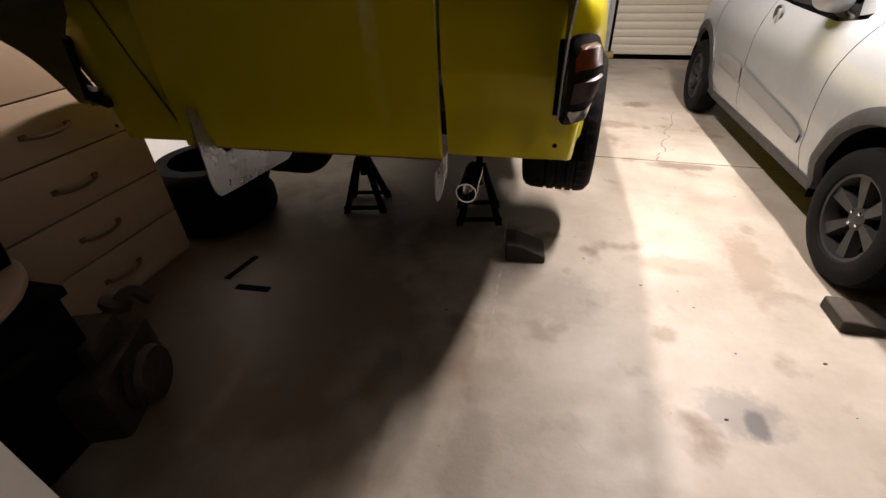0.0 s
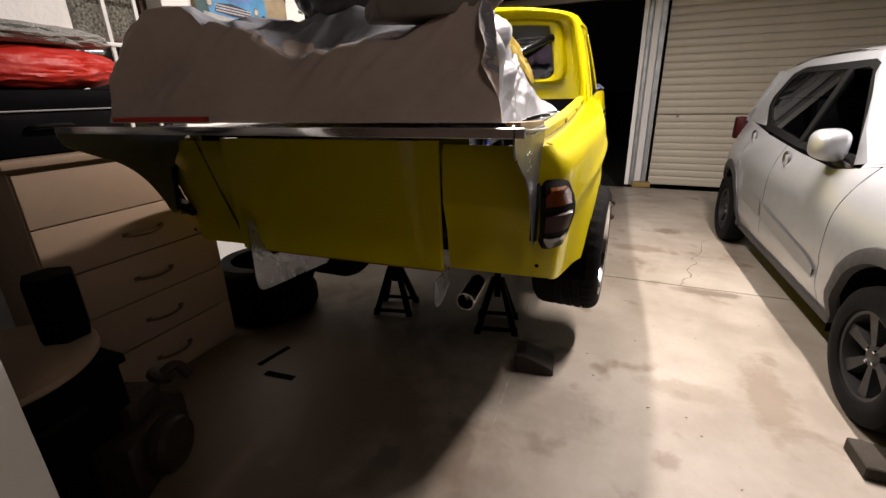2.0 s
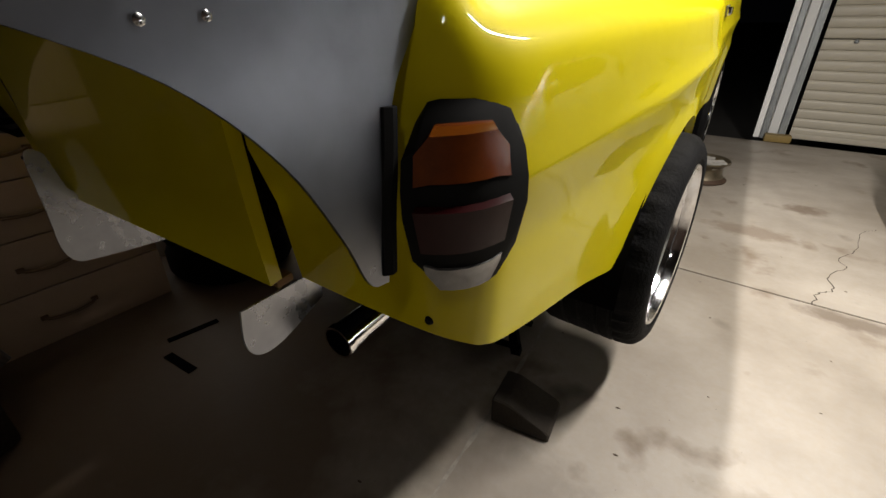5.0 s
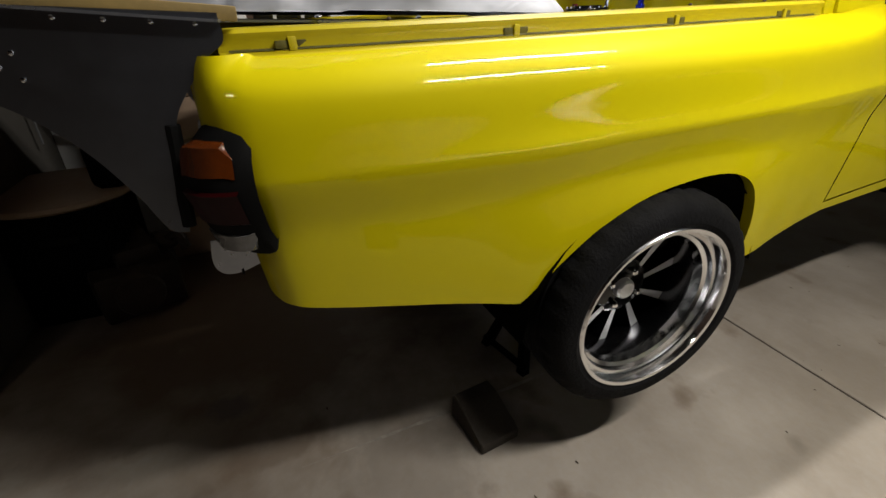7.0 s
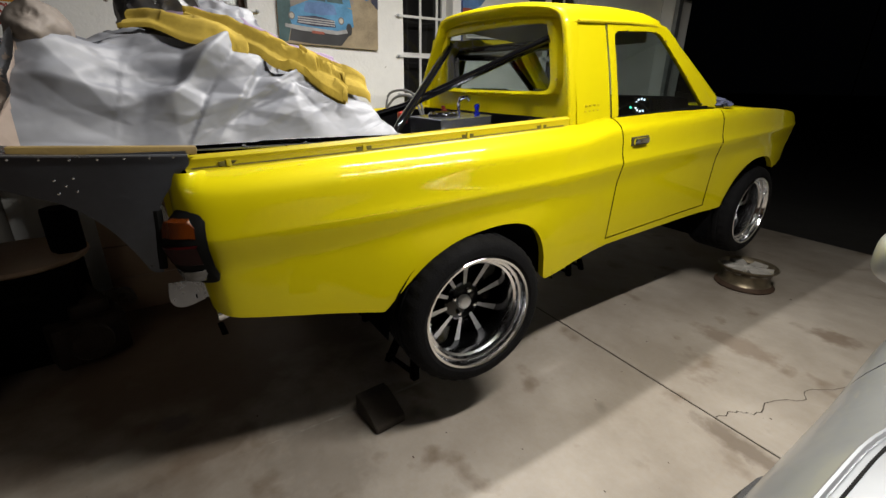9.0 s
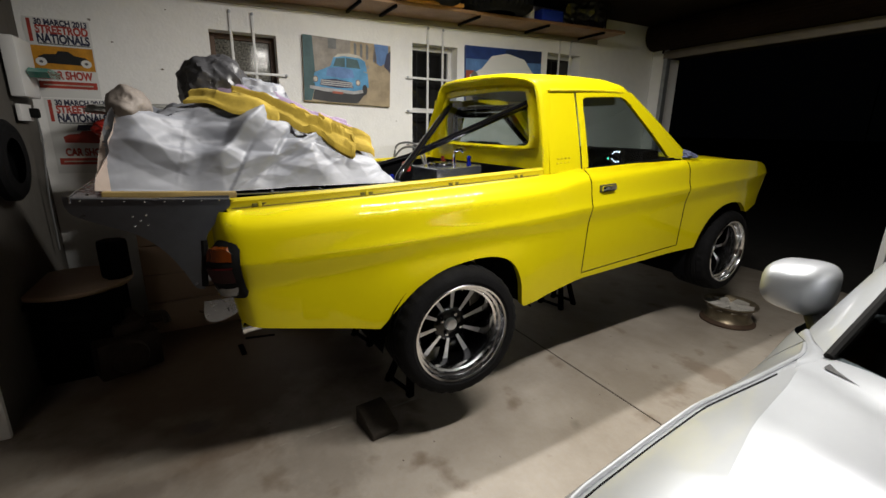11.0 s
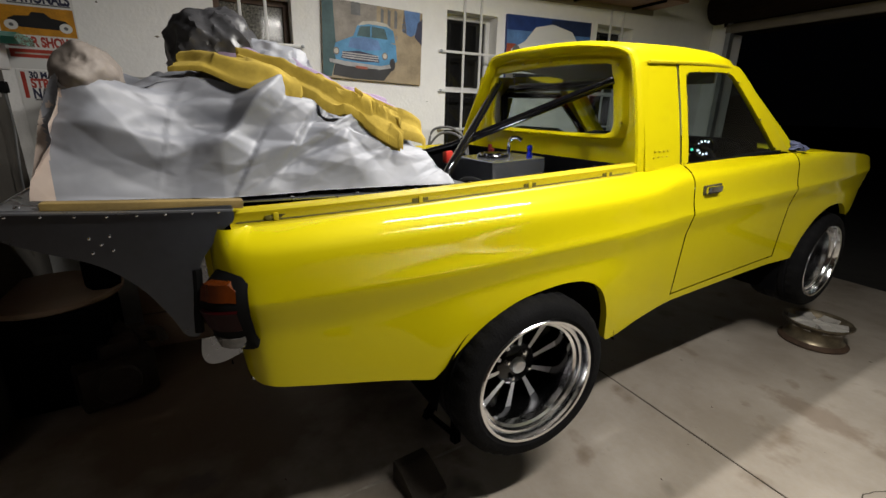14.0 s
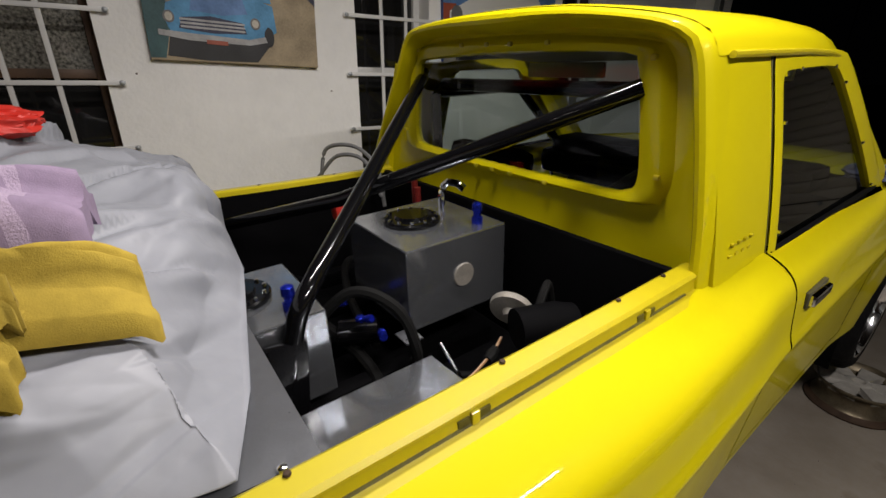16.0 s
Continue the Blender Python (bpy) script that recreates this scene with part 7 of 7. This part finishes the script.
def canvas_one():
    w, h = 0.775, 0.525
    c = thing("canvas_picture", "canvas print of a light blue vintage car in a street", "picture", GM @ pose(WX, -0.150, 1.722, -1.5, 0, 0), "pictures")
    part("canvas", box((0.030, w, h), (0.016, w / 2, h / 2), 0.003), INK["sand"], c, smooth=False)
    L = 0.0318
    def q(name, pts, ink, k, lab=""):
        flat(name, c, [(a * w, b * h) for a, b in pts], INK[ink], L + 0.0006 * k, lab)
    q("print_wall", [(0.0, 0.42), (0.0, 1), (0.74, 1), (0.74, 0.60), (0.5, 0.45)], "stone", 1)
    q("print_wall", [(0.0, 0.02), (0.0, 1), (0.10, 1), (0.13, 0.3), (0.08, 0.02)], "teal", 2)
    q("print_sky", [(0.78, 0.72), (0.80, 1), (0.97, 1), (0.97, 0.74), (0.88, 0.66)], "sky", 2)
    q("print_wall", [(0.52, 0.62), (0.52, 1), (0.80, 1), (0.84, 0.66)], "sand", 2)
    for a in (0.56, 0.63, 0.70):
        q("print_window", [(a, 0.74), (a + 0.03, 0.74), (a + 0.03, 0.96), (a, 0.98)], "grey", 3)
    q("print_window", [(0.27, 0.84), (0.36, 0.84), (0.36, 1.0), (0.27, 1.0)], "grey", 3)
    q("print_trees", [(0.92, 0.66), (1.0, 0.56), (1.0, 0.92), (0.95, 0.86)], "navy", 3)
    q("print_shadow", [(0.09, 0.04), (0.30, 0.015), (0.60, 0.02), (0.70, 0.20), (0.62, 0.30), (0.12, 0.22)], "black", 3)
    q("print_body", [(0.10, 0.34), (0.12, 0.46), (0.24, 0.54), (0.30, 0.58), (0.62, 0.56), (0.72, 0.52), (0.735, 0.30), (0.66, 0.22), (0.58, 0.17), (0.13, 0.22)], "blue", 4)
    q("print_cabin", [(0.29, 0.57), (0.33, 0.72), (0.44, 0.765), (0.62, 0.755), (0.69, 0.70), (0.715, 0.54)], "blue", 5)
    q("print_roof", [(0.33, 0.71), (0.38, 0.775), (0.50, 0.80), (0.62, 0.785), (0.69, 0.71), (0.62, 0.745), (0.44, 0.75)], "cream", 7)
    q("print_screen", [(0.325, 0.58), (0.355, 0.705), (0.455, 0.725), (0.455, 0.58)], "teal", 6)
    q("print_screen", [(0.47, 0.58), (0.47, 0.725), (0.60, 0.715), (0.635, 0.58)], "teal", 6)
    q("print_bonnet", [(0.24, 0.42), (0.26, 0.54), (0.40, 0.575), (0.54, 0.55), (0.565, 0.43), (0.42, 0.40)], "sky", 6)
    q("print_grille", [(0.17, 0.27), (0.19, 0.36), (0.35, 0.385), (0.53, 0.35), (0.55, 0.26), (0.35, 0.245)], "navy", 7)
    for z in (0.345, 0.315, 0.285):
        q("print_chrome", [(0.18, z - 0.008), (0.54, z - 0.014), (0.54, z + 0.002), (0.18, z + 0.010)], "chrome", 8)
    q("print_bumper", [(0.06, 0.205), (0.06, 0.25), (0.22, 0.235), (0.56, 0.215), (0.66, 0.25), (0.67, 0.20), (0.56, 0.165), (0.22, 0.175)], "chrome", 9)
    for a in (0.125, 0.605):
        flat("print_lamp", c, disc(a * w, 0.355 * h, 0.030 * w, 0.05 * h), INK["grey"], L + 0.006)
        flat("print_lamp", c, disc(a * w, 0.355 * h, 0.020 * w, 0.035 * h), INK["cream"], L + 0.0066)
    q("print_plate", [(0.31, 0.155), (0.43, 0.15), (0.43, 0.185), (0.31, 0.19)], "brick", 10)
    flat("print_wheel", c, disc(0.685 * w, 0.25 * h, 0.03 * w, 0.085 * h), INK["black"], L + 0.005)


def canvas_two():
    w, h = 0.95, 0.60
    c = thing("canvas_picture", "canvas print of a white vintage car under a blue sky", "picture", GM @ pose(WX, 1.445, 1.715, 1.5, 0, 0), "pictures")
    part("canvas", box((0.030, w, h), (0.016, w / 2, h / 2), 0.003), INK["deep"], c, smooth=False)
    L = 0.0318
    def q(name, pts, ink, k):
        flat(name, c, [(a * w, b * h) for a, b in pts], INK[ink], L + 0.0006 * k)
    q("print_sky", [(0.0, 0.45), (1, 0.45), (1, 0.80), (0, 0.80)], "sky", 1)
    q("print_roofs", [(0.50, 0.78), (1, 0.80), (1, 1), (0.50, 0.98)], "night", 2)
    q("print_ground", [(0, 0), (1, 0), (1, 0.40), (0, 0.36)], "stone", 1)
    q("print_wall", [(0, 0.30), (0.10, 0.30), (0.10, 0.62), (0, 0.62)], "brick", 2)
    q("print_body", [(0.04, 0.22), (0.05, 0.55), (0.20, 0.66), (0.32, 0.86), (0.52, 0.92), (0.76, 0.84), (0.86, 0.66), (0.97, 0.52), (0.96, 0.20)], "white", 3)
    q("print_shadow", [(0.10, 0.08), (0.92, 0.08), (0.94, 0.22), (0.08, 0.22)], "black", 4)
    q("print_chrome", [(0.05, 0.24), (0.95, 0.24), (0.95, 0.31), (0.05, 0.31)], "chrome", 5)
    q("print_grille", [(0.24, 0.36), (0.58, 0.36), (0.54, 0.46), (0.28, 0.46)], "grey", 5)
    flat("print_lamp", c, disc(0.105 * w, 0.52 * h, 0.045 * w, 0.085 * h), INK["grey"], L + 0.004)
    flat("print_lamp", c, disc(0.87 * w, 0.52 * h, 0.06 * w, 0.085 * h), INK["grey"], L + 0.004)


canvas_one()
canvas_two()


def build_shelf():
    tilt = GM @ pose(WX, 0.8, 2.50, 1.3, 0, 0)
    s = thing("wall_shelf", "long varnished board shelf on steel brackets under the ceiling", "shelf", tilt)
    part("board", box((0.40, 4.6, 0.028), (0.205, 0.1, 0.0), 0.004), BOARD, s, "varnished shelf board")
    part("wall_batten", box((0.02, 4.6, 0.045), (0.011, 0.1, -0.037), 0.003), mat("ash_grey_batten", (0.30, 0.27, 0.22), 0.7, spots=0.2, scale=5), s)
    for y in (-2.0, -0.55, -0.25, 0.55, 1.35, 2.1):
        part("bracket", box((0.39, 0.022, 0.022), (0.20, y, -0.026), 0.003), BLACK, s, "black steel bracket")
        part("hanger", tube([(0.40, y, -0.02), (0.40, y, 0.30)], 0.005, 6), BLACK, s)
    def on(y, x=0.2):
        return tilt @ pose(x, y, 0.0142)
    # things on the shelf
    for y, nm, lab, wd in ((-0.02, "spare_tyre", "black knobbly tyre lying on the shelf", 0.34), (0.75, "spare_tyre", "black tyre lying on the shelf", 0.32)):
        b = tread(lathe([(0.0, 0.17), (0.0, wd - 0.05), (0.02, wd - 0.01), (0.04, wd + 0.012), (0.16, wd + 0.012), (0.18, wd - 0.01), (0.20, wd - 0.05), (0.20, 0.17)], 104, caps=False), wd - 0.02, 0.020)
        b.transform(pose(0, 0, 0, 0, -90, 0))
        tagged(part(nm, b, RUBBER, None, "", True, on(y, 0.36)), lab, "tyre", "tyres on the shelf")
    tagged(part("timber_strip", box((0.05, 0.62, 0.03), (0, 0, 0.015), 0.004), mat("orange_pine", (0.50, 0.24, 0.05), 0.5, spots=0.2, scale=8), None, "", True, on(0.05, 0.42)), "orange pine strips at the shelf's edge", "timber")
    tagged(part("white_tin", lathe([(0, 0.055), (0.10, 0.055), (0.105, 0.05)], 24, m=pose(0, 0, 0, 0, -90, 0)), BARS, None, "", True, on(1.12, 0.36)), "small white tin on the shelf", "tin")
    tagged(part("blue_crate", box((0.22, 0.26, 0.10), (0, 0, 0.05), 0.012), mat("blue_plastic", (0.01, 0.03, 0.30), 0.4), None, "", True, on(1.38, 0.30)), "blue plastic crate on the shelf", "crate")
    tagged(part("cardboard_box", box((0.24, 0.30, 0.20), (0, 0, 0.10), 0.006), mat("cardboard", (0.33, 0.21, 0.11), 0.85, spots=0.15, scale=6), None, "", True, on(-0.50, 0.25)), "brown cardboard box on the shelf", "box")
    tagged(part("cardboard_box", box((0.26, 0.34, 0.16), (0, 0, 0.08), 0.006), mat("pale_carton", (0.42, 0.38, 0.32), 0.85, spots=0.15, scale=6), None, "", True, on(-0.95, 0.25)), "pale carton on the shelf", "box")
    tagged(part("black_bag", blob((0.16, 0.26, 0.20), (0, 0, 0.185), 8.0, 0.25, flat=0.08), mat("black_plastic_bag", (0.01, 0.01, 0.011), 0.28, bump=0.6, bscale=18), None, "", True, on(1.98, 0.25)), "bulging black plastic bag on the shelf", "bag")


build_shelf()


def build_partition_things():
    y = -1.925 + 0.004
    def at(x, z):
        return GM @ pose(x, y, z)
    tagged(part("meter_box", box((0.30, 0.07, 0.34), (0, 0.035, 0), 0.012), BARS, None, "", True, at(-1.30, 1.82)), "white plastic electrical box on the partition wall", "electrical box")
    s = thing("wall_socket", "white double wall socket with a black plug", "socket", at(-1.28, 1.56))
    part("plate", box((0.20, 0.025, 0.10), (0, 0.0125, 0), 0.006), BARS, s)
    part("plug", box((0.045, 0.05, 0.06), (-0.06, 0.045, 0.0), 0.012), TRIM, s, "black plug")
    part("lead", tube(curve_pts([(-0.06, 0.05, -0.03), (-0.07, 0.05, -0.2), (-0.05, 0.03, -0.5), (-0.06, 0.02, -0.9)], 6), 0.006, 6), CABLE, s)
    b = plate([(-0.13, -0.02), (0.10, -0.03), (0.16, 0.0), (0.10, 0.028), (-0.13, 0.02)], 0.10, "y")
    tagged(part("green_visor", b, mat("green_glass", (0.03, 0.20, 0.15), 0.15, coat=0.5), None, "", False, at(-1.38, 1.80) @ pose(0, 0.075, 0, 0, 0, 0)), "green translucent plastic visor on the electrical box", "visor")
    b = lathe([(0, 0.12), (0.0, 0.19), (0.02, 0.215), (0.06, 0.215), (0.08, 0.19), (0.08, 0.12)], 40, m=pose(0, 0, 0, 0, 0, 90), caps=False)
    tagged(part("hung_tyre", b, RUBBER, None, "", True, at(-0.74, 1.30)), "small black tyre hung on the partition wall", "tyre")


build_partition_things()


def build_outside():
    for x, y, z, r, mm in ((8.0, 38.0, 4.2, 0.09, 6.0), (-9.5, 42.0, 8.5, 0.07, 6.0)):
        t = thing("distant_lamp", "small white lamp on a pole far off in the dark", "lamp", pose(x, y, -0.13), "distant lamps")
        part("pole", tube([(0, 0, 0), (0, 0, z)], 0.04, 8), BLACK, t)
        b = bmesh.new()
        bmesh.ops.create_icosphere(b, subdivisions=2, radius=r, matrix=Matrix.Translation((0, 0, z + r)))
        part("globe", b, emit("lamp_white", (0.9, 0.95, 1.0), mm), t)


build_outside()
